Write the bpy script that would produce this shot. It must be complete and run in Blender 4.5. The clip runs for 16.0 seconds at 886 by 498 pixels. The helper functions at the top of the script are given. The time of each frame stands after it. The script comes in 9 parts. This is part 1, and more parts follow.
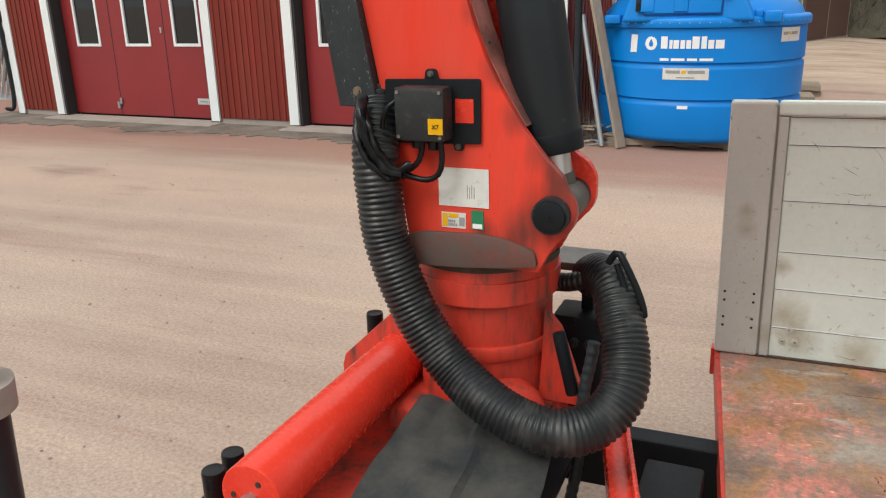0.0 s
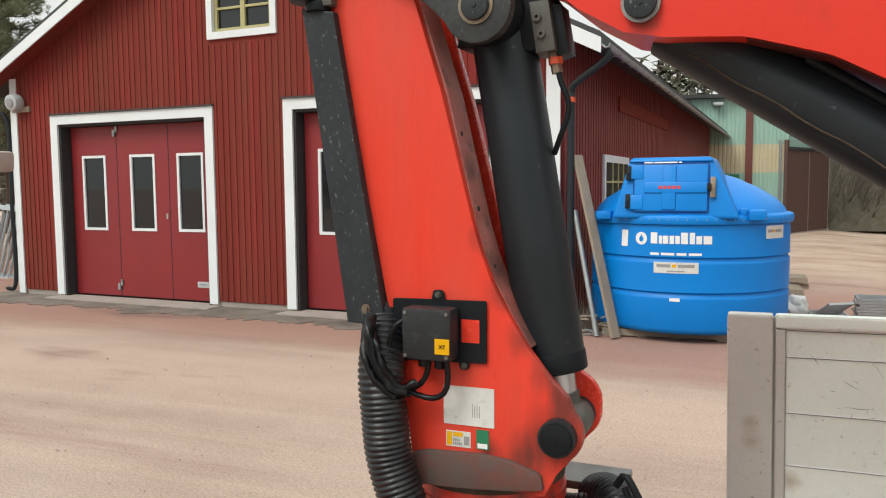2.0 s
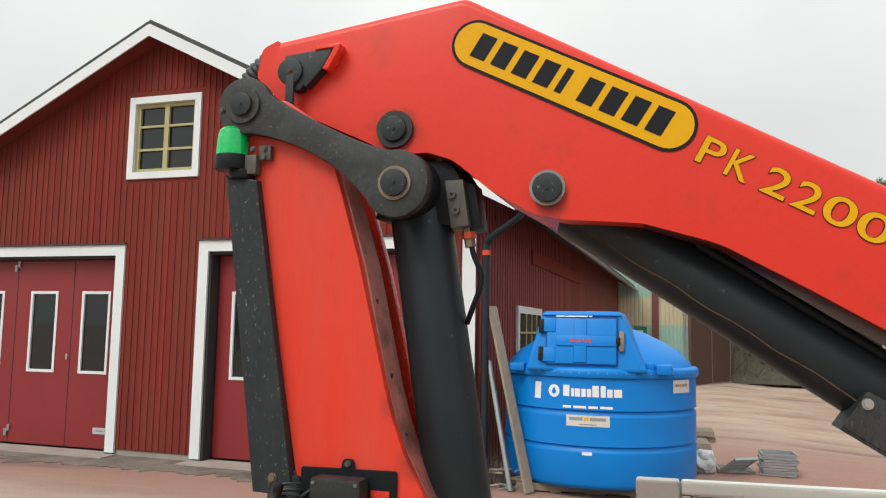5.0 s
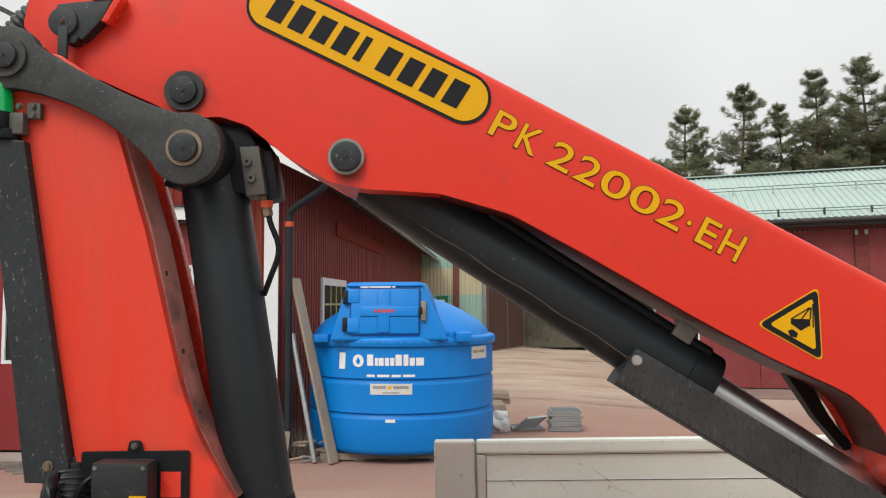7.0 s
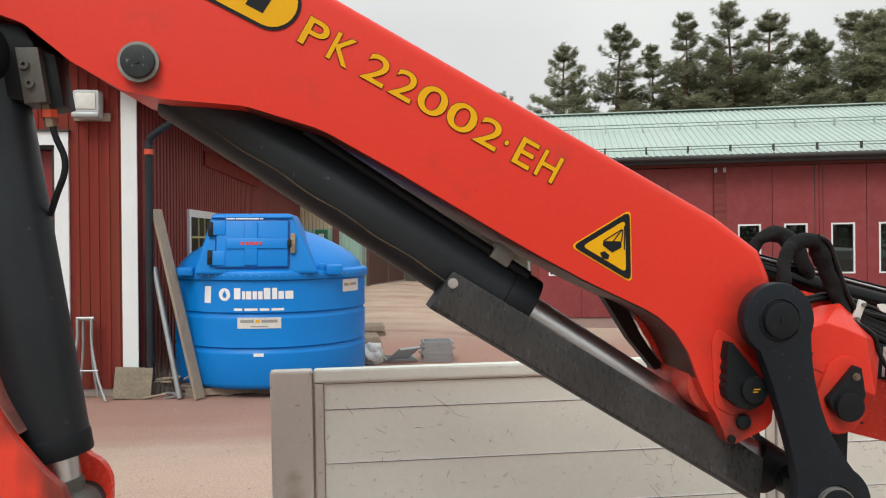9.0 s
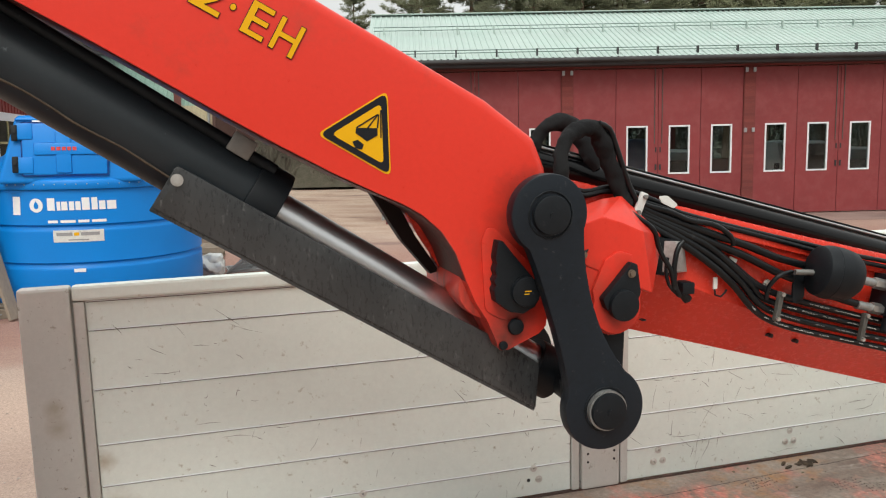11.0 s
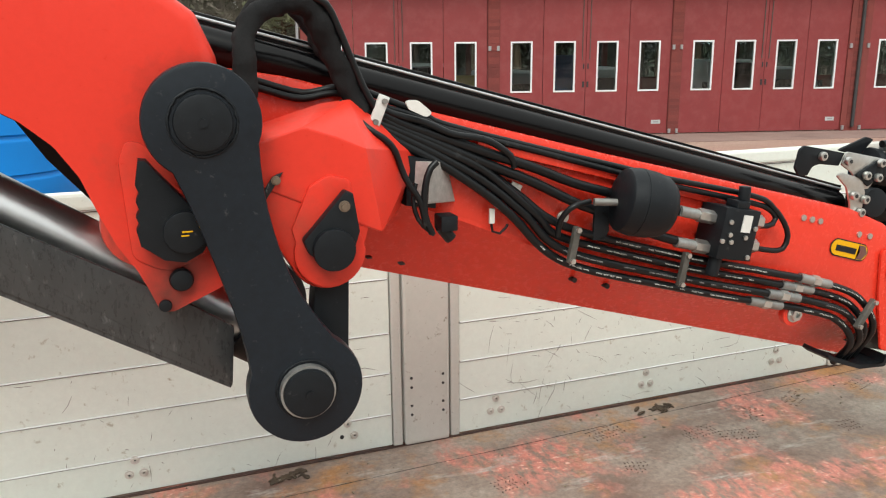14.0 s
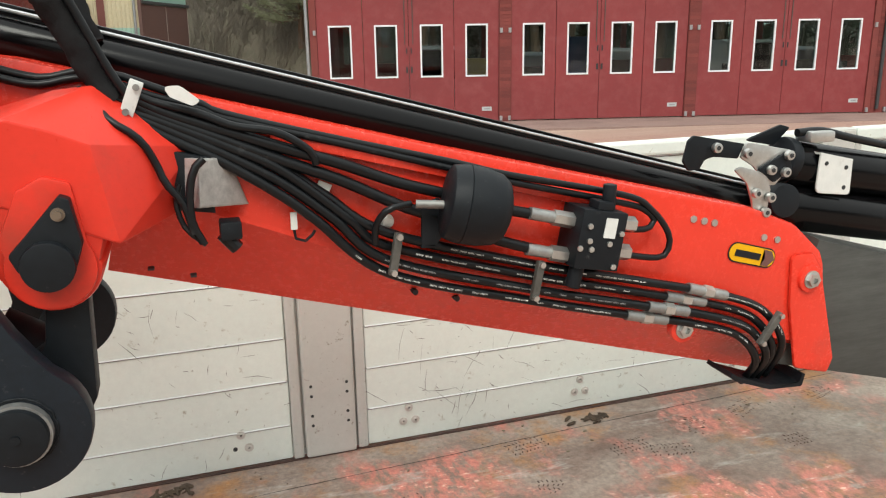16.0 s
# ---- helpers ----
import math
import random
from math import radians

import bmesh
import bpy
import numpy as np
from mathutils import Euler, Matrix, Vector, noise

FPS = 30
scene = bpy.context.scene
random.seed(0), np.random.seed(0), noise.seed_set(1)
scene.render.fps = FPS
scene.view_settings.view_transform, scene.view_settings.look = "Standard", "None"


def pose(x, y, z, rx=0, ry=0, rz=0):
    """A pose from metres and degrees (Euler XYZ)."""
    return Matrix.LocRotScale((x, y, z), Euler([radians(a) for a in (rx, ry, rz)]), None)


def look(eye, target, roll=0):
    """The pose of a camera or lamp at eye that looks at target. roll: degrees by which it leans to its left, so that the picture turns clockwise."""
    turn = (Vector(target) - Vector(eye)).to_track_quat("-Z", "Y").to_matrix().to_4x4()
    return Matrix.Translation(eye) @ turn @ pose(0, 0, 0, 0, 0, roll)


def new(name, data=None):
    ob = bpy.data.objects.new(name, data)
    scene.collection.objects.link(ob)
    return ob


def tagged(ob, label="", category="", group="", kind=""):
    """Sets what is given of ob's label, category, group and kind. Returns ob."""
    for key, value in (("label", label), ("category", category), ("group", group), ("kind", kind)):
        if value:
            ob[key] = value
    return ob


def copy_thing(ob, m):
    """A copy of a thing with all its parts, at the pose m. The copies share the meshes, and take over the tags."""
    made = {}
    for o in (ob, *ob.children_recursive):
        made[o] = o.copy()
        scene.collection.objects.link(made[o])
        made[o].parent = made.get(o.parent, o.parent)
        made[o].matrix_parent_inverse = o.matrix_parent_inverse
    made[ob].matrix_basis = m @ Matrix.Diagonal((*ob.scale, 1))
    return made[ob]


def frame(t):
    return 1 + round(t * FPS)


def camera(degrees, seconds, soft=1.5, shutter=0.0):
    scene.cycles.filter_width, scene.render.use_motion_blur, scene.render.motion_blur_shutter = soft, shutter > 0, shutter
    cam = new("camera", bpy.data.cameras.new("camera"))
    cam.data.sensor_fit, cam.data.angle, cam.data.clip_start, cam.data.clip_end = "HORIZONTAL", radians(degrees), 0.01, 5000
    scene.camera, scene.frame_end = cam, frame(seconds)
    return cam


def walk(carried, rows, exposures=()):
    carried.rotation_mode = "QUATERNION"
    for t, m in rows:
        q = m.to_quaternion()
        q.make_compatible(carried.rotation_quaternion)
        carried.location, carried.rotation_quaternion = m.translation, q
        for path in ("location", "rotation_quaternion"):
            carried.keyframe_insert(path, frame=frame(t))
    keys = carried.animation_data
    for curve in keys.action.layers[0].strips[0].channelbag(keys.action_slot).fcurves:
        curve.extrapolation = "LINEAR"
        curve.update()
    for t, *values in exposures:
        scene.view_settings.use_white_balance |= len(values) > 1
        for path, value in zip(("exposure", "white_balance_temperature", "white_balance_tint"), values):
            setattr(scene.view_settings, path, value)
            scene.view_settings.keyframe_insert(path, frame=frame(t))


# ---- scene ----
cam = camera(58.9, 16.0, soft=1.15)
PATH = [
    (0, (0.546, -0.359, 2.257), (-0.21, 1.39, 1.646), -1.5),
    (0.5, (0.521, -0.346, 2.289), (-0.223, 1.449, 1.816), -1.0),
    (1, (0.523, -0.352, 2.324), (-0.224, 1.469, 1.97), -0.9),
    (1.5, (0.522, -0.37, 2.354), (-0.237, 1.463, 2.1), -0.7),
    (2, (0.517, -0.379, 2.371), (-0.251, 1.461, 2.208), -0.5),
    (2.5, (0.512, -0.393, 2.392), (-0.261, 1.45, 2.329), 0.1),
    (3, (0.515, -0.413, 2.413), (-0.261, 1.43, 2.446), 0.4),
    (3.2, (0.508, -0.411, 2.419), (-0.265, 1.433, 2.484), 0.4),
    (5.3, (0.539, -0.42, 2.449), (0.04, 1.505, 2.659), 0.7),
    (5.5, (0.532, -0.42, 2.454), (0.085, 1.519, 2.661), 0.4),
    (6, (0.547, -0.417, 2.447), (0.214, 1.546, 2.642), 0.4),
    (6.5, (0.558, -0.411, 2.442), (0.347, 1.57, 2.612), 0.0),
    (7, (0.553, -0.403, 2.435), (0.469, 1.59, 2.57), -0.3),
    (7.5, (0.576, -0.387, 2.422), (0.591, 1.611, 2.521), -0.4),
    (8, (0.639, -0.353, 2.412), (0.715, 1.644, 2.47), -0.3),
    (8.5, (0.687, -0.333, 2.407), (0.822, 1.662, 2.423), -0.3),
    (9, (0.751, -0.303, 2.398), (0.96, 1.686, 2.366), -0.2),
    (9.5, (0.858, -0.274, 2.383), (1.155, 1.702, 2.298), -0.1),
    (10, (0.947, -0.22, 2.371), (1.343, 1.735, 2.227), -0.0),
    (10.2, (0.968, -0.202, 2.368), (1.405, 1.742, 2.196), -0.3),
    (12.3, (1.395, 0.138, 2.321), (1.989, 2.009, 1.938), 0.2),
    (12.5, (1.442, 0.129, 2.318), (2.031, 1.999, 1.923), 0.2),
    (13, (1.537, 0.159, 2.306), (2.143, 2.019, 1.887), 0.2),
    (13.5, (1.651, 0.22, 2.295), (2.303, 2.06, 1.862), 0.3),
    (14, (1.783, 0.302, 2.28), (2.459, 2.123, 1.804), 0.2),
    (14.5, (1.875, 0.353, 2.273), (2.551, 2.167, 1.769), -0.1),
    (15, (2.011, 0.387, 2.274), (2.65, 2.214, 1.769), -0.2),
    (15.5, (2.176, 0.401, 2.277), (2.78, 2.239, 1.768), -0.2),
    (16, (2.309, 0.399, 2.269), (2.92, 2.232, 1.753), -0.2),
]
STOPS = [(t, e, 6500, tint) for t, e, tint in ((0.0, 0.44, 4), (1.0, 0.50, 3.5), (2.0, 0.51, 3), (3.2, 0.43, 3.5), (5.5, 0.38, 5), (8.0, 0.33, 6), (10.0, 0.36, 6), (12.5, 0.60, 3.5), (14.0, 0.70, 3.5), (16.0, 0.72, 3.5))]
walk(cam, [(t, look(eye, target, roll)) for t, eye, target, roll in PATH], STOPS)

# ---- light: overcast sky, a wide weak sun ----
world = bpy.data.worlds.new("overcast")
scene.world = world
world.use_nodes = True
wn, wl = world.node_tree.nodes, world.node_tree.links
wn.clear()
SUN_EL, SUN_AZ = 48.0, 205.0
sky = wn.new("ShaderNodeTexSky")
sky.sky_type, sky.sun_disc = "NISHITA", False
sky.sun_elevation, sky.sun_rotation = radians(SUN_EL), radians(SUN_AZ)
sky.air_density, sky.dust_density, sky.ozone_density = 1.0, 6.0, 1.0
grey = wn.new("ShaderNodeHueSaturation")
grey.inputs["Saturation"].default_value = 0.05
cloud_at = wn.new("ShaderNodeTexCoord")
cloud = wn.new("ShaderNodeTexNoise")
cloud.inputs["Scale"].default_value, cloud.inputs["Detail"].default_value = 2.2, 4.0
tone = wn.new("ShaderNodeValToRGB")
tone.color_ramp.elements[0].position, tone.color_ramp.elements[1].position = 0.3, 0.75
tone.color_ramp.elements[0].color, tone.color_ramp.elements[1].color = (6.4, 6.4, 6.5, 1), (8.2, 8.15, 8.15, 1)
blend = wn.new("ShaderNodeMix")
blend.data_type, blend.inputs["Factor"].default_value = "RGBA", 0.82
back = wn.new("ShaderNodeBackground")
back.inputs["Strength"].default_value = 0.1
wout = wn.new("ShaderNodeOutputWorld")
wl.new(sky.outputs["Color"], grey.inputs["Color"])
wl.new(cloud_at.outputs["Generated"], cloud.inputs["Vector"])
wl.new(cloud.outputs["Fac"], tone.inputs["Fac"])
wl.new(grey.outputs["Color"], blend.inputs[6])
# an overcast sky is brighter overhead than along the horizon
split = wn.new("ShaderNodeSeparateXYZ")
dome = wn.new("ShaderNodeMapRange")
dome.inputs["From Min"].default_value, dome.inputs["From Max"].default_value = 0.25, 1.0
dome.inputs["To Min"].default_value, dome.inputs["To Max"].default_value = 0.95, 1.75
overhead = wn.new("ShaderNodeVectorMath")
overhead.operation = "SCALE"
wl.new(cloud_at.outputs["Generated"], split.inputs[0])
wl.new(split.outputs["Z"], dome.inputs["Value"])
wl.new(tone.outputs["Color"], overhead.inputs[0])
wl.new(dome.outputs["Result"], overhead.inputs["Scale"])
wl.new(overhead.outputs[0], blend.inputs[7])
wl.new(blend.outputs[2], back.inputs["Color"])
wl.new(back.outputs["Background"], wout.inputs["Surface"])
sun_data = bpy.data.lights.new("sun", "SUN")
sun_data.energy, sun_data.angle, sun_data.color = 1.25, radians(25), (1.0, 0.96, 0.9)
sun = new("sun", sun_data)
sun.rotation_euler = (radians(90 - SUN_EL), 0, radians(180 - SUN_AZ))


# ---- materials ----
def surface(name, base, other=None, big=1.2, fine=45.0, mix=0.5, grain=0.12, rough=0.5, rvar=0.12, metal=0.0, bump=0.1, depth=0.004,
            dirt=None, amount=0.0, spots=3.0, edge=0.1, stretch=(1, 1, 1), vary=0.0, coat=0.0, spec=0.5, stains=(), stain_colour=(0.06, 0.03, 0.025)):
    """A painted, wooden, metal or mineral surface: two tones over metres, grain over millimetres, patches of dirt, relief."""
    m = bpy.data.materials.new(name)
    m.use_nodes = True
    n, l = m.node_tree.nodes, m.node_tree.links
    b = n["Principled BSDF"]
    at = n.new("ShaderNodeNewGeometry")
    sc = n.new("ShaderNodeVectorMath")
    sc.operation = "MULTIPLY"
    sc.inputs[1].default_value = stretch
    l.new(at.outputs["Position"], sc.inputs[0])

    def cloudy(scale, detail=4.0, roughness=0.55):
        t = n.new("ShaderNodeTexNoise")
        t.inputs["Scale"].default_value, t.inputs["Detail"].default_value, t.inputs["Roughness"].default_value = scale, detail, roughness
        l.new(sc.outputs[0], t.inputs["Vector"])
        return t.outputs["Fac"]

    def ranged(value, a, z, lo=0.0, hi=1.0):
        r = n.new("ShaderNodeMapRange")
        for k, v in zip(("From Min", "From Max", "To Min", "To Max"), (a, z, lo, hi)):
            r.inputs[k].default_value = v
        l.new(value, r.inputs["Value"])
        return r.outputs["Result"]

    def mixed(fac, a, z, mode="MIX"):
        x = n.new("ShaderNodeMix")
        x.data_type, x.blend_type = "RGBA", mode
        for k, v in ((0, fac), (6, a), (7, z)):
            if isinstance(v, (int, float, tuple)):
                x.inputs[k].default_value = v
            else:
                l.new(v, x.inputs[k])
        return x.outputs[2]

    other = other or tuple(0.8 * v for v in base)
    big_noise, fine_noise = cloudy(big), cloudy(fine, 6.0, 0.7)
    colour = mixed(ranged(big_noise, 0.5 - 0.5 * mix, 0.5 + 0.5 * mix), (*base, 1), (*other, 1))
    light = ranged(fine_noise, 0.25, 0.75, 1 - grain, 1 + grain)
    if vary:
        info = n.new("ShaderNodeObjectInfo")
        each = ranged(info.outputs["Random"], 0, 1, 1 - vary, 1 + vary)
        mul = n.new("ShaderNodeMath")
        mul.operation = "MULTIPLY"
        l.new(light, mul.inputs[0]), l.new(each, mul.inputs[1])
        light = mul.outputs[0]
    grey_of = n.new("ShaderNodeCombineColor")
    for k in range(3):
        l.new(light, grey_of.inputs[k])
    colour = mixed(1.0, colour, grey_of.outputs[0], "MULTIPLY")
    if dirt:
        mask = ranged(cloudy(spots, 8.0, 0.68), 0.72 - amount * 0.44 - edge, 0.72 - amount * 0.44 + edge)
        colour = mixed(mask, colour, (*dirt, 1))
    for *spot, reach in stains:
        # an oily stain with a ragged rim round a pin
        far = n.new("ShaderNodeVectorMath")
        far.operation = "DISTANCE"
        l.new(at.outputs["Position"], far.inputs[0])
        far.inputs[1].default_value = spot
        rag = n.new("ShaderNodeMath")
        rag.operation = "MULTIPLY_ADD"
        l.new(cloudy(14.0, 6.0, 0.65), rag.inputs[0])
        rag.inputs[1].default_value = reach * 1.3
        l.new(far.outputs["Value"], rag.inputs[2])
        colour = mixed(ranged(rag.outputs[0], reach * 1.75, reach * 0.75, 0.0, 0.75), colour, (*stain_colour, 1))
    l.new(colour, b.inputs["Base Color"])
    l.new(ranged(fine_noise, 0.2, 0.8, max(rough - rvar, 0.04), min(rough + rvar, 1.0)), b.inputs["Roughness"])
    b.inputs["Metallic"].default_value = metal
    b.inputs["Specular IOR Level"].default_value = spec
    b.inputs["Coat Weight"].default_value = coat
    if bump:
        bp = n.new("ShaderNodeBump")
        bp.inputs["Strength"].default_value, bp.inputs["Distance"].default_value = bump, depth
        l.new(fine_noise, bp.inputs["Height"])
        l.new(bp.outputs["Normal"], b.inputs["Normal"])
    return m


RED = dict(base=(0.70, 0.042, 0.022), other=(0.63, 0.037, 0.020), big=1.5, fine=60, grain=0.05, rough=0.34, bump=0.04, depth=0.001, dirt=(0.30, 0.050, 0.032), amount=0.02, spots=2.6, edge=0.14, spec=0.28)
CRANE_RED = surface("crane_red_paint", **{**RED, "rough": 0.25, "spec": 0.4})
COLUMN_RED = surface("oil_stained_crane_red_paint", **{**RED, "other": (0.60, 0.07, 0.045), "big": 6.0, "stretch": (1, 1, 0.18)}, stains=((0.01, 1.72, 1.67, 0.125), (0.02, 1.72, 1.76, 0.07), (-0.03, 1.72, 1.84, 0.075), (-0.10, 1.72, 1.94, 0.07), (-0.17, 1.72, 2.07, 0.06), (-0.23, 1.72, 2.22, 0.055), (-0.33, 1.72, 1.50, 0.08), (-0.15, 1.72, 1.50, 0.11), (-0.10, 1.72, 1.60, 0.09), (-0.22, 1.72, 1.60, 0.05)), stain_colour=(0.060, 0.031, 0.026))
BOOM_RED = surface("greasy_crane_red_paint", **{**RED, "base": (0.66, 0.038, 0.022), "other": (0.60, 0.034, 0.020)}, stains=((1.86, 1.80, 2.17, 0.12), (1.81, 1.80, 1.89, 0.10), (1.79, 1.80, 1.83, 0.07), (2.09, 1.775, 1.91, 0.06), (0.196, 1.80, 2.80, 0.05), (-0.284, 1.80, 3.04, 0.085), (-0.284, 1.80, 3.04, 0.07)), stain_colour=(0.09, 0.030, 0.024))
WORN_RED = surface("worn_crane_red_paint", (0.62, 0.042, 0.022), (0.40, 0.042, 0.028), big=7, fine=70, grain=0.15, rough=0.45, bump=0.08, depth=0.001, stretch=(1, 1, 0.22),
                   dirt=(0.075, 0.035, 0.028), amount=0.32, spots=13.0, edge=0.09)
DUSTY = surface("dusty_underside_paint", (0.15, 0.050, 0.040), (0.085, 0.058, 0.050), big=7, fine=60, grain=0.2, rough=0.7, dirt=(0.09, 0.07, 0.06), amount=0.42, spots=14)
DUST_BLACK = surface("dusty_black_rubber_sheet", (0.038, 0.046, 0.052), (0.085, 0.092, 0.095), big=5, fine=50, grain=0.25, rough=0.7, bump=0.2, dirt=(0.17, 0.155, 0.135), amount=0.30, spots=7, edge=0.2, spec=0.4)
BLACK = surface("black_steel", (0.0055, 0.0072, 0.0092), (0.0095, 0.0118, 0.0145), big=4, fine=70, grain=0.25, rough=0.5, bump=0.12, depth=0.0015,
                dirt=(0.05, 0.052, 0.053), amount=0.05, spots=60, edge=0.07, spec=0.2)
FERRULE = surface("dull_crimped_steel", (0.34, 0.34, 0.33), (0.20, 0.20, 0.195), big=15, fine=80, grain=0.2, rough=0.45, metal=0.6, bump=0.1, depth=0.001)
FLANGE = surface("chipped_dusty_pink_paint", (0.46, 0.185, 0.16), (0.40, 0.10, 0.08), big=9, fine=60, grain=0.2, rough=0.6, bump=0.1, dirt=(0.10, 0.055, 0.045), amount=0.22, spots=16, edge=0.10,
                 stains=((-0.13, 1.80, 1.93, 0.11), (-0.22, 1.80, 2.12, 0.07), (-0.29, 1.80, 2.42, 0.05)), stain_colour=(0.045, 0.028, 0.024))
RUST_LINE = surface("rusty_grime_line", (0.075, 0.036, 0.026), (0.04, 0.025, 0.02), big=12, fine=60, grain=0.3, rough=0.85)
# these two dark tones hold the shade under the boom besides grease
SHADE_GRIME_RED = surface("red_paint_with_shade_and_grease", (0.15, 0.022, 0.018), (0.035, 0.018, 0.016), big=8, fine=60, grain=0.25, rough=0.5, spec=0.2)
SHADE_GREASE_BLACK = surface("black_of_shade_and_grease", (0.008, 0.007, 0.007), (0.022, 0.008, 0.007), big=6, fine=60, grain=0.2, rough=0.55, spec=0.15)
GRIME = surface("caked_brown_grime", (0.095, 0.07, 0.05), (0.05, 0.04, 0.032), big=12, fine=60, grain=0.3, rough=0.9, bump=0.4, spec=0.1)
GUARD_BLACK = surface("scuffed_black_guard_paint", (0.018, 0.0195, 0.021), (0.046, 0.047, 0.048), big=9, fine=90, grain=0.25, rough=0.30, rvar=0.12, bump=0.1, depth=0.001, stretch=(1, 1, 0.4),
                      dirt=(0.16, 0.16, 0.157), amount=0.10, spots=75, edge=0.09, spec=0.45)
WORN_BLACK = surface("worn_black_steel", (0.026, 0.031, 0.035), (0.013, 0.0165, 0.019), big=7, fine=55, grain=0.3, rough=0.5, bump=0.2, depth=0.002, stretch=(1, 1, 0.6),
                     dirt=(0.22, 0.23, 0.23), amount=0.13, spots=95, edge=0.05, spec=0.32)
LEVER_BLACK = surface("black_lever_steel", (0.0060, 0.0095, 0.0140), (0.0090, 0.0130, 0.0185), big=4, fine=70, grain=0.25, rough=0.45, bump=0.12, depth=0.0015,
                      dirt=(0.06, 0.062, 0.064), amount=0.04, spots=60, edge=0.07, spec=0.25)
LINK_BLACK = surface("dusty_link_steel", (0.050, 0.052, 0.052), (0.020, 0.022, 0.023), big=9, fine=55, grain=0.3, rough=0.55, bump=0.2, depth=0.002,
                     dirt=(0.17, 0.175, 0.175), amount=0.16, spots=80, edge=0.06, spec=0.3, stains=((-0.74, 1.675, 3.119, 0.06), (-0.237, 1.675, 2.857, 0.045)), stain_colour=(0.060, 0.050, 0.042))
BOX_BLACK = surface("dusty_black_plastic", (0.014, 0.016, 0.018), (0.024, 0.026, 0.028), big=9, fine=90, grain=0.25, rough=0.5, bump=0.12, depth=0.001, dirt=(0.055, 0.057, 0.058), amount=0.10, spots=30, edge=0.12, spec=0.35)
TUBE_BLACK = surface("black_cylinder_paint", (0.0135, 0.0180, 0.0220), (0.0195, 0.0250, 0.0295), big=4.5, fine=80, grain=0.12, rough=0.42, bump=0.03, depth=0.001,
                     dirt=(0.10, 0.11, 0.12), amount=0.03, spots=26, edge=0.05, spec=0.28)
GLOSS_BLACK = surface("gloss_black_paint", (0.0015, 0.0015, 0.0018), (0.003, 0.003, 0.0035), big=2, fine=60, grain=0.1, rough=0.19, rvar=0.05, bump=0.01, spec=0.2)
RUBBER = surface("black_rubber", (0.0036, 0.0044, 0.0053), (0.0065, 0.0076, 0.0088), big=5, fine=90, grain=0.15, rough=0.34, bump=0.06, depth=0.001,
                 dirt=(0.05, 0.05, 0.05), amount=0.05, spots=30, edge=0.08, spec=0.26)
DUSTY_RUBBER = surface("dusty_corrugated_rubber", (0.0065, 0.0085, 0.0100), (0.012, 0.0145, 0.0165), big=4, fine=90, grain=0.2, rough=0.38, bump=0.06, depth=0.001,
                       dirt=(0.085, 0.085, 0.082), amount=0.14, spots=9, edge=0.16, spec=0.4)
CLOTH = surface("black_hose_sleeve", (0.0085, 0.009, 0.010), (0.017, 0.017, 0.0175), big=9, fine=160, grain=0.3, rough=0.9, bump=0.5, depth=0.004, spec=0.15)
CHROME = surface("chromed_rod", (0.62, 0.63, 0.64), (0.55, 0.555, 0.56), fine=60, grain=0.03, rough=0.34, rvar=0.05, metal=1.0, bump=0.0)
NUT_ZINC = surface("bright_zinc", (0.62, 0.60, 0.56), (0.52, 0.50, 0.46), big=14, fine=90, grain=0.1, rough=0.4, metal=0.4, bump=0.05, depth=0.001)
STEEL = surface("zinc_plated_steel", (0.60, 0.60, 0.58), (0.44, 0.44, 0.42), big=14, fine=90, grain=0.12, rough=0.38, metal=0.9, bump=0.08, depth=0.001)
CAST = surface("grey_cast_aluminium", (0.17, 0.165, 0.155), (0.27, 0.265, 0.25), big=9, fine=60, grain=0.15, rough=0.5, metal=0.7, bump=0.1, depth=0.001)
BRIGHT_CAST = surface("bright_cast_aluminium", (0.50, 0.49, 0.47), (0.38, 0.375, 0.36), big=11, fine=70, grain=0.25, rough=0.5, metal=0.5, bump=0.15, depth=0.001)
RUSTY = surface("greased_worn_pin_ring", (0.30, 0.23, 0.16), (0.12, 0.09, 0.07), big=20, fine=80, grain=0.2, rough=0.5, metal=0.5, bump=0.15, depth=0.002)
ALU = surface("anodised_side_board", (0.725, 0.775, 0.72), (0.65, 0.695, 0.645), big=1.6, fine=50, grain=0.05, rough=0.45, metal=0.1, bump=0.04, depth=0.001,
              dirt=(0.34, 0.31, 0.22), amount=0.09, spots=26, edge=0.06, vary=0.04, stains=((0.62, 3.12, 1.12, 0.05), (0.66, 3.12, 0.90, 0.10), (0.72, 3.12, 0.80, 0.09), (0.95, 3.12, 0.76, 0.10)), stain_colour=(0.38, 0.33, 0.23))
ALU_POST = surface("anodised_post", (0.55, 0.545, 0.51), (0.49, 0.485, 0.45), big=2.5, fine=60, grain=0.06, rough=0.5, metal=0.25, bump=0.05, depth=0.001,
                   dirt=(0.20, 0.165, 0.12), amount=0.13, spots=34, edge=0.05, stains=((0.46, 3.11, 1.36, 0.045), (0.47, 3.11, 1.28, 0.05), (0.585, 3.11, 0.80, 0.06)), stain_colour=(0.36, 0.32, 0.25))
FALU = surface("falu_red_boards", (0.225, 0.027, 0.022), (0.165, 0.028, 0.020), big=1.6, fine=30, grain=0.2, rough=0.85, bump=0.25, depth=0.004,
               stretch=(1, 1, 0.12), vary=0.14, spec=0.25, dirt=(0.16, 0.045, 0.028), amount=0.18, spots=2.2, edge=0.2)
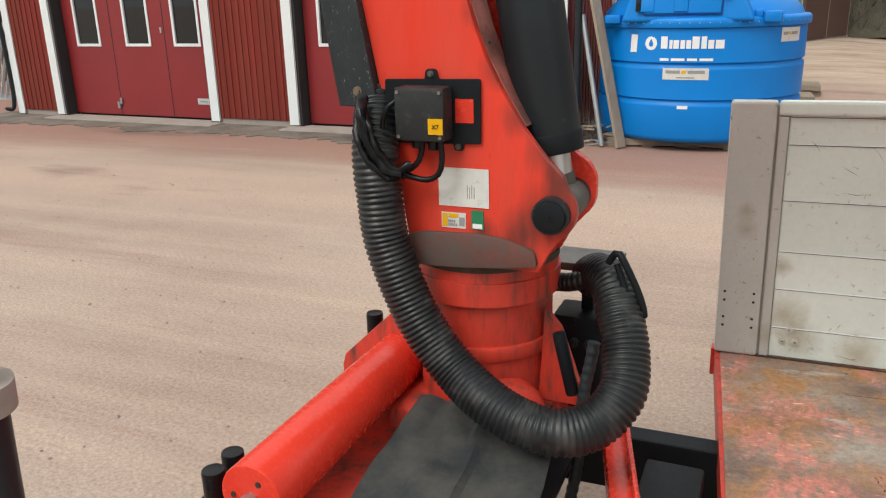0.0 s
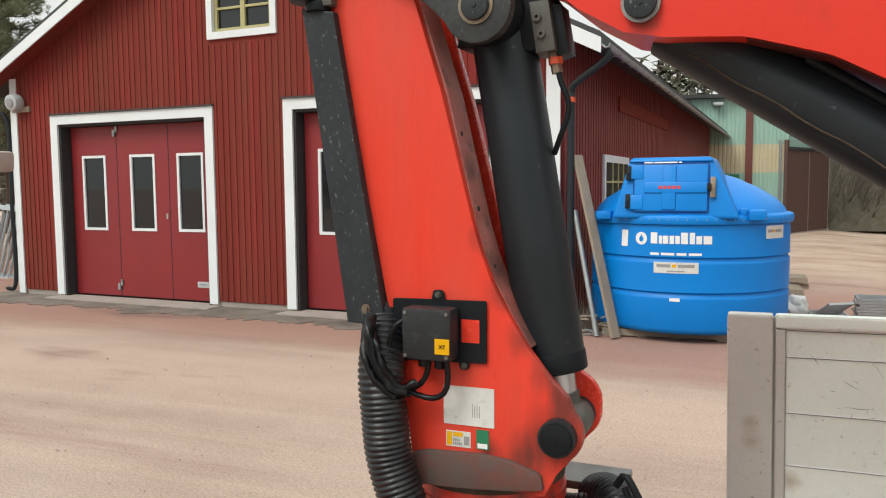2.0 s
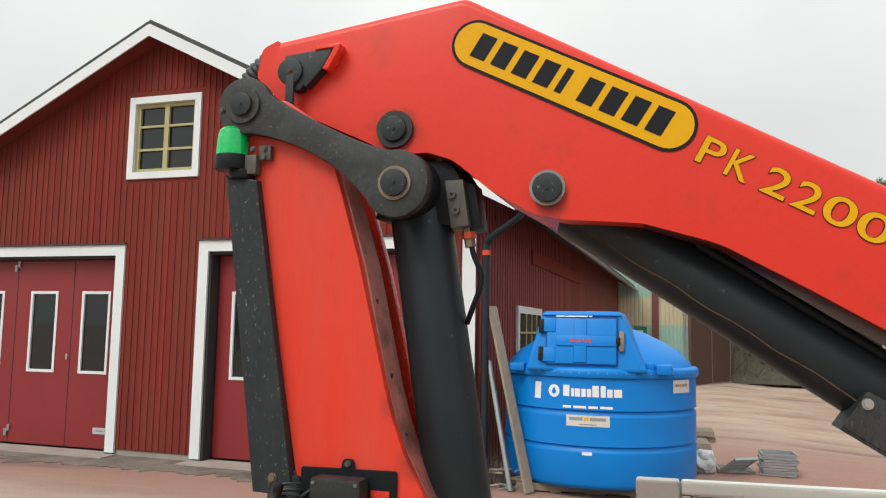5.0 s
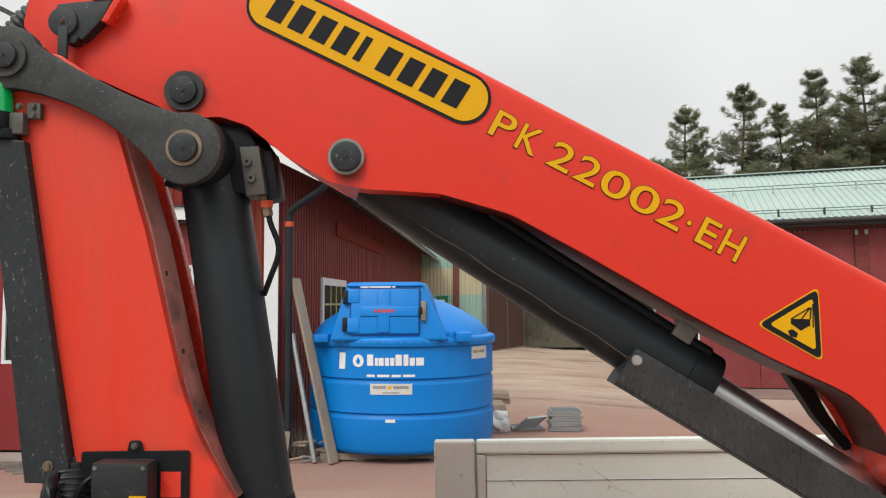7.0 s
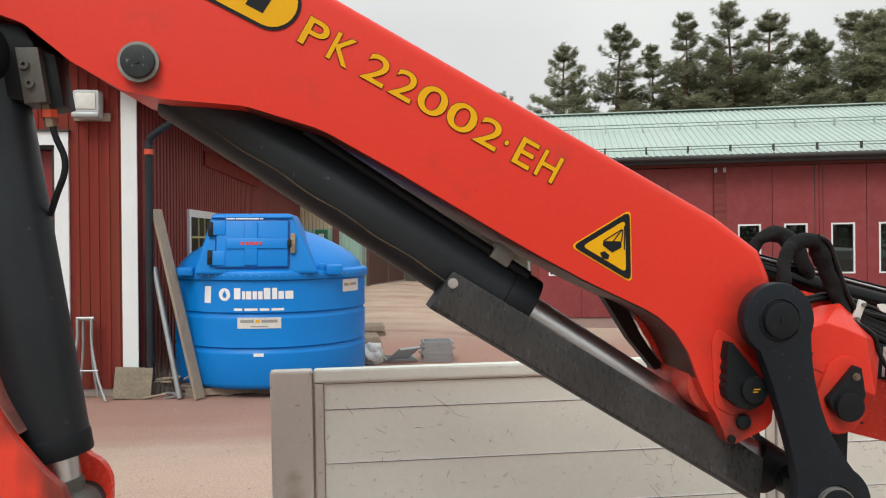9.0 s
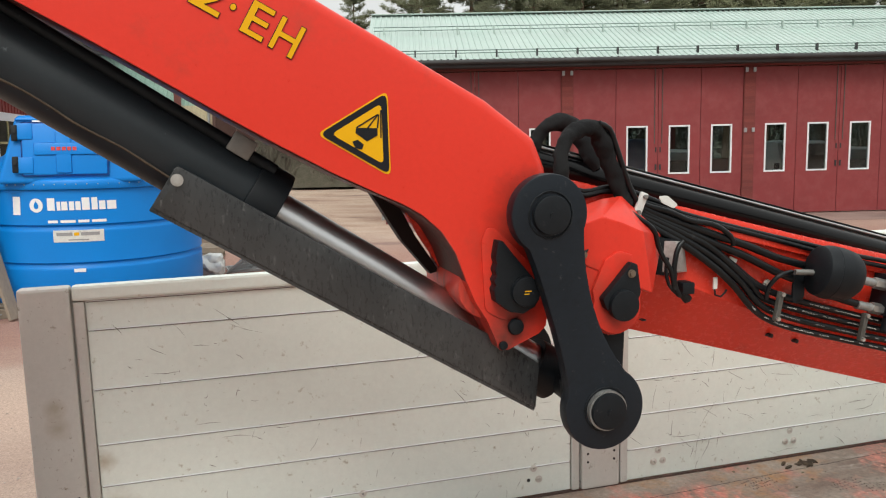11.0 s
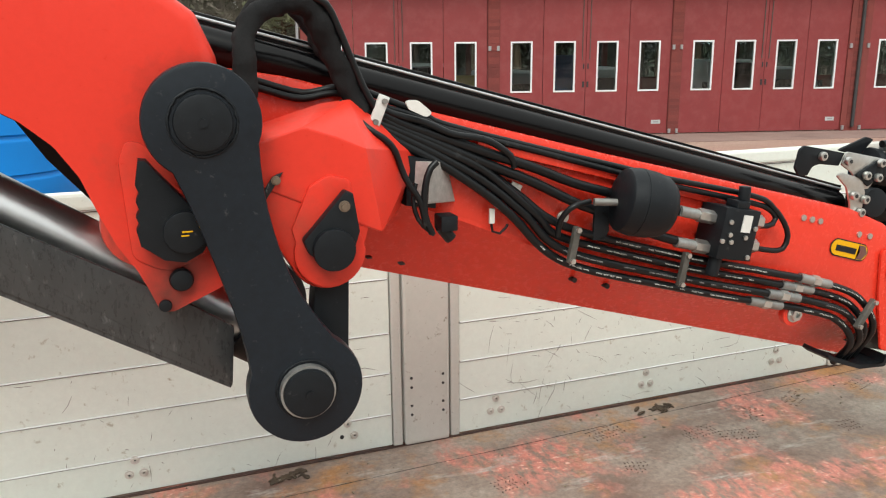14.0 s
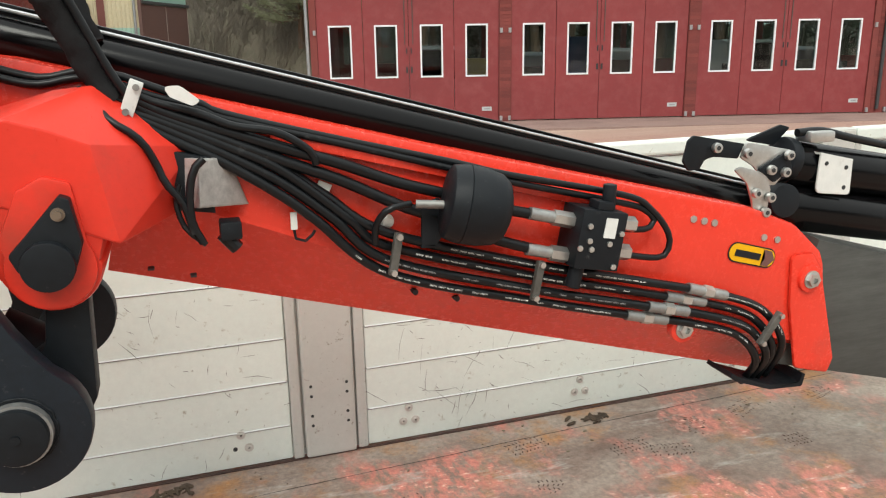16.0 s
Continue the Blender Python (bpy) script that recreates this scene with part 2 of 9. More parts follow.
FALU_RIB = surface("red_corrugated_sheet", (0.23, 0.030, 0.026), (0.19, 0.027, 0.023), big=0.7, fine=25, grain=0.1, rough=0.55, bump=0.1)
DOOR_RED = surface("red_door_paint", (0.235, 0.018, 0.022), (0.20, 0.017, 0.020), big=0.9, fine=30, grain=0.06, rough=0.45, bump=0.05, vary=0.03)
GATE_RED = surface("weathered_red_gate_paint", (0.225, 0.030, 0.032), (0.185, 0.026, 0.028), big=0.6, fine=18, grain=0.10, rough=0.6, bump=0.05,
                   dirt=(0.25, 0.06, 0.06), amount=0.05, spots=3.0, edge=0.25, vary=0.06)
BRICK = surface("red_brick", (0.19, 0.040, 0.034), (0.15, 0.034, 0.03), big=2, fine=25, grain=0.2, rough=0.85, bump=0.2, vary=0.18)
WHITE = surface("white_wood_paint", (0.72, 0.75, 0.77), (0.65, 0.68, 0.70), big=1.5, fine=30, grain=0.05, rough=0.6, bump=0.08)
SASH = surface("yellow_sash_paint", (0.42, 0.38, 0.18), (0.36, 0.33, 0.16), big=3, fine=40, grain=0.06, rough=0.6)
ROOF_DARK = surface("dark_roof_edge", (0.03, 0.03, 0.032), (0.05, 0.05, 0.05), big=2, fine=20, grain=0.2, rough=0.7)
ROOF_GREEN = surface("green_roof_sheet", (0.41, 0.49, 0.455), (0.34, 0.42, 0.385), big=0.4, fine=8, grain=0.07, rough=0.45, bump=0.02,
                     dirt=(0.36, 0.48, 0.43), amount=0.15, spots=0.7, edge=0.2)
GREEN_SHEET = surface("pale_green_sheet", (0.33, 0.50, 0.42), (0.27, 0.43, 0.37), big=0.5, fine=12, grain=0.08, rough=0.5)
BEIGE_SHEET = surface("yellowed_translucent_sheet", (0.55, 0.49, 0.32), (0.47, 0.42, 0.29), big=0.8, fine=15, grain=0.1, rough=0.5)
BROWN_DOOR = surface("brown_sliding_door", (0.115, 0.062, 0.052), (0.10, 0.055, 0.047), big=0.7, fine=15, grain=0.08, rough=0.6)
BLUE = surface("blue_polyethylene", (0.002, 0.200, 0.63), (0.002, 0.178, 0.57), big=1.2, fine=60, grain=0.04, rough=0.42, bump=0.06, depth=0.002, spec=0.32)
PLANK = surface("grey_weathered_plank", (0.32, 0.26, 0.20), (0.22, 0.18, 0.14), big=3, fine=20, grain=0.2, rough=0.85, bump=0.3, stretch=(1, 1, 0.15))
STONE = surface("mossy_concrete_slab", (0.26, 0.21, 0.16), (0.17, 0.15, 0.11), big=4, fine=30, grain=0.35, rough=0.9, bump=0.4)
SCRATCH = surface("dark_scratch", (0.10, 0.09, 0.08), (0.16, 0.14, 0.12), big=8, fine=60, grain=0.2, rough=0.7, bump=0.0)
YELLOW = surface("yellow_sign_film", (0.72, 0.385, 0.008), (0.67, 0.35, 0.008), big=3, fine=60, grain=0.03, rough=0.4, bump=0.0, spec=0.15)
INK = surface("black_sign_film", (0.012, 0.013, 0.016), (0.016, 0.017, 0.021), big=3, fine=60, grain=0.05, rough=0.45, bump=0.0, spec=0.12)
PAPER = surface("scuffed_white_sticker", (0.66, 0.66, 0.63), (0.55, 0.56, 0.54), big=14, fine=60, grain=0.06, rough=0.4, bump=0.0,
                dirt=(0.33, 0.32, 0.29), amount=0.12, spots=18, edge=0.08)
FILM_WHITE = surface("white_print", (0.78, 0.79, 0.80), (0.74, 0.75, 0.76), fine=60, grain=0.02, rough=0.4, bump=0.0)
FILM_RED = surface("red_print", (0.55, 0.03, 0.03), (0.5, 0.03, 0.03), fine=60, grain=0.03, rough=0.4, bump=0.0)
FILM_GREY = surface("grey_print", (0.25, 0.25, 0.26), (0.3, 0.3, 0.3), fine=60, grain=0.03, rough=0.4, bump=0.0)
FILM_GREEN = surface("green_print", (0.02, 0.20, 0.09), (0.02, 0.17, 0.08), fine=60, grain=0.03, rough=0.4, bump=0.0)
VALVE_GREY = surface("dull_grey_valve_casting", (0.115, 0.112, 0.10), (0.075, 0.072, 0.065), big=14, fine=60, grain=0.2, rough=0.55, metal=0.3, bump=0.1, depth=0.001, dirt=(0.04, 0.036, 0.03), amount=0.2, spots=30, edge=0.1)
BEACON = surface("green_beacon_lens", (0.0, 0.50, 0.12), (0.0, 0.42, 0.10), big=12, fine=60, grain=0.05, rough=0.25, bump=0.0, coat=0.4)
ORANGE_CLIP = surface("orange_red_clip", (0.6, 0.08, 0.03), fine=50, rough=0.5)
GALV = surface("galvanised_steel", (0.42, 0.44, 0.45), (0.33, 0.35, 0.36), big=3, fine=30, grain=0.12, rough=0.45, metal=0.7, bump=0.03)
PLASTIC_GREY = surface("grey_plastic", (0.45, 0.47, 0.48), (0.40, 0.42, 0.43), big=3, fine=40, grain=0.06, rough=0.5)
CONCRETE = surface("dark_apron", (0.12, 0.098, 0.082), (0.22, 0.182, 0.152), big=1.3, fine=22, grain=0.4, rough=0.9, bump=0.4, depth=0.01,
                   dirt=(0.055, 0.045, 0.042), amount=0.3, spots=1.1, edge=0.12)
PALE_CONCRETE = surface("pale_concrete_sill", (0.36, 0.31, 0.28), (0.28, 0.24, 0.21), big=2, fine=20, grain=0.15, rough=0.9, bump=0.2)
BARK = surface("pine_bark", (0.16, 0.085, 0.05), (0.09, 0.06, 0.045), big=2, fine=20, grain=0.3, rough=0.9, bump=0.5, depth=0.02)
NEEDLES = surface("pine_needles", (0.22, 0.235, 0.14), (0.29, 0.29, 0.19), big=0.5, fine=7, grain=0.35, rough=0.7, bump=0.0, vary=0.15, spec=0.2)


def thin_leaves(m):
    """Lets light through the thin needles."""
    n, l = m.node_tree.nodes, m.node_tree.links
    b, out = n["Principled BSDF"], n["Material Output"]
    glow, mix = n.new("ShaderNodeBsdfTranslucent"), n.new("ShaderNodeMixShader")
    mix.inputs[0].default_value = 0.5
    l.new(b.inputs["Base Color"].links[0].from_socket, glow.inputs["Color"])
    l.new(b.outputs[0], mix.inputs[1]), l.new(glow.outputs[0], mix.inputs[2]), l.new(mix.outputs[0], out.inputs["Surface"])


thin_leaves(NEEDLES)
WOODS = surface("far_woods", (0.080, 0.086, 0.054), (0.105, 0.098, 0.070), big=0.12, fine=1.5, grain=0.4, rough=0.9, bump=0.0, spec=0.1)
TWIGS = surface("bare_twigs", (0.17, 0.145, 0.12), (0.12, 0.105, 0.085), big=1, fine=8, grain=0.3, rough=0.9, bump=0.0, spec=0.1)
DARK = surface("dark_interior", (0.02, 0.02, 0.022), (0.03, 0.03, 0.03), big=1, fine=10, rough=0.8)


def glass(name):
    m = bpy.data.materials.new(name)
    m.use_nodes = True
    b = m.node_tree.nodes["Principled BSDF"]
    b.inputs["Base Color"].default_value = (0.012, 0.014, 0.015, 1)
    b.inputs["Roughness"].default_value, b.inputs["IOR"].default_value = 0.04, 1.5
    return m


def clear(name):
    """Thin clear glass: a faint mirror over what lies behind it."""
    m = bpy.data.materials.new(name)
    m.use_nodes = True
    n, l = m.node_tree.nodes, m.node_tree.links
    thru, gloss, mix, fres = n.new("ShaderNodeBsdfTransparent"), n.new("ShaderNodeBsdfGlossy"), n.new("ShaderNodeMixShader"), n.new("ShaderNodeFresnel")
    thru.inputs["Color"].default_value = (0.80, 0.86, 0.86, 1)
    gloss.inputs["Roughness"].default_value = 0.03
    l.new(fres.outputs[0], mix.inputs[0]), l.new(thru.outputs[0], mix.inputs[1]), l.new(gloss.outputs[0], mix.inputs[2])
    l.new(mix.outputs[0], n["Material Output"].inputs["Surface"])
    return m


CLEAR = clear("clear_window_glass")
PANE = glass("dark_window_glass")


def ground_material():
    m = bpy.data.materials.new("reddish_gravel_yard")
    m.use_nodes = True
    n, l = m.node_tree.nodes, m.node_tree.links
    b = n["Principled BSDF"]
    at = n.new("ShaderNodeNewGeometry")

    def noise_at(scale, detail=5.0, stretch=(1, 1, 1), turn=0.0, rough=0.6):
        mp = n.new("ShaderNodeMapping")
        mp.inputs["Scale"].default_value, mp.inputs["Rotation"].default_value = stretch, (0, 0, radians(turn))
        t = n.new("ShaderNodeTexNoise")
        t.inputs["Scale"].default_value, t.inputs["Detail"].default_value, t.inputs["Roughness"].default_value = scale, detail, rough
        l.new(at.outputs["Position"], mp.inputs["Vector"]), l.new(mp.outputs["Vector"], t.inputs["Vector"])
        return t.outputs["Fac"]

    def ramp(value, *stops):
        r = n.new("ShaderNodeValToRGB")
        while len(r.color_ramp.elements) < len(stops):
            r.color_ramp.elements.new(0.5)
        for e, (p, c) in zip(r.color_ramp.elements, stops):
            e.position, e.color = p, (*c, 1)
        l.new(value, r.inputs["Fac"])
        return r.outputs["Color"]

    def mixed(fac, a, z, mode="MIX"):
        x = n.new("ShaderNodeMix")
        x.data_type, x.blend_type = "RGBA", mode
        for k, v in ((0, fac), (6, a), (7, z)):
            if isinstance(v, (int, float, tuple)):
                x.inputs[k].default_value = v
            else:
                l.new(v, x.inputs[k])
        return x.outputs[2]

    base = ramp(noise_at(0.45, 6), (0.3, (0.282, 0.198, 0.164)), (0.5, (0.332, 0.245, 0.203)), (0.72, (0.380, 0.293, 0.246)))
    tracks = ramp(noise_at(1.0, 4, (0.10, 0.75, 1), -6), (0.42, (0, 0, 0)), (0.70, (0.7, 0.7, 0.7)))
    base = mixed(tracks, base, (0.43, 0.325, 0.265, 1))
    ruts = ramp(noise_at(1.0, 5, (0.09, 1.7, 1), -3, 0.7), (0.50, (0, 0, 0)), (0.68, (0.5, 0.5, 0.5)))
    base = mixed(ruts, base, (0.45, 0.345, 0.265, 1))
    churned = ramp(noise_at(1.3, 6, (0.10, 1.3, 1), -4, 0.7), (0.30, (0.6, 0.6, 0.6)), (0.46, (0, 0, 0)))
    base = mixed(churned, base, (0.26, 0.165, 0.135, 1))
    # a red-brown belt before the buildings and a pale sandy streak in the yard
    sep_y = n.new("ShaderNodeSeparateXYZ")
    l.new(at.outputs["Position"], sep_y.inputs[0])
    wobble = n.new("ShaderNodeMath")
    wobble.operation = "MULTIPLY_ADD"
    l.new(noise_at(0.5, 5, (0.35, 1, 1)), wobble.inputs[0])
    wobble.inputs[1].default_value = 3.0
    l.new(sep_y.outputs["Y"], wobble.inputs[2])

    def belt(*stops):
        run = n.new("ShaderNodeMapRange")
        run.inputs["From Min"].default_value, run.inputs["From Max"].default_value = 0.0, 40.0
        l.new(wobble.outputs[0], run.inputs["Value"])
        return ramp(run.outputs["Result"], *[(y / 40.0, (v, v, v)) for y, v in stops])

    base = mixed(belt((7.6, 0), (8.7, 0.75), (9.3, 0.75), (10.4, 0)), base, (0.43, 0.315, 0.255, 1))
    base = mixed(belt((10.2, 0), (11.6, 0.75), (18.0, 0.75), (23.0, 0)), base, (0.285, 0.150, 0.118, 1))
    # bare pale soil away past the tank
    sep = n.new("ShaderNodeSeparateXYZ")
    l.new(at.outputs["Position"], sep.inputs[0])
    far = n.new("ShaderNodeMapRange")
    far.inputs["From Min"].default_value, far.inputs["From Max"].default_value = 18.0, 24.0
    l.new(sep.outputs["Y"], far.inputs["Value"])
    soil = ramp(noise_at(0.7, 8, (0.45, 1, 1), 12, 0.7), (0.30, (0.28, 0.17, 0.13)), (0.48, (0.42, 0.31, 0.24)), (0.7, (0.50, 0.41, 0.33)))
    base = mixed(far.outputs["Result"], base, soil)
    damp = ramp(noise_at(0.35, 5, (0.3, 1, 1), 8), (0.60, (0, 0, 0)), (0.70, (1, 1, 1)))
    base = mixed(damp, base, (0.19, 0.115, 0.10, 1))
    grit = noise_at(42, 8, rough=0.85)
    base = mixed(1.0, base, ramp(grit, (0.36, (0.68, 0.67, 0.66)), (0.5, (1, 1, 1)), (0.64, (1.36, 1.34, 1.30))), "MULTIPLY")
    stones = n.new("ShaderNodeTexVoronoi")
    stones.inputs["Scale"].default_value = 26
    l.new(at.outputs["Position"], stones.inputs["Vector"])
    base = mixed(ramp(stones.outputs["Distance"], (0.03, (0.55, 0.55, 0.55)), (0.10, (0, 0, 0))), base, (0.46, 0.38, 0.34, 1))
    l.new(base, b.inputs["Base Color"])
    b.inputs["Roughness"].default_value, b.inputs["Specular IOR Level"].default_value = 0.85, 0.3
    bp = n.new("ShaderNodeBump")
    bp.inputs["Strength"].default_value, bp.inputs["Distance"].default_value = 0.4, 0.010
    l.new(grit, bp.inputs["Height"]), l.new(bp.outputs["Normal"], b.inputs["Normal"])
    return m


GROUND = ground_material()


def bed_material():
    """Trodden steel plate: grey scuffs, flaked salmon-red paint, ochre rust and dark tread prints."""
    m = bpy.data.materials.new("worn_bed_plate")
    m.use_nodes = True
    n, l = m.node_tree.nodes, m.node_tree.links
    b = n["Principled BSDF"]
    at = n.new("ShaderNodeNewGeometry")

    def noise_at(scale, detail=6.0, stretch=(1, 1, 1), turn=0.0, rough=0.6, shift=0.0):
        mp = n.new("ShaderNodeMapping")
        mp.inputs["Scale"].default_value, mp.inputs["Rotation"].default_value, mp.inputs["Location"].default_value = stretch, (0, 0, radians(turn)), (shift, shift, 0)
        t = n.new("ShaderNodeTexNoise")
        t.inputs["Scale"].default_value, t.inputs["Detail"].default_value, t.inputs["Roughness"].default_value = scale, detail, rough
        l.new(at.outputs["Position"], mp.inputs["Vector"]), l.new(mp.outputs["Vector"], t.inputs["Vector"])
        return t.outputs["Fac"]

    def step(value, a, z):
        q = n.new("ShaderNodeMapRange")
        q.inputs["From Min"].default_value, q.inputs["From Max"].default_value = a, z
        l.new(value, q.inputs["Value"])
        return q.outputs["Result"]

    def mixed(fac, a, z, mode="MIX"):
        x = n.new("ShaderNodeMix")
        x.data_type, x.blend_type = "RGBA", mode
        for k, v in ((0, fac), (6, a), (7, z)):
            if isinstance(v, (int, float, tuple)):
                x.inputs[k].default_value = v
            else:
                l.new(v, x.inputs[k])
        return x.outputs[2]

    def times(a, z):
        q = n.new("ShaderNodeMath")
        q.operation = "MULTIPLY"
        l.new(a, q.inputs[0]), l.new(z, q.inputs[1])
        return q.outputs[0]

    fine = noise_at(45, 8, rough=0.75)
    base = mixed(step(noise_at(3.0, 7, (0.6, 1, 1), 15), 0.36, 0.64), (0.135, 0.078, 0.060, 1), (0.30, 0.245, 0.205, 1))
    base = mixed(step(noise_at(2.4, 9, rough=0.7, shift=7), 0.50, 0.63), base, (0.33, 0.155, 0.055, 1))
    flakes = times(step(noise_at(2.3, 5, rough=0.55, shift=3), 0.50, 0.60), step(noise_at(26, 6, (1, 0.45, 1), 24, 0.72, 8), 0.40, 0.56))
    base = mixed(flakes, base, (0.50, 0.175, 0.135, 1))
    chips = times(flakes, step(noise_at(60, 4, (0.4, 1, 1), 10, 0.6, 2), 0.60, 0.66))
    base = mixed(chips, base, (0.72, 0.46, 0.36, 1))
    base = mixed(step(noise_at(7, 8, (0.25, 1, 1), -12, 0.7, 5), 0.58, 0.70), base, (0.40, 0.375, 0.34, 1))
    shade = n.new("ShaderNodeCombineColor")
    grain = n.new("ShaderNodeMapRange")
    for k, v in zip(("From Min", "From Max", "To Min", "To Max"), (0.3, 0.7, 0.62, 1.38)):
        grain.inputs[k].default_value = v
    l.new(fine, grain.inputs["Value"])
    for k in range(3):
        l.new(grain.outputs["Result"], shade.inputs[k])
    base = mixed(1.0, base, shade.outputs[0], "MULTIPLY")
    l.new(base, b.inputs["Base Color"])
    b.inputs["Roughness"].default_value = 0.36
    bp = n.new("ShaderNodeBump")
    bp.inputs["Strength"].default_value, bp.inputs["Distance"].default_value = 0.35, 0.003
    l.new(fine, bp.inputs["Height"]), l.new(bp.outputs["Normal"], b.inputs["Normal"])
    return m


BED = bed_material()

# ---- building blocks ----
PLACE = {}


def thing(name, label, category, at=(0, 0, 0), turn=0.0, group="", kind=""):
    """An empty at a thing's base, which parents its parts."""
    ob = new(name)
    m = pose(*at, 0, 0, turn)
    ob.matrix_basis = m
    ob.empty_display_size = 0.1
    PLACE[ob] = m
    return tagged(ob, label, category, group, kind)


def part(name, bm, material, parent=None, label="", local=False, smooth=35, category="", kind="", group=""):
    """Links a bmesh, made in world places (or the thing's own, if local), as one mesh under a thing or part."""
    if parent is not None and not local:
        bm.transform(PLACE[parent].inverted())
    bmesh.ops.recalc_face_normals(bm, faces=bm.faces)
    me = bpy.data.meshes.new(name)
    bm.to_mesh(me)
    bm.free()
    me.materials.append(material)
    if smooth:
        me.shade_smooth()
        me.set_sharp_from_angle(angle=radians(smooth))
    ob = new(name, me)
    ob.parent = parent
    PLACE[ob] = PLACE[parent] if parent is not None else Matrix()
    return tagged(ob, label, category, group, kind)


def box(x0, x1, y0, y1, z0, z1, bevel=0.0, bm=None, turn=None):
    """A box, or one more box in bm; bevel rounds its edges."""
    b = bmesh.new()
    bmesh.ops.create_cube(b, size=1)
    b.transform(Matrix.Translation(((x0 + x1) / 2, (y0 + y1) / 2, (z0 + z1) / 2)) @ Matrix.Diagonal((x1 - x0, y1 - y0, z1 - z0, 1)))
    if bevel:
        bmesh.ops.bevel(b, geom=b.edges[:], offset=bevel, segments=2, affect="EDGES", profile=0.6)
    if turn is not None:
        b.transform(turn)
    return join(bm, b)


def join(bm, b):
    if bm is None:
        return b
    me = bpy.data.meshes.new("join")
    b.to_mesh(me)
    b.free()
    bm.from_mesh(me)
    bpy.data.meshes.remove(me)
    return bm


def rod(p0, p1, r0, r1=None, n=24, bevel=0.0, bm=None):
    """A round bar or disc from p0 to p1."""
    p0, p1 = Vector(p0), Vector(p1)
    b = bmesh.new()
    bmesh.ops.create_cone(b, cap_ends=True, segments=n, radius1=r0, radius2=r0 if r1 is None else r1, depth=(p1 - p0).length)
    if bevel:
        rim = [e for e in b.edges if len(e.link_faces) == 2 and any(len(f.verts) > 4 for f in e.link_faces)]
        bmesh.ops.bevel(b, geom=rim, offset=bevel, segments=2, affect="EDGES", profile=0.6)
    b.transform(Matrix.Translation((p0 + p1) / 2) @ (p1 - p0).to_track_quat("Z", "Y").to_matrix().to_4x4())
    return join(bm, b)


def ring(p0, p1, r_in, r_out, n=28, bm=None):
    """A flat ring or collar from p0 to p1."""
    p0, p1 = Vector(p0), Vector(p1)
    b = bmesh.new()
    q = (p1 - p0).to_track_quat("Z", "Y").to_matrix()
    loops = []
    for p, r in ((p0, r_out), (p1, r_out), (p1, r_in), (p0, r_in)):
        loops.append([b.verts.new(p + q @ Vector((r * math.cos(a), r * math.sin(a), 0))) for a in [2 * math.pi * k / n for k in range(n)]])
    for i in range(4):
        a, c = loops[i], loops[(i + 1) % 4]
        for k in range(n):
            b.faces.new((a[k], a[(k + 1) % n], c[(k + 1) % n], c[k]))
    return join(bm, b)


def fillet(points, seg=5):
    """An outline of (u, v) or (u, v, radius) corners, with those corners rounded."""
    out, count = [], len(points)
    for i, p in enumerate(points):
        if len(p) == 2 or p[2] <= 0:
            out.append(Vector(p[:2]))
            continue
        c, a, z = Vector(p[:2]), Vector(points[i - 1][:2]), Vector(points[(i + 1) % count][:2])
        da, dz = (a - c).normalized(), (z - c).normalized()
        half = da.angle(dz) / 2
        cut = min(p[2] / max(math.tan(half), 0.05), 0.48 * (a - c).length, 0.48 * (z - c).length)
        s, e = c + da * cut, c + dz * cut
        for k in range(seg + 1):
            w = k / seg
            out.append((1 - w) ** 2 * s + 2 * w * (1 - w) * c + w * w * e)
    return out


def plate(outline, y0, y1, bevel=0.0, bm=None):
    """A plate of that (x, z) outline between two depths, with its rim bevelled."""
    pts = [Vector(p[:2]) for p in outline]
    b = bmesh.new()
    front = [b.verts.new((p.x, y0, p.y)) for p in pts]
    rear = [b.verts.new((p.x, y1, p.y)) for p in pts]
    caps = [b.faces.new(front), b.faces.new(rear[::-1])]
    for i in range(len(pts)):
        j = (i + 1) % len(pts)
        b.faces.new((front[i], rear[i], rear[j], front[j]))
    if bevel:
        bmesh.ops.recalc_face_normals(b, faces=b.faces)
        bmesh.ops.bevel(b, geom=[e for f in caps for e in f.edges], offset=bevel, segments=2, affect="EDGES", profile=0.6)
    caps = [f for f in b.faces if len(f.verts) > 4]
    bmesh.ops.triangulate(b, faces=caps)
    return join(bm, b)


def circle(c, r, a0=0.0, a1=360.0, n=24):
    full = abs(a1 - a0) >= 360
    steps = n if full else n + 1
    return [(c[0] + r * math.cos(radians(a0 + (a1 - a0) * k / n)), c[1] + r * math.sin(radians(a0 + (a1 - a0) * k / n))) for k in range(steps)]


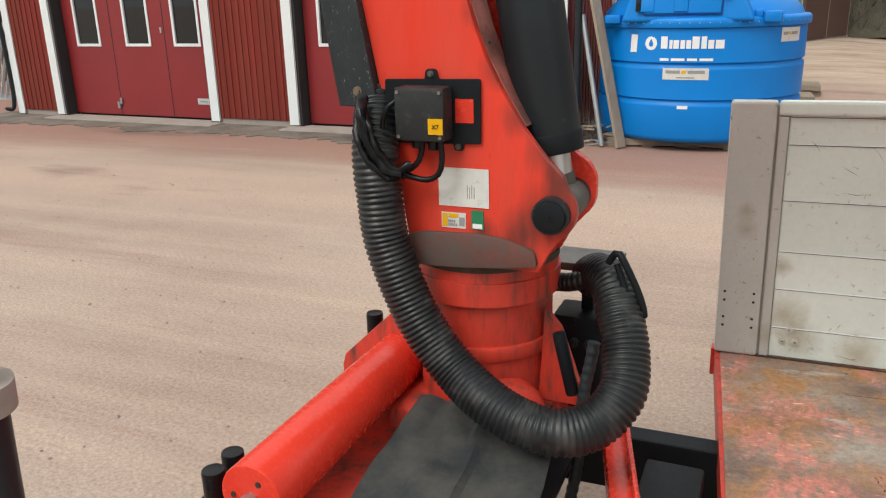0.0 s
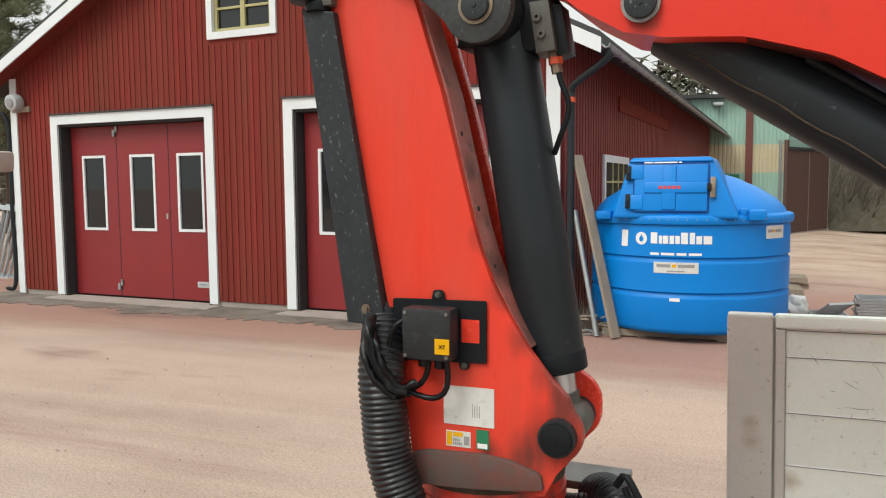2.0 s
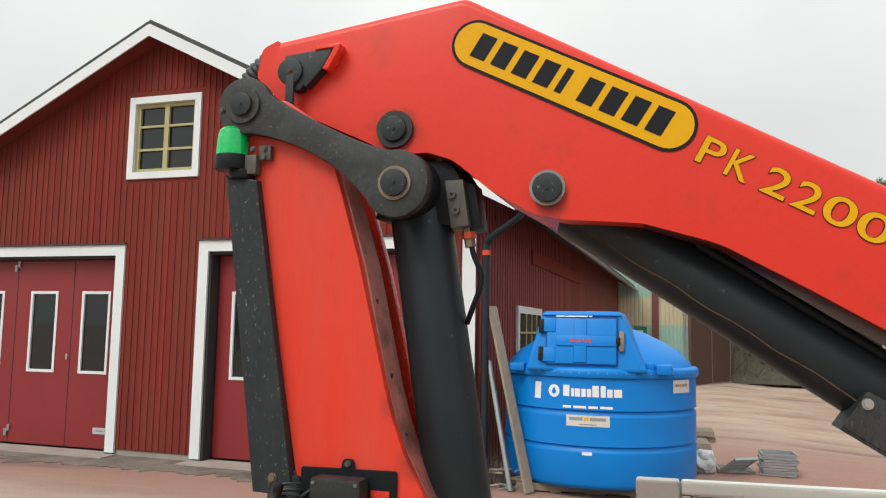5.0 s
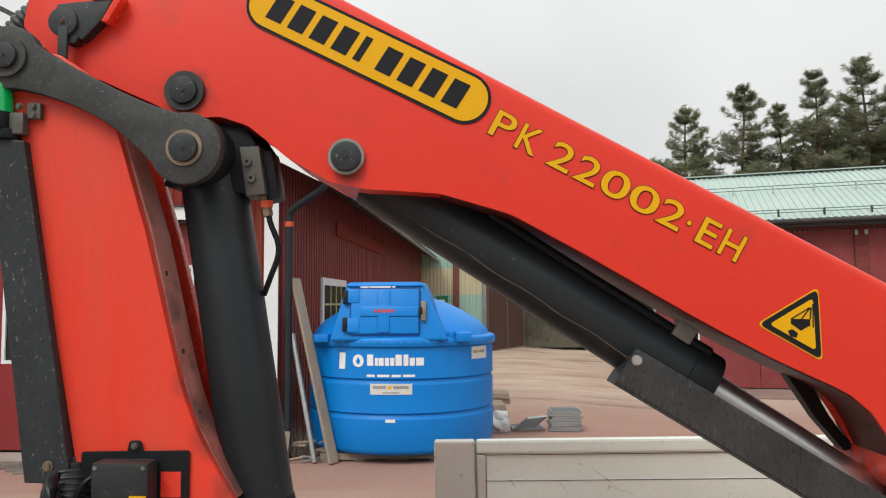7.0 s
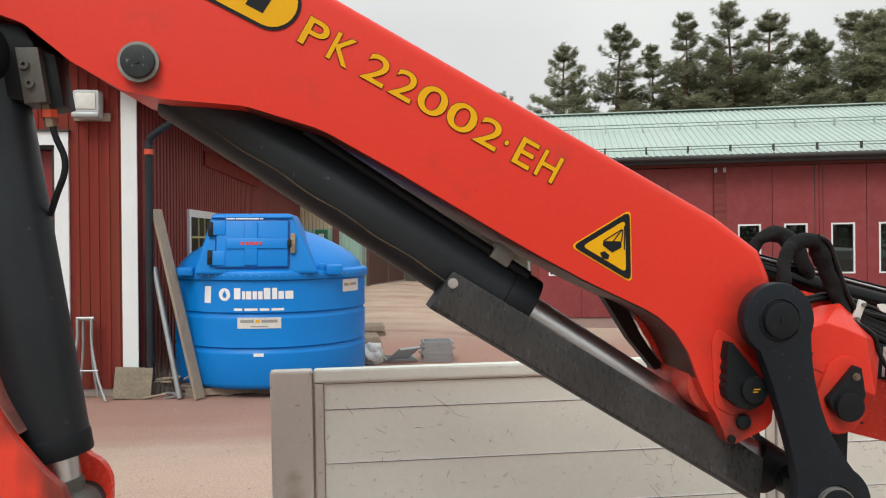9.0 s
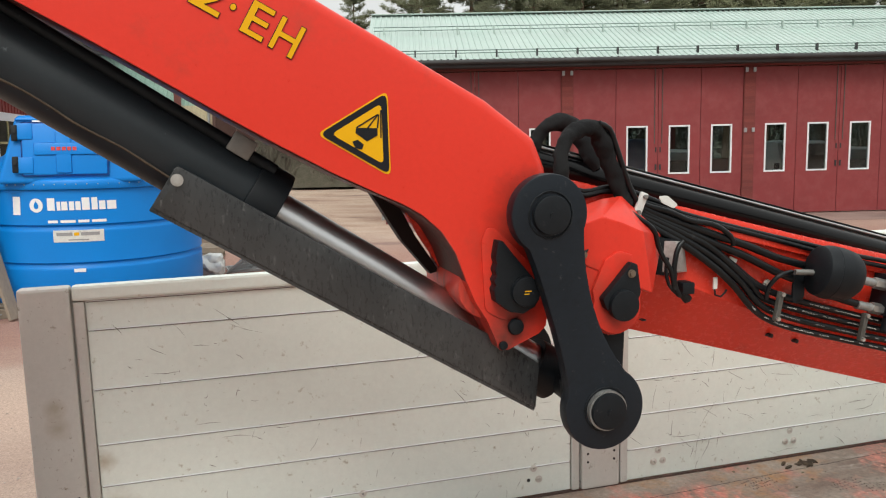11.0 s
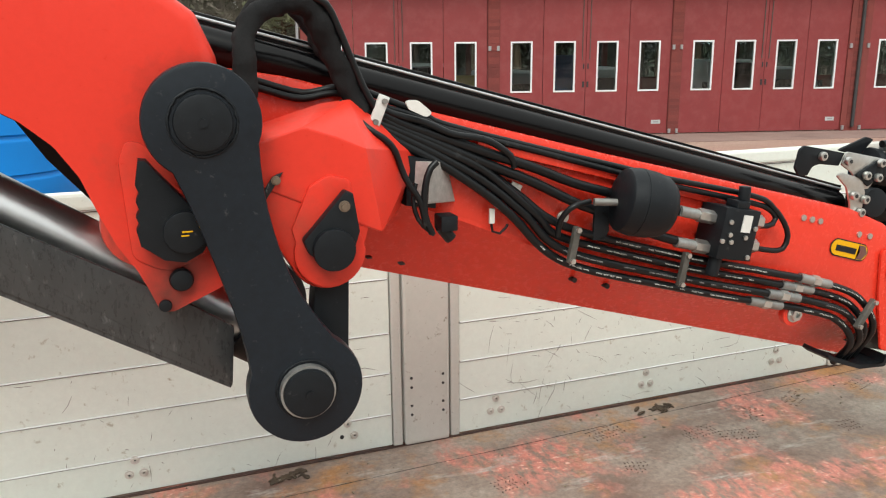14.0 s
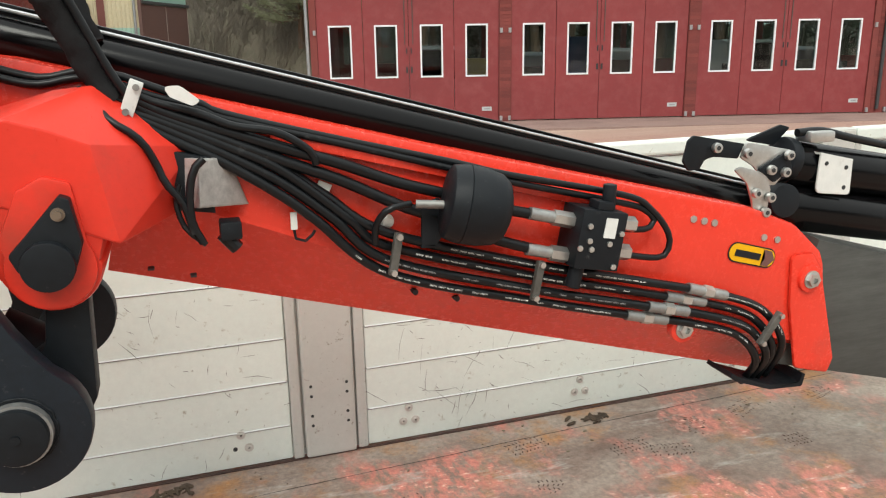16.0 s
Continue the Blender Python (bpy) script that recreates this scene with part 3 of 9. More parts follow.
def dumbbell(p0, r0, p1, r1, neck, bow=0.0, seg=30):
    """The outline of a two-eyed link: discs round p0 and p1 and a waist between them."""
    a, z = Vector(p0), Vector(p1)
    d = (z - a).normalized()
    s = Vector((-d.y, d.x))
    length, ang = (z - a).length, math.degrees(math.atan2(d.y, d.x))
    out = [Vector(p) for p in circle(p0, r0, ang + 50, ang + 310, seg)]

    def edge(side, w):
        start, end = r0 * math.sin(radians(50)), r1 * math.sin(radians(50))
        x0, x1 = r0 * math.cos(radians(50)), length - r1 * math.cos(radians(50))
        t = (w - 0.5) * 2
        wide = neck + ((start if t < 0 else end) - neck) * abs(t) ** 2.2
        return a + d * (x0 + (x1 - x0) * w) + s * (side * wide + bow * math.sin(math.pi * w))

    out += [edge(-1, k / 10) for k in range(1, 10)]
    out += [Vector(p) for p in circle(p1, r1, ang - 130, ang + 130, seg)]
    out += [edge(1, 1 - k / 10) for k in range(1, 10)]
    return out


def smooth_path(points, step=0.02):
    """A smooth line through the points, in even steps."""
    p = [Vector(q) for q in points]
    p = [2 * p[0] - p[1], *p, 2 * p[-1] - p[-2]]
    fine = []
    for i in range(1, len(p) - 2):
        for k in range(24):
            t = k / 24
            fine.append(0.5 * (2 * p[i] + (p[i + 1] - p[i - 1]) * t + (2 * p[i - 1] - 5 * p[i] + 4 * p[i + 1] - p[i + 2]) * t * t
                               + (3 * p[i] - p[i - 1] - 3 * p[i + 1] + p[i + 2]) * t ** 3))
    fine.append(p[-2])
    out, left = [fine[0]], step
    for a, c in zip(fine, fine[1:]):
        gap = (c - a).length
        done = 0.0
        while gap - done >= left:
            done += left
            out.append(a.lerp(c, done / gap))
            left = step
        left -= gap - done
    out.append(fine[-1])
    return out


def hose(points, r, n=10, step=0.02, ribs=0.0, pitch=0.0, flat=1.0, bm=None):
    """A tube along a smooth line; ribs is the depth of its corrugation, one in each pitch."""
    line = smooth_path(points, pitch / 5 if pitch else step)
    n = max(n, 12)
    b = bmesh.new()
    loops, up = [], Vector((0.1, 0.2, 1)).normalized()
    for i, p in enumerate(line):
        d = (line[min(i + 1, len(line) - 1)] - line[max(i - 1, 0)]).normalized()
        up = (up - d * up.dot(d)).normalized()
        side = d.cross(up)
        rr = r * (1 + ribs * (1.0, 0.7, -0.9, -0.9, 0.7)[i % 5]) if pitch else r
        loops.append([b.verts.new(p + (up * math.cos(a) * flat + side * math.sin(a)) * rr) for a in [2 * math.pi * k / n for k in range(n)]])
    for a, c in zip(loops, loops[1:]):
        for k in range(n):
            b.faces.new((a[k], a[(k + 1) % n], c[(k + 1) % n], c[k]))
    b.faces.new(loops[0]), b.faces.new(loops[-1][::-1])
    return join(bm, b)


def letters(text, size, wide=1.0, bold=0.0):
    """Lettering as a flat mesh, its lower left corner at the origin, in the (x, z) plane."""
    c = bpy.data.curves.new("letters", "FONT")
    c.body, c.size, c.offset, c.extrude = text, size, bold, 0.0012
    ob = new("letters", c)
    me = bpy.data.meshes.new_from_object(ob.evaluated_get(bpy.context.evaluated_depsgraph_get()))
    bpy.data.objects.remove(ob)
    b = bmesh.new()
    b.from_mesh(me)
    bpy.data.meshes.remove(me)
    low = min(v.co.x for v in b.verts), min(v.co.y for v in b.verts)
    b.transform(Matrix.Rotation(radians(90), 4, "X") @ Matrix.Diagonal((wide, 1, 1, 1)) @ Matrix.Translation((-low[0], -low[1], 0)))
    return b


def slab(outline, holes, y0, y1):
    """One slab of that (x, z) outline between two depths, with openings (x0, x1, z0, z1) through it."""
    bm = bmesh.new()
    for ring_of in [outline] + [[(a, c), (b, c), (b, d), (a, d)] for a, b, c, d in holes]:
        vs = [bm.verts.new((x, y0, z)) for x, z in ring_of]
        for p, q in zip(vs, vs[1:] + vs[:1]):
            bm.edges.new((p, q))
    bmesh.ops.triangle_fill(bm, use_beauty=True, edges=bm.edges[:])
    out = bmesh.ops.extrude_face_region(bm, geom=bm.faces[:])
    bmesh.ops.translate(bm, vec=(0, y1 - y0, 0), verts=[v for v in out["geom"] if isinstance(v, bmesh.types.BMVert)])
    return bm


def bolt_head(c, axis, r=0.012, high=0.01, bm=None):
    """A washer with a hexagon head on it."""
    c, axis = Vector(c), Vector(axis).normalized()
    bm = rod(c, c + axis * high * 0.35, r * 1.45, n=16, bm=bm)
    return rod(c + axis * high * 0.3, c + axis * high, r, n=6, bm=bm)


# ---- ground ----
def ease(t):
    t = min(1.0, max(0.0, t))
    return t * t * (3 - 2 * t)


def ground_sheet():
    """The yard, falling a little towards the garage, out to the horizon."""
    bm = bmesh.new()
    bmesh.ops.create_grid(bm, x_segments=140, y_segments=140, size=0.5)
    for v in bm.verts:
        v.co.x, v.co.y = math.copysign(abs(v.co.x * 2) ** 2.6, v.co.x) * 600, math.copysign(abs(v.co.y * 2) ** 2.6, v.co.y) * 600
        v.co.z = -0.002 - 0.25 * ease((v.co.y - 13) / 8) * ease((v.co.x - 2) / 4) * (1 - 0.9 * ease((v.co.x - 8) / 20))
    return bm


part("ground", ground_sheet(), GROUND, label="reddish gravel yard with pale wheel tracks", category="ground", kind="structure", smooth=0)


def cells(x0, x1, z0, z1, holes, y0, y1, bm=None):
    """A wall slab with rectangular openings (x0, x1, z0, z1) through it."""
    xs = sorted({x0, x1, *[v for h in holes for v in h[:2]]})
    zs = sorted({z0, z1, *[v for h in holes for v in h[2:]]})
    for a, b in zip(xs, xs[1:]):
        run = None
        for c, d in zip(zs, zs[1:]):
            solid = not any(h[0] <= (a + b) / 2 <= h[1] and h[2] <= (c + d) / 2 <= h[3] for h in holes)
            if solid:
                run = (run[0], d) if run else (c, d)
            if run and (not solid or d == zs[-1]):
                bm = box(a, b, y0, y1, run[0], run[1], bm=bm)
                run = None
    return bm


def frame_of(x0, x1, z0, z1, w, y0, y1, sill=True, bm=None):
    """Four boards round an opening."""
    bm = box(x0, x0 + w, y0, y1, z0, z1, bm=bm)
    bm = box(x1 - w, x1, y0, y1, z0, z1, bm=bm)
    bm = box(x0 + w, x1 - w, y0, y1, z1 - w, z1, bm=bm)
    if sill:
        bm = box(x0 + w, x1 - w, y0, y1, z0, z0 + w, bm=bm)
    return bm


# ---- red gabled workshop ----
HW, SLOPE, APEX = 12.4, 0.50, 7.93     # width of the gable, roof pitch, height of the wall under the ridge
HD = 25.5                                 # length of the side wall
house = thing("workshop_house", "red boarded workshop with white trim and large red gates", "house", (-2.66, 11.97, 0), -1.15)
DOORS = [(-11.02, -7.03, 0.0, 3.73), (-4.99, -1.12, 0.0, 3.78)]
GW = (-6.78, -5.42, 5.31, 6.67)


def roofline(x):
    return APEX - SLOPE * abs(x + HW / 2)


def gable_wall():
    (a, b, _, top), (c, d, _, top_2) = DOORS
    low = 0.12
    outline = [(-HW, low), (a, low), (a, top), (b, top), (b, low), (c, low), (c, top_2), (d, top_2), (d, low), (0, low), (0, roofline(0)), (-HW / 2, APEX), (-HW, roofline(0))]
    return slab(outline, [GW], 0, 0.22)


front_wall = part("wall", gable_wall(), FALU, house, "falu red vertical board wall", local=True, smooth=0)


def corrugated(length, high, pitch, deep):
    """A ribbed sheet standing along y, from the origin."""
    bm = bmesh.new()
    prof, k = [], 0
    while k * pitch < length:
        y = k * pitch
        prof += [(0, y), (0, y + pitch * 0.24), (deep, y + pitch * 0.32), (deep, y + pitch * 0.92)]
        k += 1
    low = [bm.verts.new((x, y, 0)) for x, y in prof]
    top = [bm.verts.new((x, y, high)) for x, y in prof]
    for i in range(len(prof) - 1):
        bm.faces.new((low[i], low[i + 1], top[i + 1], top[i]))
    return bm


side = corrugated(HD - 0.3, roofline(0) - 0.12, 0.21, 0.085)
side.transform(Matrix.Translation((-0.035, 0.25, 0.12)))
part("side_cladding", side, FALU_RIB, house, "dark red ribbed side cladding", local=True, smooth=0)
for x0, x1, y0, y1 in ((-0.2, 0, 0.222, HD), (-HW, -HW + 0.2, 0.222, HD), (-HW + 0.2, -0.2, HD - 0.2, HD)):
    part("side_wall", box(x0, x1, y0, y1, 0.12, roofline(0)), FALU, house, local=True, smooth=0)
for a, b in ((-HW + 0.02, DOORS[0][0]), (DOORS[0][1], DOORS[1][0]), (DOORS[1][1], -0.02)):
    part("plinth", box(a, b, 0.02, 0.3, 0, 0.12, 0.004), PALE_CONCRETE, house, "grey concrete plinth", local=True, smooth=0)


def roof_slab(side):
    """One slope of the roof; side is -1 or 1."""
    mid, out = -HW / 2, HW / 2 + 0.79
    pts = [(mid, APEX + 0.02), (mid + side * out, APEX + 0.02 - SLOPE * out), (mid + side * out, APEX + 0.20 - SLOPE * out), (mid, APEX + 0.20)]
    return plate(pts, -0.47, HD + 0.4)


for sgn in (-1, 1):
    part("roof", roof_slab(sgn), ROOF_DARK, house, "dark tiled roof slope", local=True, smooth=0)
    out = HW / 2 + 0.81
    board = [(-HW / 2, APEX + 0.11), (-HW / 2 + sgn * out, APEX + 0.11 - SLOPE * out), (-HW / 2 + sgn * out, APEX - 0.12 - SLOPE * out), (-HW / 2, APEX - 0.12)]
    part("bargeboard", plate(board, -0.50, -0.472), WHITE, house, "white bargeboard under the verge", local=True, smooth=0)
    soffit = [(-HW / 2, APEX + 0.015), (-HW / 2 + sgn * (out - 0.03), APEX + 0.015 - SLOPE * (out - 0.03)),
              (-HW / 2 + sgn * (out - 0.03), APEX - 0.01 - SLOPE * (out - 0.03)), (-HW / 2, APEX - 0.01)]
    part("soffit", plate(soffit, -0.466, 0.0), FALU, house, "dark red boarded soffit", local=True, smooth=0)
# eave gutter, its downpipe and the corner boards
gx, gz = 0.87, APEX - SLOPE * (HW / 2 + 0.82)
gutter = bmesh.new()
prof = [(gx + 0.065 * math.cos(a), gz + 0.03 + 0.065 * math.sin(a)) for a in [math.pi + math.pi * k / 8 for k in range(9)]]
prof += [(x + (0.008 if x < gx else -0.008), z + 0.006) for x, z in prof[::-1]]
gutter = plate(prof, -0.44, HD + 0.4)
part("gutter", gutter, GALV, house, "grey metal eave gutter", local=True)
hooks = None
for k in range(36):
    hooks = box(gx - 0.07, gx + 0.072, -0.3 + k * 0.7, -0.27 + k * 0.7, gz - 0.04, gz - 0.025, bm=hooks)
part("gutter_hooks", hooks, GALV, house, local=True, kind="stuff", smooth=0)
pipe = hose([(gx, -0.30, gz - 0.02), (gx - 0.02, -0.30, gz - 0.18), (0.36, -0.14, gz - 0.48), (0.27, -0.08, gz - 0.60), (0.26, -0.08, gz - 0.80), (0.26, -0.08, 2.0), (0.26, -0.08, 0.22)], 0.055, 14)
downpipe = part("downpipe", pipe, TUBE_BLACK, house, "black downpipe at the corner", local=True)
part("pipe_clip", ring((0.26, -0.08, gz - 0.78), (0.26, -0.08, gz - 0.70), 0.055, 0.07), ORANGE_CLIP, downpipe, "orange-red pipe clip", local=True)
part("corner_board", box(-0.16, 0.07, -0.035, -0.003, 0.34, roofline(0) - 0.03, 0.004), WHITE, house, "white corner board", local=True, smooth=0)
part("corner_board", box(-HW - 0.05, -HW + 0.14, -0.035, -0.003, 0.03, roofline(0) - 0.05, 0.004), WHITE, house, "white corner board", local=True, smooth=0)
leftpipe = hose([(-HW - 0.7, -0.3, gz), (-HW - 0.45, -0.2, gz - 0.35), (-HW - 0.13, -0.06, gz - 0.6), (-HW - 0.12, -0.06, 2), (-HW - 0.12, -0.06, 0.3), (-HW - 0.25, -0.2, 0.12)], 0.045, 12)
part("downpipe", leftpipe, TUBE_BLACK, house, local=True)


def wall_lamp(x, z, round_shade):
    """A bulkhead lamp on a wooden block."""
    if round_shade:
        lamp = part("wall_lamp", rod((x, -0.06, z), (x + 0.01, -0.30, z - 0.03), 0.185, n=36, bevel=0.075), PLASTIC_GREY, house, "grey round bulkhead lamp", local=True)
        part("lens", rod((x + 0.01, -0.29, z - 0.03), (x + 0.012, -0.325, z - 0.035), 0.10, n=28, bevel=0.02), FILM_GREY, lamp, "frosted lens", local=True)
    else:
        lamp = part("wall_lamp", box(x - 0.19, x + 0.20, -0.30, -0.06, z - 0.21, z + 0.21, 0.06), PLASTIC_GREY, house, "grey bulkhead floodlight", local=True)
        part("lens", box(x - 0.14, x + 0.15, -0.315, -0.29, z - 0.08, z + 0.16, 0.02), PAPER, lamp, "frosted lens", local=True)
        part("rim", box(x - 0.19, x + 0.20, -0.33, -0.27, z - 0.20, z - 0.13, 0.02), GALV, lamp, local=True)
    part("bracket", box(x - 0.25, x + 0.28, -0.06, -0.004, z - 0.22, z - 0.1, 0.004), PLANK, lamp, local=True, smooth=0)


wall_lamp(-0.58, 4.36, False)
wall_lamp(-12.12, 4.26, True)


def sash_window(x0, x1, z0, z1, cols, rows):
    """A boarded window with a yellow sash."""
    win = part("window", frame_of(x0 - 0.12, x1 + 0.12, z0 - 0.12, z1 + 0.12, 0.13, -0.05, 0.05), WHITE, house, "small-paned window in a white frame", local=True, smooth=0)
    bars = frame_of(x0 + 0.012, x1 - 0.012, z0 + 0.012, z1 - 0.012, 0.07, 0.03, 0.08)
    for k in range(1, cols):
        x = x0 + (x1 - x0) * k / cols
        bars = box(x - 0.05, x + 0.05, 0.028, 0.08, z0 + 0.08, z1 - 0.08, bm=bars)
    for k in range(1, rows):
        z = z0 + (z1 - z0) * k / rows
        bars = box(x0 + 0.08, x1 - 0.08, 0.034, 0.075, z - 0.022, z + 0.022, bm=bars)
    part("sash", bars, SASH, win, "yellowed sash bars", local=True, smooth=0)
    part("pane", box(x0, x1, 0.085, 0.095, z0, z1), PANE, win, local=True, smooth=0)


sash_window(*GW, 2, 3)


def gate(x0, x1, z1, widths, group):
    """A tall folding gate in a white frame: leaves with a narrow window each."""
    w = 0.20
    part("gate_frame", frame_of(x0 - w, x1 + w, 0.06, z1 + w, w, -0.05, -0.004, sill=False), WHITE, house, "white gate frame boards", local=True, smooth=0)
    part("drip_cap", box(x0 - w - 0.03, x1 + w + 0.03, -0.09, -0.004, z1 + w + 0.004, z1 + w + 0.03), ROOF_DARK, house, local=True, smooth=0)
    part("gate_jamb", frame_of(x0, x1, 0.02, z1, 0.05, 0.0, 0.32, sill=False), DARK, house, "dark gate jamb", local=True, smooth=0)
    part("gate_lining", box(x0 + 0.05, x1 - 0.05, 0.34, 0.36, 0.0, z1), DARK, house, local=True, smooth=0)
    x = x0 + 0.07
    total = (x1 - x0 - 0.14) / sum(widths)
    for k, wd in enumerate(widths):
        a, b = x + 0.008, x + wd * total - 0.008
        x += wd * total
        c, hw = (a + b) / 2, 0.34
        hole = (c - hw, c + hw, 1.46, 3.06)
        leaf = part("gate_leaf", cells(a, b, 0.06, z1 - 0.06, [hole], 0.24, 0.30), DOOR_RED, house, "dark red painted gate leaf", local=True, smooth=0)
        part("window_frame", frame_of(*hole, 0.055, 0.225, 0.302), WHITE, leaf, "white window frame", local=True, smooth=0)
        part("pane", box(hole[0] + 0.05, hole[1] - 0.05, 0.262, 0.27, hole[2] + 0.05, hole[3] - 0.05), PANE, leaf, local=True, smooth=0)
        part("seal", box(b, b + 0.014, 0.236, 0.26, 0.06, z1 - 0.06), DARK, leaf, local=True, smooth=0)
        if k == 0:
            for z in (0.25, z1 - 0.22):
                bm = box(b - 0.07, b - 0.005, 0.20, 0.24, z - 0.06, z + 0.08, 0.005)
                bm = box(b + 0.004, b + 0.06, 0.205, 0.235, z + 0.03, z + 0.16, 0.005, bm=bm)
                part("bolt", bm, GALV, leaf, "galvanised gate bolt", local=True, smooth=0)
        if k == 1:
            part("lock", box(b - 0.09, b - 0.04, 0.225, 0.242, 1.72, 1.83, 0.006), STEEL, leaf, local=True, smooth=0)
        if k == 2:
            sign = part("name_plate", box(b - 0.46, b - 0.16, 0.232, 0.241, 0.33, 0.45, 0.003), PLASTIC_GREY, leaf, "small light metal plate", local=True, smooth=0)
            part("print", box(b - 0.40, b - 0.22, 0.228, 0.2325, 0.375, 0.405), FILM_GREY, sign, local=True, smooth=0)


gate(*DOORS[0][:2], DOORS[0][3], (1.17, 1.25, 1.0), "gates")
gate(*DOORS[1][:2], DOORS[1][3], (1.17, 1.25, 1.0), "gates")
# small window in the ribbed side wall
win = part("window", box(0.052, 0.10, 3.15, 5.7, 1.86, 2.94), WHITE, house, "white-framed side window", local=True, smooth=0)
part("pane", box(0.098, 0.106, 3.3, 5.55, 2.01, 2.79), PANE, win, local=True, smooth=0)
bars = None
for k in range(1, 4):
    bars = box(0.10, 0.12, 3.3 + 0.5625 * k - 0.028, 3.3 + 0.5625 * k + 0.028, 2.01, 2.79, bm=bars)
bars = box(0.10, 0.118, 3.3, 5.55, 2.38, 2.42, bm=bars)
part("sash", bars, SASH, win, "yellowed sash bars", local=True, smooth=0)
part("fascia", box(0.052, 0.10, 4.6, 12.0, 3.90, 4.2), FALU, house, "faded red board on the side wall", local=True, smooth=0)


def apron(outline, z):
    bm = bmesh.new()
    f = bm.faces.new([bm.verts.new((x, y, z)) for x, y in outline])
    ext = bmesh.ops.extrude_face_region(bm, geom=[f])
    for v in ext["geom"]:
        if isinstance(v, bmesh.types.BMVert):
            v.co.z = -0.05
    return bm


def ragged(x0, x1, y0, y1, n=220):
    """A strip of ground with a worn, uneven near edge."""
    rng = random.Random(5)
    near = [(x0 + (x1 - x0) * k / n, y0 + 0.45 * noise.noise((k * 0.06, 3.0, 0)) + 0.22 * noise.noise((k * 0.31, 7.0, 0)) + rng.uniform(-0.012, 0.012)) for k in range(n + 1)]
    return near + [(x1, y1), (x0, y1)]


ap = apron(ragged(-HW - 0.6, -0.75, -1.05, 0.25), 0.012)
ap.transform(PLACE[house])
part("pavement", ap, CONCRETE, label="dark worn asphalt apron before the gates", category="pavement", kind="structure", smooth=0)

for d in DOORS:
    sill = box(d[0] - 0.2, d[1] + 0.25, -0.42, 0.2, -0.05, 0.032, 0.008)
    sill.transform(PLACE[house])
    part("threshold", sill, PALE_CONCRETE, label="pale concrete threshold before a gate", category="threshold", kind="structure", smooth=0)

rng = random.Random(9)
pebbles = bmesh.new()
seed_ball = [Vector(q) for q in ((1, 0, 0), (-1, 0, 0), (0, 1, 0), (0, -1, 0), (0, 0, 0.8), (0, 0, -0.4))]
for k in range(900):
    p = Vector((rng.uniform(-9, 3.5), rng.uniform(2.0, 11.6) if k < 700 else rng.uniform(11.5, 22), 0.0))
    q = rng.uniform(0.005, 0.013) * (1.6 if k % 9 == 0 else 1)
    turn = Matrix.Rotation(rng.uniform(0, 6.28), 3, "Z")
    vs = [pebbles.verts.new(p + turn @ Vector((c.x * q * 1.3, c.y * q, c.z * q)) * rng.uniform(0.8, 1.2)) for c in seed_ball]
    for a, b in ((0, 2), (2, 1), (1, 3), (3, 0)):
        pebbles.faces.new((vs[a], vs[b], vs[4]))
        pebbles.faces.new((vs[b], vs[a], vs[5]))
PEBBLE = surface("pale_pebbles", (0.40, 0.33, 0.29), (0.22, 0.17, 0.145), big=3, fine=40, grain=0.2, rough=0.9)
part("pebbles", pebbles, PEBBLE, label="loose pebbles scattered over the gravel yard", category="pebbles", kind="stuff", smooth=0)

# ---- long red garage with green roof ----
garage = thing("garage_building", "long red garage with folding gates and green metal roof", "garage", (6.2, 24.3, -0.26))
garage.matrix_basis = PLACE[garage] = pose(6.2, 24.3, -0.26, 0, -0.7, -14.0)     # the site rises a little along it
GL, GH = 47.0, 4.72
BAYS = [(0.20, 5.62), (6.00, 11.43), (11.80, 17.32)] + [(18.03 + 5.83 * k, 23.48 + 5.83 * k) for k in range(5)]
gwall = part("wall", box(0, GL, 0.0, 0.3, GH, GH + 0.25), BRICK, garage, "dark red brick wall over the gates", local=True, smooth=0)
for a, b in zip([0] + [q[1] for q in BAYS], [q[0] for q in BAYS] + [GL]):
    part("pier", box(a, b, 0.0, 0.3, 0, GH), BRICK, gwall, "dark red brick pier", local=True, smooth=0)
for x0, x1, y0, y1 in ((0, 0.3, 0.3, 11), (GL - 0.3, GL, 0.3, 11), (0.3, GL - 0.3, 10.7, 11)):
    part("outer_wall", box(x0, x1, y0, y1, 0, GH + 0.25 if y0 < 1 else 1.5), BRICK, garage, local=True, smooth=0)
# unseen rear glazing, added to bring daylight onto what stands inside
for k in range(16):
    part("rear_pier", box(0.3 + k * 3.08, 0.5 + k * 3.08, 10.7, 11, 1.5, GH + 0.25), BRICK, garage, local=True, smooth=0)
    if k < 15:
        part("rear_pane", box(0.5 + k * 3.08, 3.38 + k * 3.08, 10.84, 10.85, 1.5, GH + 0.25), CLEAR, garage, local=True, smooth=0)
RZ, RS = 7.25, 0.368
for xg in (0.001, GL - 0.301):
    g = plate([(0.0, GH + 0.25), (11.0, GH + 0.25), (5.5, RZ - 0.12)], xg, xg + 0.3)
    g.transform(Matrix(((0, 1, 0, 0), (1, 0, 0, 0), (0, 0, 1, 0), (0, 0, 0, 1))))
    part("gable", g, GATE_RED, garage, local=True, smooth=0)


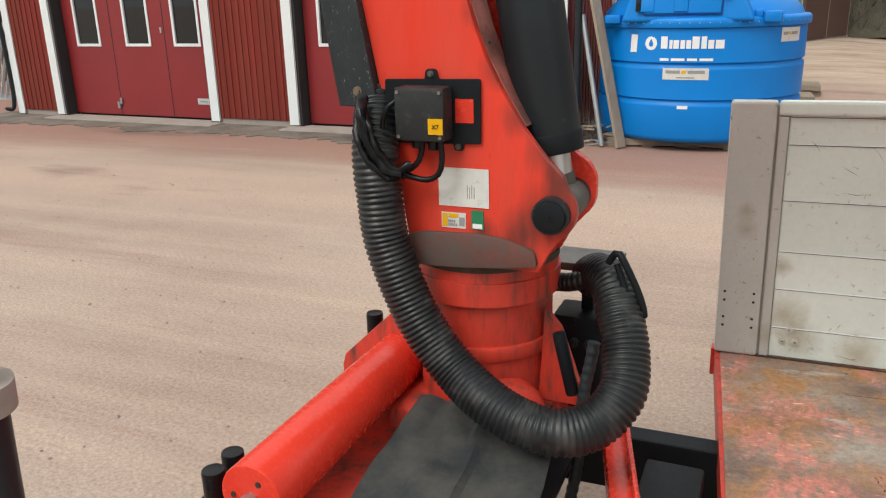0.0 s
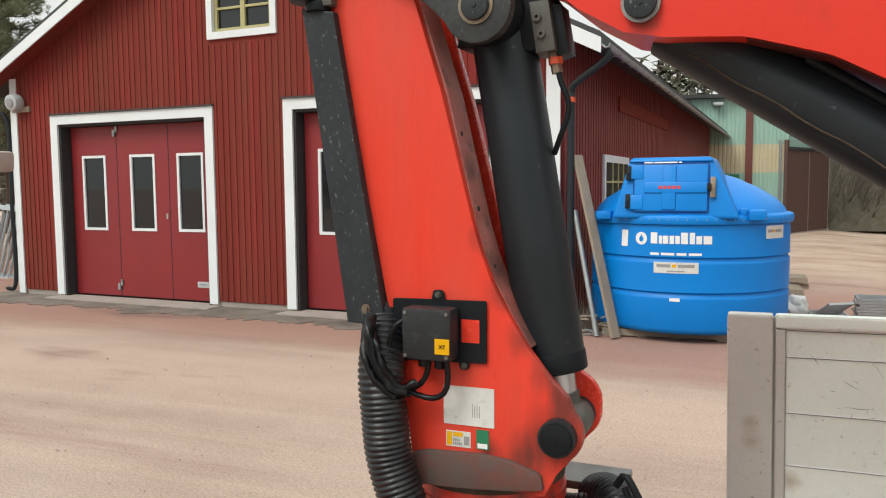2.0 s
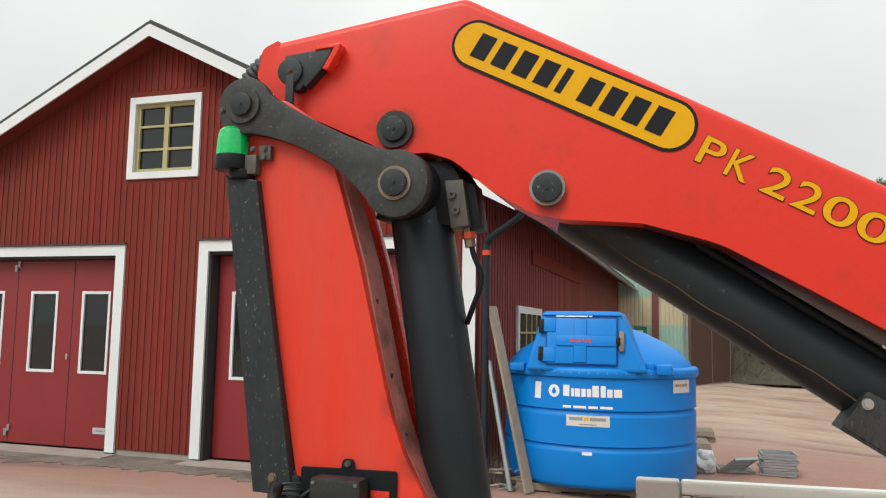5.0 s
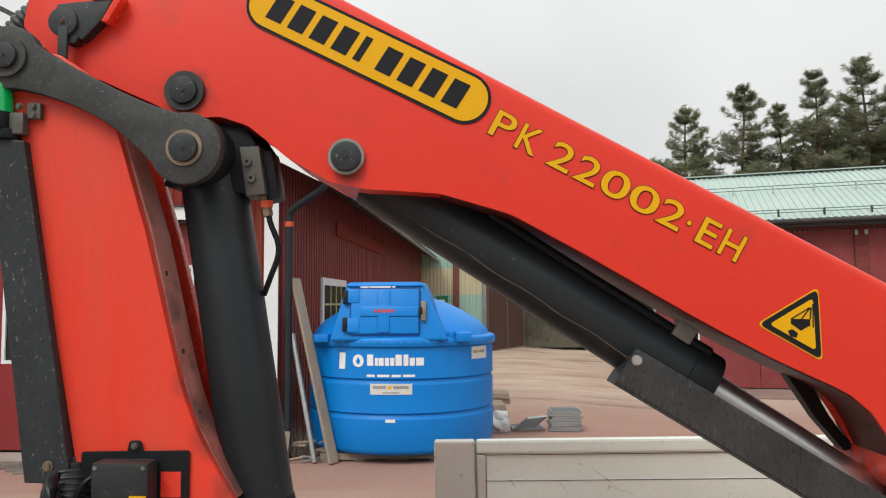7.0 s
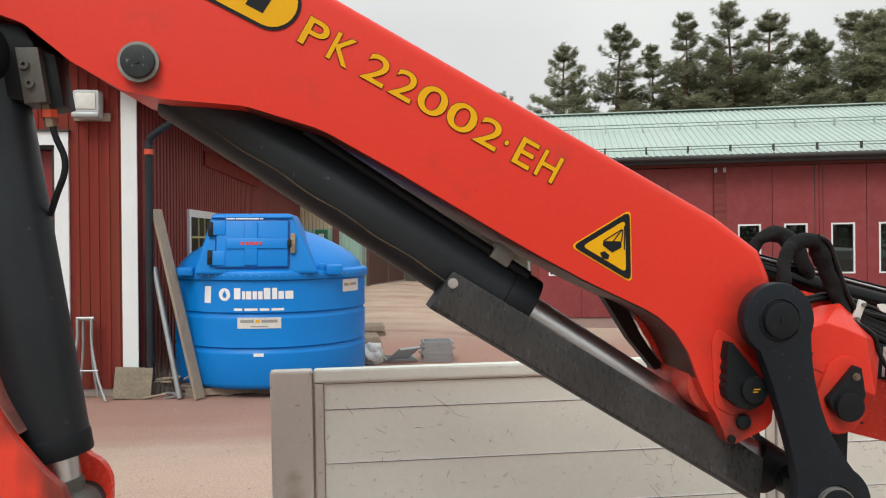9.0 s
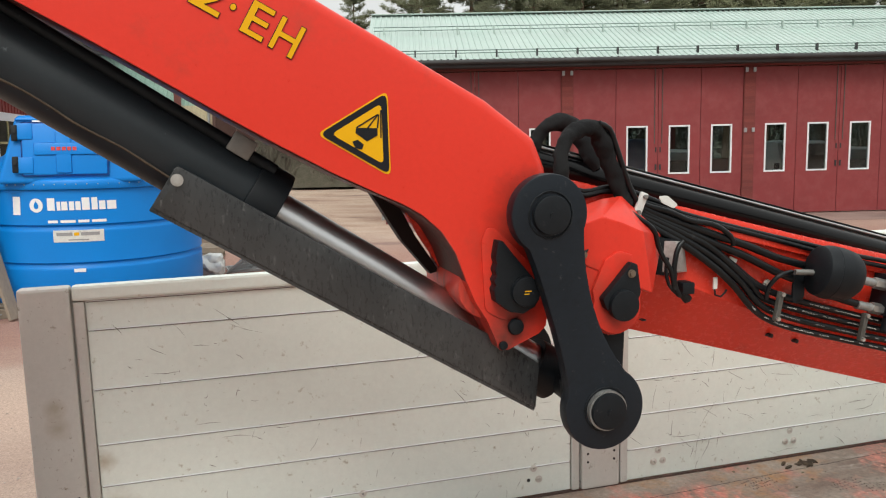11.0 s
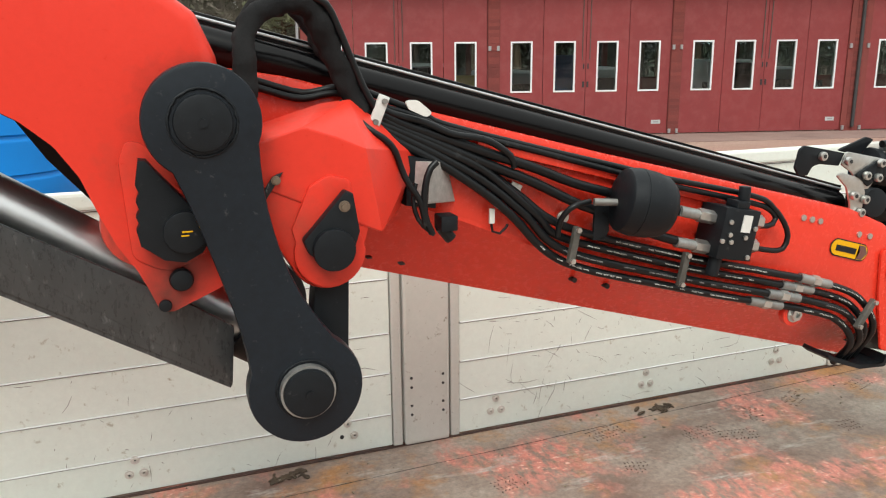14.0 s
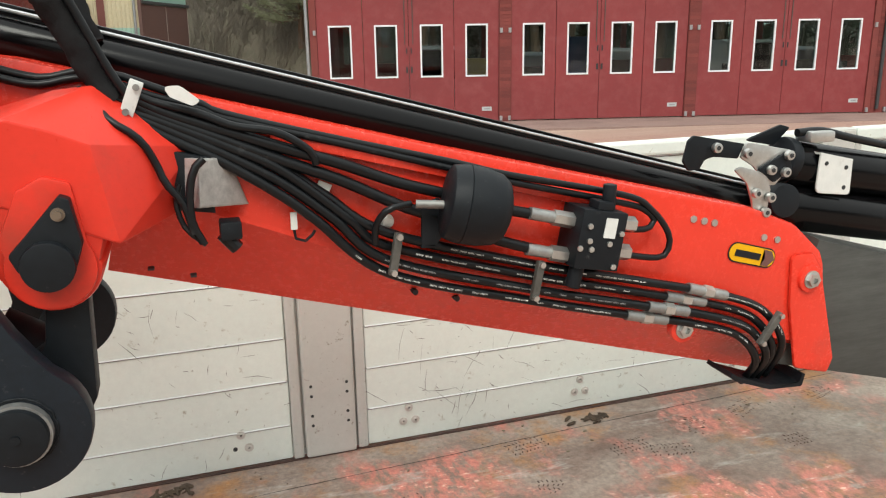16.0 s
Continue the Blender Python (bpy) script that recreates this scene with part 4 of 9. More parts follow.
def roof_sheet(y0, z0, y1, z1, x0, x1, pitch=0.2, rise=0.035):
    """A trapezoid-ribbed sheet between an eave and a ridge."""
    bm = bmesh.new()
    xs, k = [], 0
    while x0 + k * pitch < x1:
        x = x0 + k * pitch
        xs += [(x, 0), (x + 0.58 * pitch, 0), (x + 0.66 * pitch, rise), (x + 0.92 * pitch, rise)]
        k += 1
    a = [bm.verts.new((x, y0, z0 + h)) for x, h in xs]
    b = [bm.verts.new((x, y1, z1 + h)) for x, h in xs]
    for i in range(len(xs) - 1):
        bm.faces.new((a[i], a[i + 1], b[i + 1], b[i]))
    return bm


EZ = RZ - RS * 6.1
part("roof", roof_sheet(-0.6, EZ, 5.5, RZ, -0.5, GL + 0.5), ROOF_GREEN, garage, "pale green ribbed metal roof", local=True, smooth=0)
part("roof", roof_sheet(11.6, EZ, 10.4, RZ - RS * 4.9, -0.5, GL + 0.5), ROOF_GREEN, garage, "pale green ribbed metal roof", local=True, smooth=0)
part("roof", roof_sheet(5.8, RZ - RS * 0.3, 5.5, RZ, -0.5, GL + 0.5), ROOF_GREEN, garage, "pale green ribbed metal roof", local=True, smooth=0)
# clear strip added on the unseen slope to let daylight in
part("skylight", roof_sheet(10.4, RZ - RS * 4.9, 5.8, RZ - RS * 0.3, -0.5, GL + 0.5), CLEAR, garage, "clear ribbed sheet added to light the garage inside", local=True, smooth=0)
part("ridge_cap", box(-0.5, GL + 0.5, 5.3, 5.7, RZ + 0.03, RZ + 0.07, 0.01), ROOF_GREEN, garage, local=True, smooth=0)
part("eave_board", box(-0.45, GL + 0.45, -0.55, 0.0, EZ - 0.22, EZ - 0.05), ROOF_DARK, garage, "dark boarded eave", local=True, smooth=0)
part("gutter", rod((-0.5, -0.66, EZ - 0.06), (GL + 0.5, -0.66, EZ - 0.06), 0.07, n=10), ROOF_DARK, garage, "black eave gutter", local=True)
GUARD_RAIL = surface("dull_green_rail", (0.16, 0.23, 0.20), (0.12, 0.18, 0.155), big=1, fine=10, grain=0.1, rough=0.5)
for y, up in ((-0.25, 0.16), (2.6, 0.22)):
    z = EZ + RS * (y + 0.6)
    rails = None
    for h in (0.6, 1.1):
        rails = rod((-0.3, y, z + up * h + 0.02), (GL + 0.3, y, z + up * h + 0.02), 0.015, n=6, bm=rails)
    rail = part("snow_guard", rails, GUARD_RAIL, garage, "dull green snow guard rails", local=True)
for y, up in ((-0.25, 0.16), (2.6, 0.22)):
    z = EZ + RS * (y + 0.6)
    for k in range(38):
        x = (-0.2 if y < 0 else 0.02) + 1.25 * k
        bm = box(x, x + 0.045, y - 0.08, y + 0.05, z - 0.02, z + up + 0.05, 0.004)
        part("rail_bracket", bm, ROOF_DARK if y < 0 else ROOF_GREEN, rail, local=True, smooth=0)


def garage_leaf(x0, x1, last):
    """A gate leaf with one narrow window."""
    c = (x0 + x1) / 2
    hole = (c - 0.34, c + 0.34, 1.38, 2.92)
    leaf = part("gate_leaf", cells(x0 + 0.008, x1 - 0.008, 0.05, GH - 0.03, [hole], 0.05, 0.11), GATE_RED, garage, "faded red gate leaf", local=True, smooth=0)
    part("window_frame", frame_of(*hole, 0.048, 0.03, 0.112), WHITE, leaf, "white window frame", local=True, smooth=0)
    part("pane", box(hole[0] + 0.05, hole[1] - 0.05, 0.07, 0.078, hole[2] + 0.05, hole[3] - 0.05), CLEAR, leaf, local=True, smooth=0)
    if last:
        sign = part("name_plate", box(x1 - 0.52, x1 - 0.22, 0.04, 0.049, 0.35, 0.47), PLASTIC_GREY, leaf, "small light metal plate", local=True, smooth=0)
        part("print", box(x1 - 0.45, x1 - 0.28, 0.036, 0.0405, 0.39, 0.43), FILM_GREY, sign, local=True, smooth=0)


for a, b in BAYS:
    w = (b - a) / 4
    for k in range(4):
        garage_leaf(a + k * w, a + (k + 1) * w, k == 3)
    for x in (a - 0.10, b + 0.02):
        for z in (0.12, 2.72, GH - 0.12):
            part("hinge", box(x, x + 0.08, -0.06, -0.004, z - 0.07, z + 0.07, 0.004), GALV, garage, "galvanised gate hinge", local=True, smooth=0)
    mid = (a + b) / 2
    for x in (mid - 0.10, mid + 0.04):
        part("gate_latch", box(x, x + 0.06, 0.03, 0.05, 1.52, 1.70, 0.004), DARK, garage, "dark gate latch", local=True, smooth=0)
        part("gate_latch", box(x + 0.01, x + 0.05, 0.035, 0.05, 2.08, 2.24), DARK, garage, local=True, smooth=0)
    for x in (mid - 0.12, mid + 0.12):
        part("gate_bar", rod((x, 0.035, 2.35), (x, 0.035, GH), 0.014, n=6), VALVE_GREY, garage, local=True)
dp = hose([(17.66, -0.6, EZ - 0.1), (17.66, -0.35, EZ - 0.45), (17.68, -0.08, EZ - 0.6), (17.68, -0.08, 3.0), (17.68, -0.08, 0.15)], 0.055, 10)
part("downpipe", dp, ROOF_DARK, garage, "black downpipe", local=True)
dp = hose([(-0.08, -0.6, EZ - 0.1), (-0.08, -0.35, EZ - 0.4), (-0.08, -0.08, EZ - 0.6), (-0.08, -0.08, 2.0), (-0.08, -0.08, 0.15)], 0.05, 10)
part("downpipe", dp, GALV, garage, "grey downpipe at the corner", local=True)
gp = apron([(0.5, -2.2), (GL, -2.2), (GL, 0.1), (0.5, 0.1)], 0.016)
gp.transform(PLACE[garage])
part("pavement", gp, surface("garage_apron_asphalt", (0.27, 0.18, 0.155), (0.21, 0.14, 0.122), big=0.7, fine=25, grain=0.25, rough=0.9, bump=0.3, dirt=(0.16, 0.10, 0.085), amount=0.2, spots=0.9),
     label="reddish asphalt apron before the garage", category="pavement", kind="structure", smooth=0)

# ---- what stands inside the garage ----
def in_garage(name, label, category, x, y):
    ob = thing(name, label, category)
    ob.matrix_basis = PLACE[ob] = PLACE[garage] @ Matrix.Translation((x, y, 0.0))
    return ob


def van(x, y, paint, label, high):
    """A van that faces the gates."""
    v = in_garage("van", label, "van", x, y)
    side = [(0.0, 0.35), (-0.02, 0.9, 0.1), (0.55, 1.12, 0.1), (1.05, high - 0.05, 0.15), (1.5, high, 0.2), (4.8, high, 0.15), (4.9, 0.4), (0.0, 0.35)][:-1]
    turn = Matrix(((0, 1, 0, -0.95), (1, 0, 0, 0), (0, 0, 1, 0), (0, 0, 0, 1)))
    bm = plate(fillet(side), 0.0, 1.9, 0.06)
    bm.transform(turn)
    part("body", bm, paint, v, local=True)
    glassy = plate([(0.60, 1.15), (1.04, high - 0.14), (1.06, high - 0.15), (0.62, 1.14)], 0.14, 1.76)
    glassy.transform(Matrix.Translation((0, -0.03, 0.015)) @ turn)
    part("windscreen", glassy, PANE, v, local=True, smooth=0)
    for s in (-1, 1):
        part("headlight", box(s * 0.72 - 0.16, s * 0.72 + 0.16, -0.03, 0.03, 0.72, 0.86, 0.02), STEEL, v, local=True)
        part("side_mirror", box(s * 1.06 - 0.09, s * 1.06 + 0.09, 0.75, 0.85, 1.3, 1.52, 0.03), DARK, v, local=True)
    part("grille", box(-0.5, 0.5, -0.035, 0.02, 0.6, 0.8, 0.01), DARK, v, local=True)
    part("bumper", box(-0.95, 0.95, -0.10, 0.05, 0.34, 0.56, 0.03), PLASTIC_GREY, v, local=True)
    for wx in (-0.82, 0.82):
        for wy in (0.9, 3.9):
            part("wheel", rod((wx - 0.12, wy, 0.34), (wx + 0.12, wy, 0.34), 0.34, n=24, bevel=0.03), DARK, v, local=True)


VAN_WHITE = surface("white_van_paint", (0.78, 0.79, 0.78), (0.70, 0.71, 0.70), big=1, fine=20, grain=0.03, rough=0.3, coat=0.3)
VAN_SILVER = surface("silver_van_paint", (0.42, 0.44, 0.45), (0.35, 0.37, 0.38), big=1, fine=20, grain=0.03, rough=0.35)
van(3.95, 2.6, VAN_WHITE, "white van parked inside the garage behind its gates", 2.25)
van(7.2, 3.0, VAN_SILVER, "silver van parked inside the garage behind its gates", 1.95)
van(10.6, 3.2, VAN_WHITE, "white van parked inside the garage behind its gates", 2.05)
van(15.2, 2.6, VAN_WHITE, "white van parked inside the garage behind its gates", 2.3)
van(17.6, 2.8, VAN_SILVER, "silver van parked inside the garage behind its gates", 2.0)
crate = in_garage("container", "blue ribbed steel container standing inside the garage", "container", 8.75, 2.2)
BLUE_STEEL = surface("blue_container_paint", (0.05, 0.13, 0.30), (0.04, 0.10, 0.24), big=1, fine=15, grain=0.1, rough=0.5)
part("shell", box(-0.55, 0.55, 0, 2.4, 0.0, 2.5, 0.03), BLUE_STEEL, crate, local=True)
for k in range(9):
    part("rib", box(-0.52, 0.52, -0.04, 0.0, 0.2 + 0.25 * k, 0.32 + 0.25 * k, 0.012), BLUE_STEEL, crate, local=True)
bin_y = in_garage("grit_bin", "yellow plastic grit bin with a sloping lid", "bin", 5.35, 2.4)
YELLOW_BIN = surface("yellow_bin_plastic", (0.55, 0.38, 0.03), (0.48, 0.32, 0.03), big=1, fine=20, grain=0.05, rough=0.5)
part("tub", box(-0.5, 0.5, 0, 0.8, 0, 1.35, 0.06), YELLOW_BIN, bin_y, local=True)
bm = plate(fillet([(-0.05, 1.36), (-0.05, 1.48, 0.04), (0.35, 1.85, 0.08), (0.85, 1.85, 0.05), (0.85, 1.36)]), -0.53, 0.53, 0.03)
bm.transform(Matrix(((0, 1, 0, 0), (1, 0, 0, 0), (0, 0, 1, 0), (0, 0, 0, 1))))
part("lid", bm, YELLOW_BIN, bin_y, local=True)

# ---- green sheet-clad shed behind ----
shed = thing("storage_shed", "pale green sheet-clad shed with brown sliding doors", "shed", (1.13, 38.3, -0.05), 14.0)
for z0, z1, mt in ((0, 2.85, GREEN_SHEET), (2.85, 4.12, BEIGE_SHEET), (4.12, 6.2, GREEN_SHEET)):
    sh = corrugated(10.0, z1 - z0, 0.18, 0.03)
    sh.transform(Matrix.Translation((-10.0, 0, z0)) @ Matrix.Rotation(radians(-90), 4, "Z"))
    part("cladding", sh, mt, shed, local=True, smooth=0)
part("wall", box(-10, -0.1, 0.06, 9, 0, 6.2), GREEN_SHEET, shed, local=True, smooth=0)
part("post", box(-1.78, -1.48, -0.12, -0.031, 0, 6.2), surface("red_brown_post_paint", (0.16, 0.05, 0.04), fine=15, rough=0.6), shed, "red-brown post", local=True, smooth=0)
part("downpipe", rod((-0.28, -0.1, 0.1), (-0.28, -0.1, 4.3), 0.06, n=12), GALV, shed, local=True)
part("roof", box(-10.4, 0.4, -0.4, 9.4, 6.2, 6.36), ROOF_DARK, shed, "dark roof edge", local=True, smooth=0)
lamp = part("wall_lamp", box(-3.25, -2.85, -0.5, -0.03, 5.85, 6.0, 0.05), PLASTIC_GREY, shed, "grey floodlight under the eave", local=True)
sg = part("exit_sign", box(-2.62, -2.02, -0.06, -0.032, 2.12, 2.78), FILM_GREEN, shed, "green safety sign", local=True, smooth=0)
part("symbol", box(-2.46, -2.2, -0.066, -0.0605, 2.3, 2.6), FILM_WHITE, sg, local=True, smooth=0)
wing = pose(0, 0, 0, 0, 0, 53.0)
part("wing_wall", box(0, 5.3, 0.08, 0.4, 0, 6.2, turn=wing), GREEN_SHEET, shed, "pale green wall above the doors", local=True, smooth=0)
for k in range(2):
    part("sliding_door", box(0.12 + k * 2.5, 2.58 + k * 2.5, -0.03, 0.06, 0.06, 3.85, 0.004, turn=wing), BROWN_DOOR, shed, "brown sliding door leaf", local=True, smooth=0)
    part("door_edge", box(2.58 + k * 2.5, 2.62 + k * 2.5, -0.04, 0.06, 0.06, 3.85, turn=wing), PALE_CONCRETE, shed, local=True, smooth=0)
part("door_sill", box(0.1, 5.2, -0.07, -0.032, 0.0, 0.09, turn=wing), PALE_CONCRETE, shed, local=True, smooth=0)
part("door_track", box(0.0, 5.3, -0.10, 0.05, 3.88, 4.0, turn=wing), ROOF_DARK, shed, "dark door track", local=True, smooth=0)
part("door_post", box(-0.1, 0.1, -0.08, 0.06, 0, 4.3, turn=wing), BROWN_DOOR, shed, local=True, smooth=0)
# ---- truck: bed, side boards, running gear ----
BZ, SY = 0.722, 3.13          # bed height, inner face of the side boards
truck = thing("flatbed_truck", "flatbed truck with aluminium side boards and worn red bed", "truck", (2.5, 1.9, 0))
bed = part("bed_floor", apron([(0.40, SY + 0.02), (0.62, 0.75), (7.6, 0.75), (7.6, SY + 0.02)], BZ), BED, truck, "worn steel bed with flaking red paint", smooth=0)
for v in bed.data.vertices:
    if v.co.z < 0.2:
        v.co.z = BZ - 0.06
part("bed_rail", box(0.36, 7.6, SY + 0.03, SY + 0.09, BZ - 0.14, BZ - 0.005, 0.006), WORN_RED, truck, "red bed edge rail", smooth=0)
part("bed_rail", plate([(0.0, 0.0), (2.36, 0.0), (2.36, 0.13), (0.0, 0.13)], 0, 0.03), WORN_RED, truck, smooth=0)
edge = bpy.data.objects["bed_rail.001"]
edge.data.transform(PLACE[truck].inverted() @ pose(0.375, SY + 0.06, BZ - 0.135, 0, 0, -84.4) @ PLACE[truck])
part("chassis_beam", box(-1.2, 7.4, 1.45, 1.55, 0.42, BZ - 0.065, 0.01), BLACK, truck, "black chassis beam", smooth=0)
part("chassis_beam", box(-1.2, 7.4, 2.35, 2.45, 0.42, BZ - 0.065, 0.01), BLACK, truck, smooth=0)
for x in (0.9, 2.6, 4.3, 6.0):
    part("cross_member", box(x, x + 0.1, 0.8, 3.1, BZ - 0.16, BZ - 0.062, 0.005), BLACK, truck, smooth=0)
for x in (-0.9, 4.6, 5.75):
    for y in (0.95, 2.72):
        wheel = part("wheel", rod((x, y, 0.335), (x, y + 0.26, 0.335), 0.335, n=36, bevel=0.04), RUBBER, truck, "black truck tyre")
        part("rim", ring((x, y - 0.004, 0.335), (x, y + 0.264, 0.335), 0.06, 0.19), GALV, wheel, "steel rim")


def side_panel(x0, x1, joints):
    """A drop side of hollow aluminium boards between two uprights."""
    panel = part("side_frame", box(x0 - 0.006, x1 + 0.006, SY + 0.012, SY + 0.03, BZ + 0.006, 1.838), ALU_POST, truck, "aluminium side panel core", smooth=0)
    for z0, z1 in zip(joints, joints[1:]):
        part("side_board", box(x0 + 0.045, x1 - 0.045, SY, SY + 0.014, z0 + 0.002, z1 - 0.005, 0.003), ALU, panel, smooth=0)
        part("joint_bead", box(x0 + 0.05, x1 - 0.05, SY - 0.004, SY + 0.008, z1 - 0.0012, z1 + 0.0022), FILM_WHITE, panel, smooth=0)
        part("joint_gap", box(x0 + 0.05, x1 - 0.05, SY - 0.0012, SY + 0.008, z1 - 0.0045, z1 - 0.0013), SCRATCH, panel, smooth=0)
    for a in (x0, x1 - 0.045):
        part("edge_profile", box(a + 0.003, a + 0.042, SY - 0.012, SY + 0.03, BZ + 0.006, 1.791, 0.006), ALU_POST, panel, "aluminium edge profile", smooth=0)
    part("top_rail", box(x0 + 0.002, x1 - 0.002, SY - 0.018, SY + 0.035, 1.794, 1.854, 0.012), ALU, panel, "light aluminium top rail", smooth=0)
    return panel


def post(x0, x1):
    p = part("post", box(x0, x1, SY - 0.022, SY + 0.05, BZ + 0.004, 1.852, 0.012), ALU_POST, truck, "brown-grey aluminium post", smooth=0)
    for x in (x0 + 0.03, x1 - 0.03):
        for z in (0.86, 0.9, 0.98, 1.02):
            part("rivet", rod((x, SY - 0.024, z), (x, SY - 0.02, z), 0.006, n=8), DARK, p, smooth=0)
    return p


SEAMS = [BZ + 0.006, 0.881, 1.051, 1.222, 1.43, 1.62, 1.79]
post(0.375, 0.555)
p1 = side_panel(0.56, 2.66, [BZ + 0.006, 0.868, 1.047, 1.217, 1.441, 1.677, 1.79])
post(2.665, 2.86)
p2 = side_panel(2.865, 4.96, SEAMS)
post(4.965, 5.15)
p3 = side_panel(5.155, 7.5, SEAMS)
for panel, groups in ((p1, (0.68, 1.637, 2.43)), (p2, (3.076, 3.83, 4.58)), (p3, (5.5, 6.4, 7.2))):
    for x in groups:
        for dx, dz in ((0, 0.055), (-0.024, 0.0), (0.026, 0.0)):
            if abs(x - 2.43) < 0.01 and dx < 0:
                part("bolt_hole", rod((x + dx, SY - 0.002, 0.805), (x + dx, SY + 0.01, 0.805), 0.0085, n=12), DARK, panel, smooth=0)
                continue
            c = Vector((x + dx, SY, 0.805 + dz))
            bm = ring(c, c + Vector((0, -0.004, 0)), 0.004, 0.0165, n=18)
            bm = ring(c, c + Vector((0, -0.010, 0)), 0.0045, 0.0105, n=18, bm=bm)
            rim = len(bm.faces)
            bm = rod(c, c + Vector((0, -0.003, 0)), 0.0048, n=12, bm=bm)
            nut = part("bolt", bm, NUT_ZINC, panel, "bright round bolt with a dark socket", smooth=40)
            nut.data.materials.append(DARK)
            for f in nut.data.polygons[rim:]:
                f.material_index = 1
rng = random.Random(21)
for x0, x1, count in ((0.62, 2.62, 120), (2.92, 4.9, 380), (5.2, 7.4, 120)):
    marks = bmesh.new()
    for k in range(count):
        if k % 5 == 0:
            cx, cz = rng.uniform(x0 + 0.1, x1 - 0.1), rng.uniform(0.80, 1.65)
        x, z = min(max(rng.gauss(cx, 0.10), x0), x1), min(max(rng.gauss(cz, 0.10), 0.76), 1.74)
        ang, ln, w = rng.choice((rng.uniform(0.9, 1.6), rng.uniform(2.2, 2.8), rng.uniform(-0.2, 0.2))), rng.choice((0.008, 0.015, 0.03, 0.05, 0.11)) * rng.uniform(0.6, 1.3), rng.uniform(0.0005, 0.0013)
        d, u = Vector((math.cos(ang), 0, math.sin(ang))), Vector((-math.sin(ang), 0, math.cos(ang)))
        c, bend = Vector((x, SY - 0.0048, z)), rng.uniform(-0.08, 0.08) * ln
        a0, a1, a2 = c - d * ln / 2, c + u * bend, c + d * ln / 2
        lower = [marks.verts.new(q - u * t) for q, t in ((a0, w * 0.2), (a1, w), (a2, w * 0.2))]
        upper = [marks.verts.new(q + u * t) for q, t in ((a0, w * 0.2), (a1, w), (a2, w * 0.2))]
        for i in range(2):
            marks.faces.new((lower[i], lower[i + 1], upper[i + 1], upper[i]))
    part("scratch", marks, SCRATCH, truck, "dark scratches and scuffs on the side boards", kind="stuff", smooth=0)
crumbs = bmesh.new()
for k in range(110):
    x, y = rng.uniform(0.9, 7.2), SY - abs(rng.gauss(0.05, 0.25))
    q = rng.uniform(0.002, 0.006)
    b = bmesh.new()
    bmesh.ops.create_icosphere(b, subdivisions=1, radius=1)
    b.transform(Matrix.Translation((x, y, BZ + q * 0.5)) @ Matrix.Rotation(rng.uniform(0, 6), 4, "Z") @ Matrix.Diagonal((q * rng.uniform(1, 2.2), q, q * 0.7, 1)))
    join(crumbs, b)
part("grit", crumbs, STONE, truck, "rust flakes and grit on the bed", kind="stuff", smooth=0)
part("sill_grime", box(0.51, 7.5, SY - 0.016, SY - 0.004, BZ + 0.001, BZ + 0.0045), RUST_LINE, truck, smooth=0)
seam = bmesh.new()
last = None
for k in range(61):
    x = 0.9 + k * 0.105
    y, w = 2.855 + 0.046 * (x - 1.0) + 0.006 * noise.noise((x * 3, 1, 0)), 0.0016 + 0.0014 * noise.noise((x * 7, 5, 0))
    row = [seam.verts.new((x, y - w, BZ + 0.0012)), seam.verts.new((x, y + w, BZ + 0.0012))]
    if last:
        seam.faces.new((last[0], row[0], row[1], last[1]))
    last = row
part("plate_seam", seam, DARK, truck, "dark seam between the bed plates", kind="stuff", smooth=0)
prints = bmesh.new()
for x, y, ang, n in ((3.50, 2.92, 0.2, 5), (3.87, 2.78, 0.1, 5), (4.01, 2.70, -0.2, 5), (4.49, 2.90, 0.5, 5), (4.51, 2.60, 0.0, 3), (4.90, 2.91, 0.3, 4), (4.20, 2.84, 0.9, 4), (3.46, 2.62, -0.3, 3), (2.95, 2.70, 0.2, 4), (1.35, 2.55, 0.6, 5), (1.05, 2.25, 0.3, 5), (0.95, 1.85, 0.2, 6), (1.30, 1.70, 0.4, 4), (2.2, 2.6, 0.1, 4)):
    for i in range(n * 2):
        for j in range(4):
            if rng.random() < 0.22:
                continue
            u, v = (i - n) * 0.017 + rng.uniform(-0.002, 0.002), (j - 1.5) * 0.024 + rng.uniform(-0.003, 0.003)
            a, la, wa = ang + (0.5 if j % 2 else -0.5) + rng.uniform(-0.2, 0.2), rng.uniform(0.005, 0.009), rng.uniform(0.0018, 0.003)
            cx, cy = x + u * math.cos(ang) - v * math.sin(ang), y + u * math.sin(ang) + v * math.cos(ang)
            dx, dy = math.cos(a + 1.57), math.sin(a + 1.57)
            prints.faces.new([prints.verts.new((cx + dx * p * la - dy * q * wa, cy + dy * p * la + dx * q * wa, BZ + 0.001)) for p, q in ((-1, -0.6), (0.8, -1), (1, 0.5), (-0.7, 1))])
part("boot_prints", prints, RUST_LINE, truck, "dark dashes of trodden boot prints", kind="stuff", smooth=0)
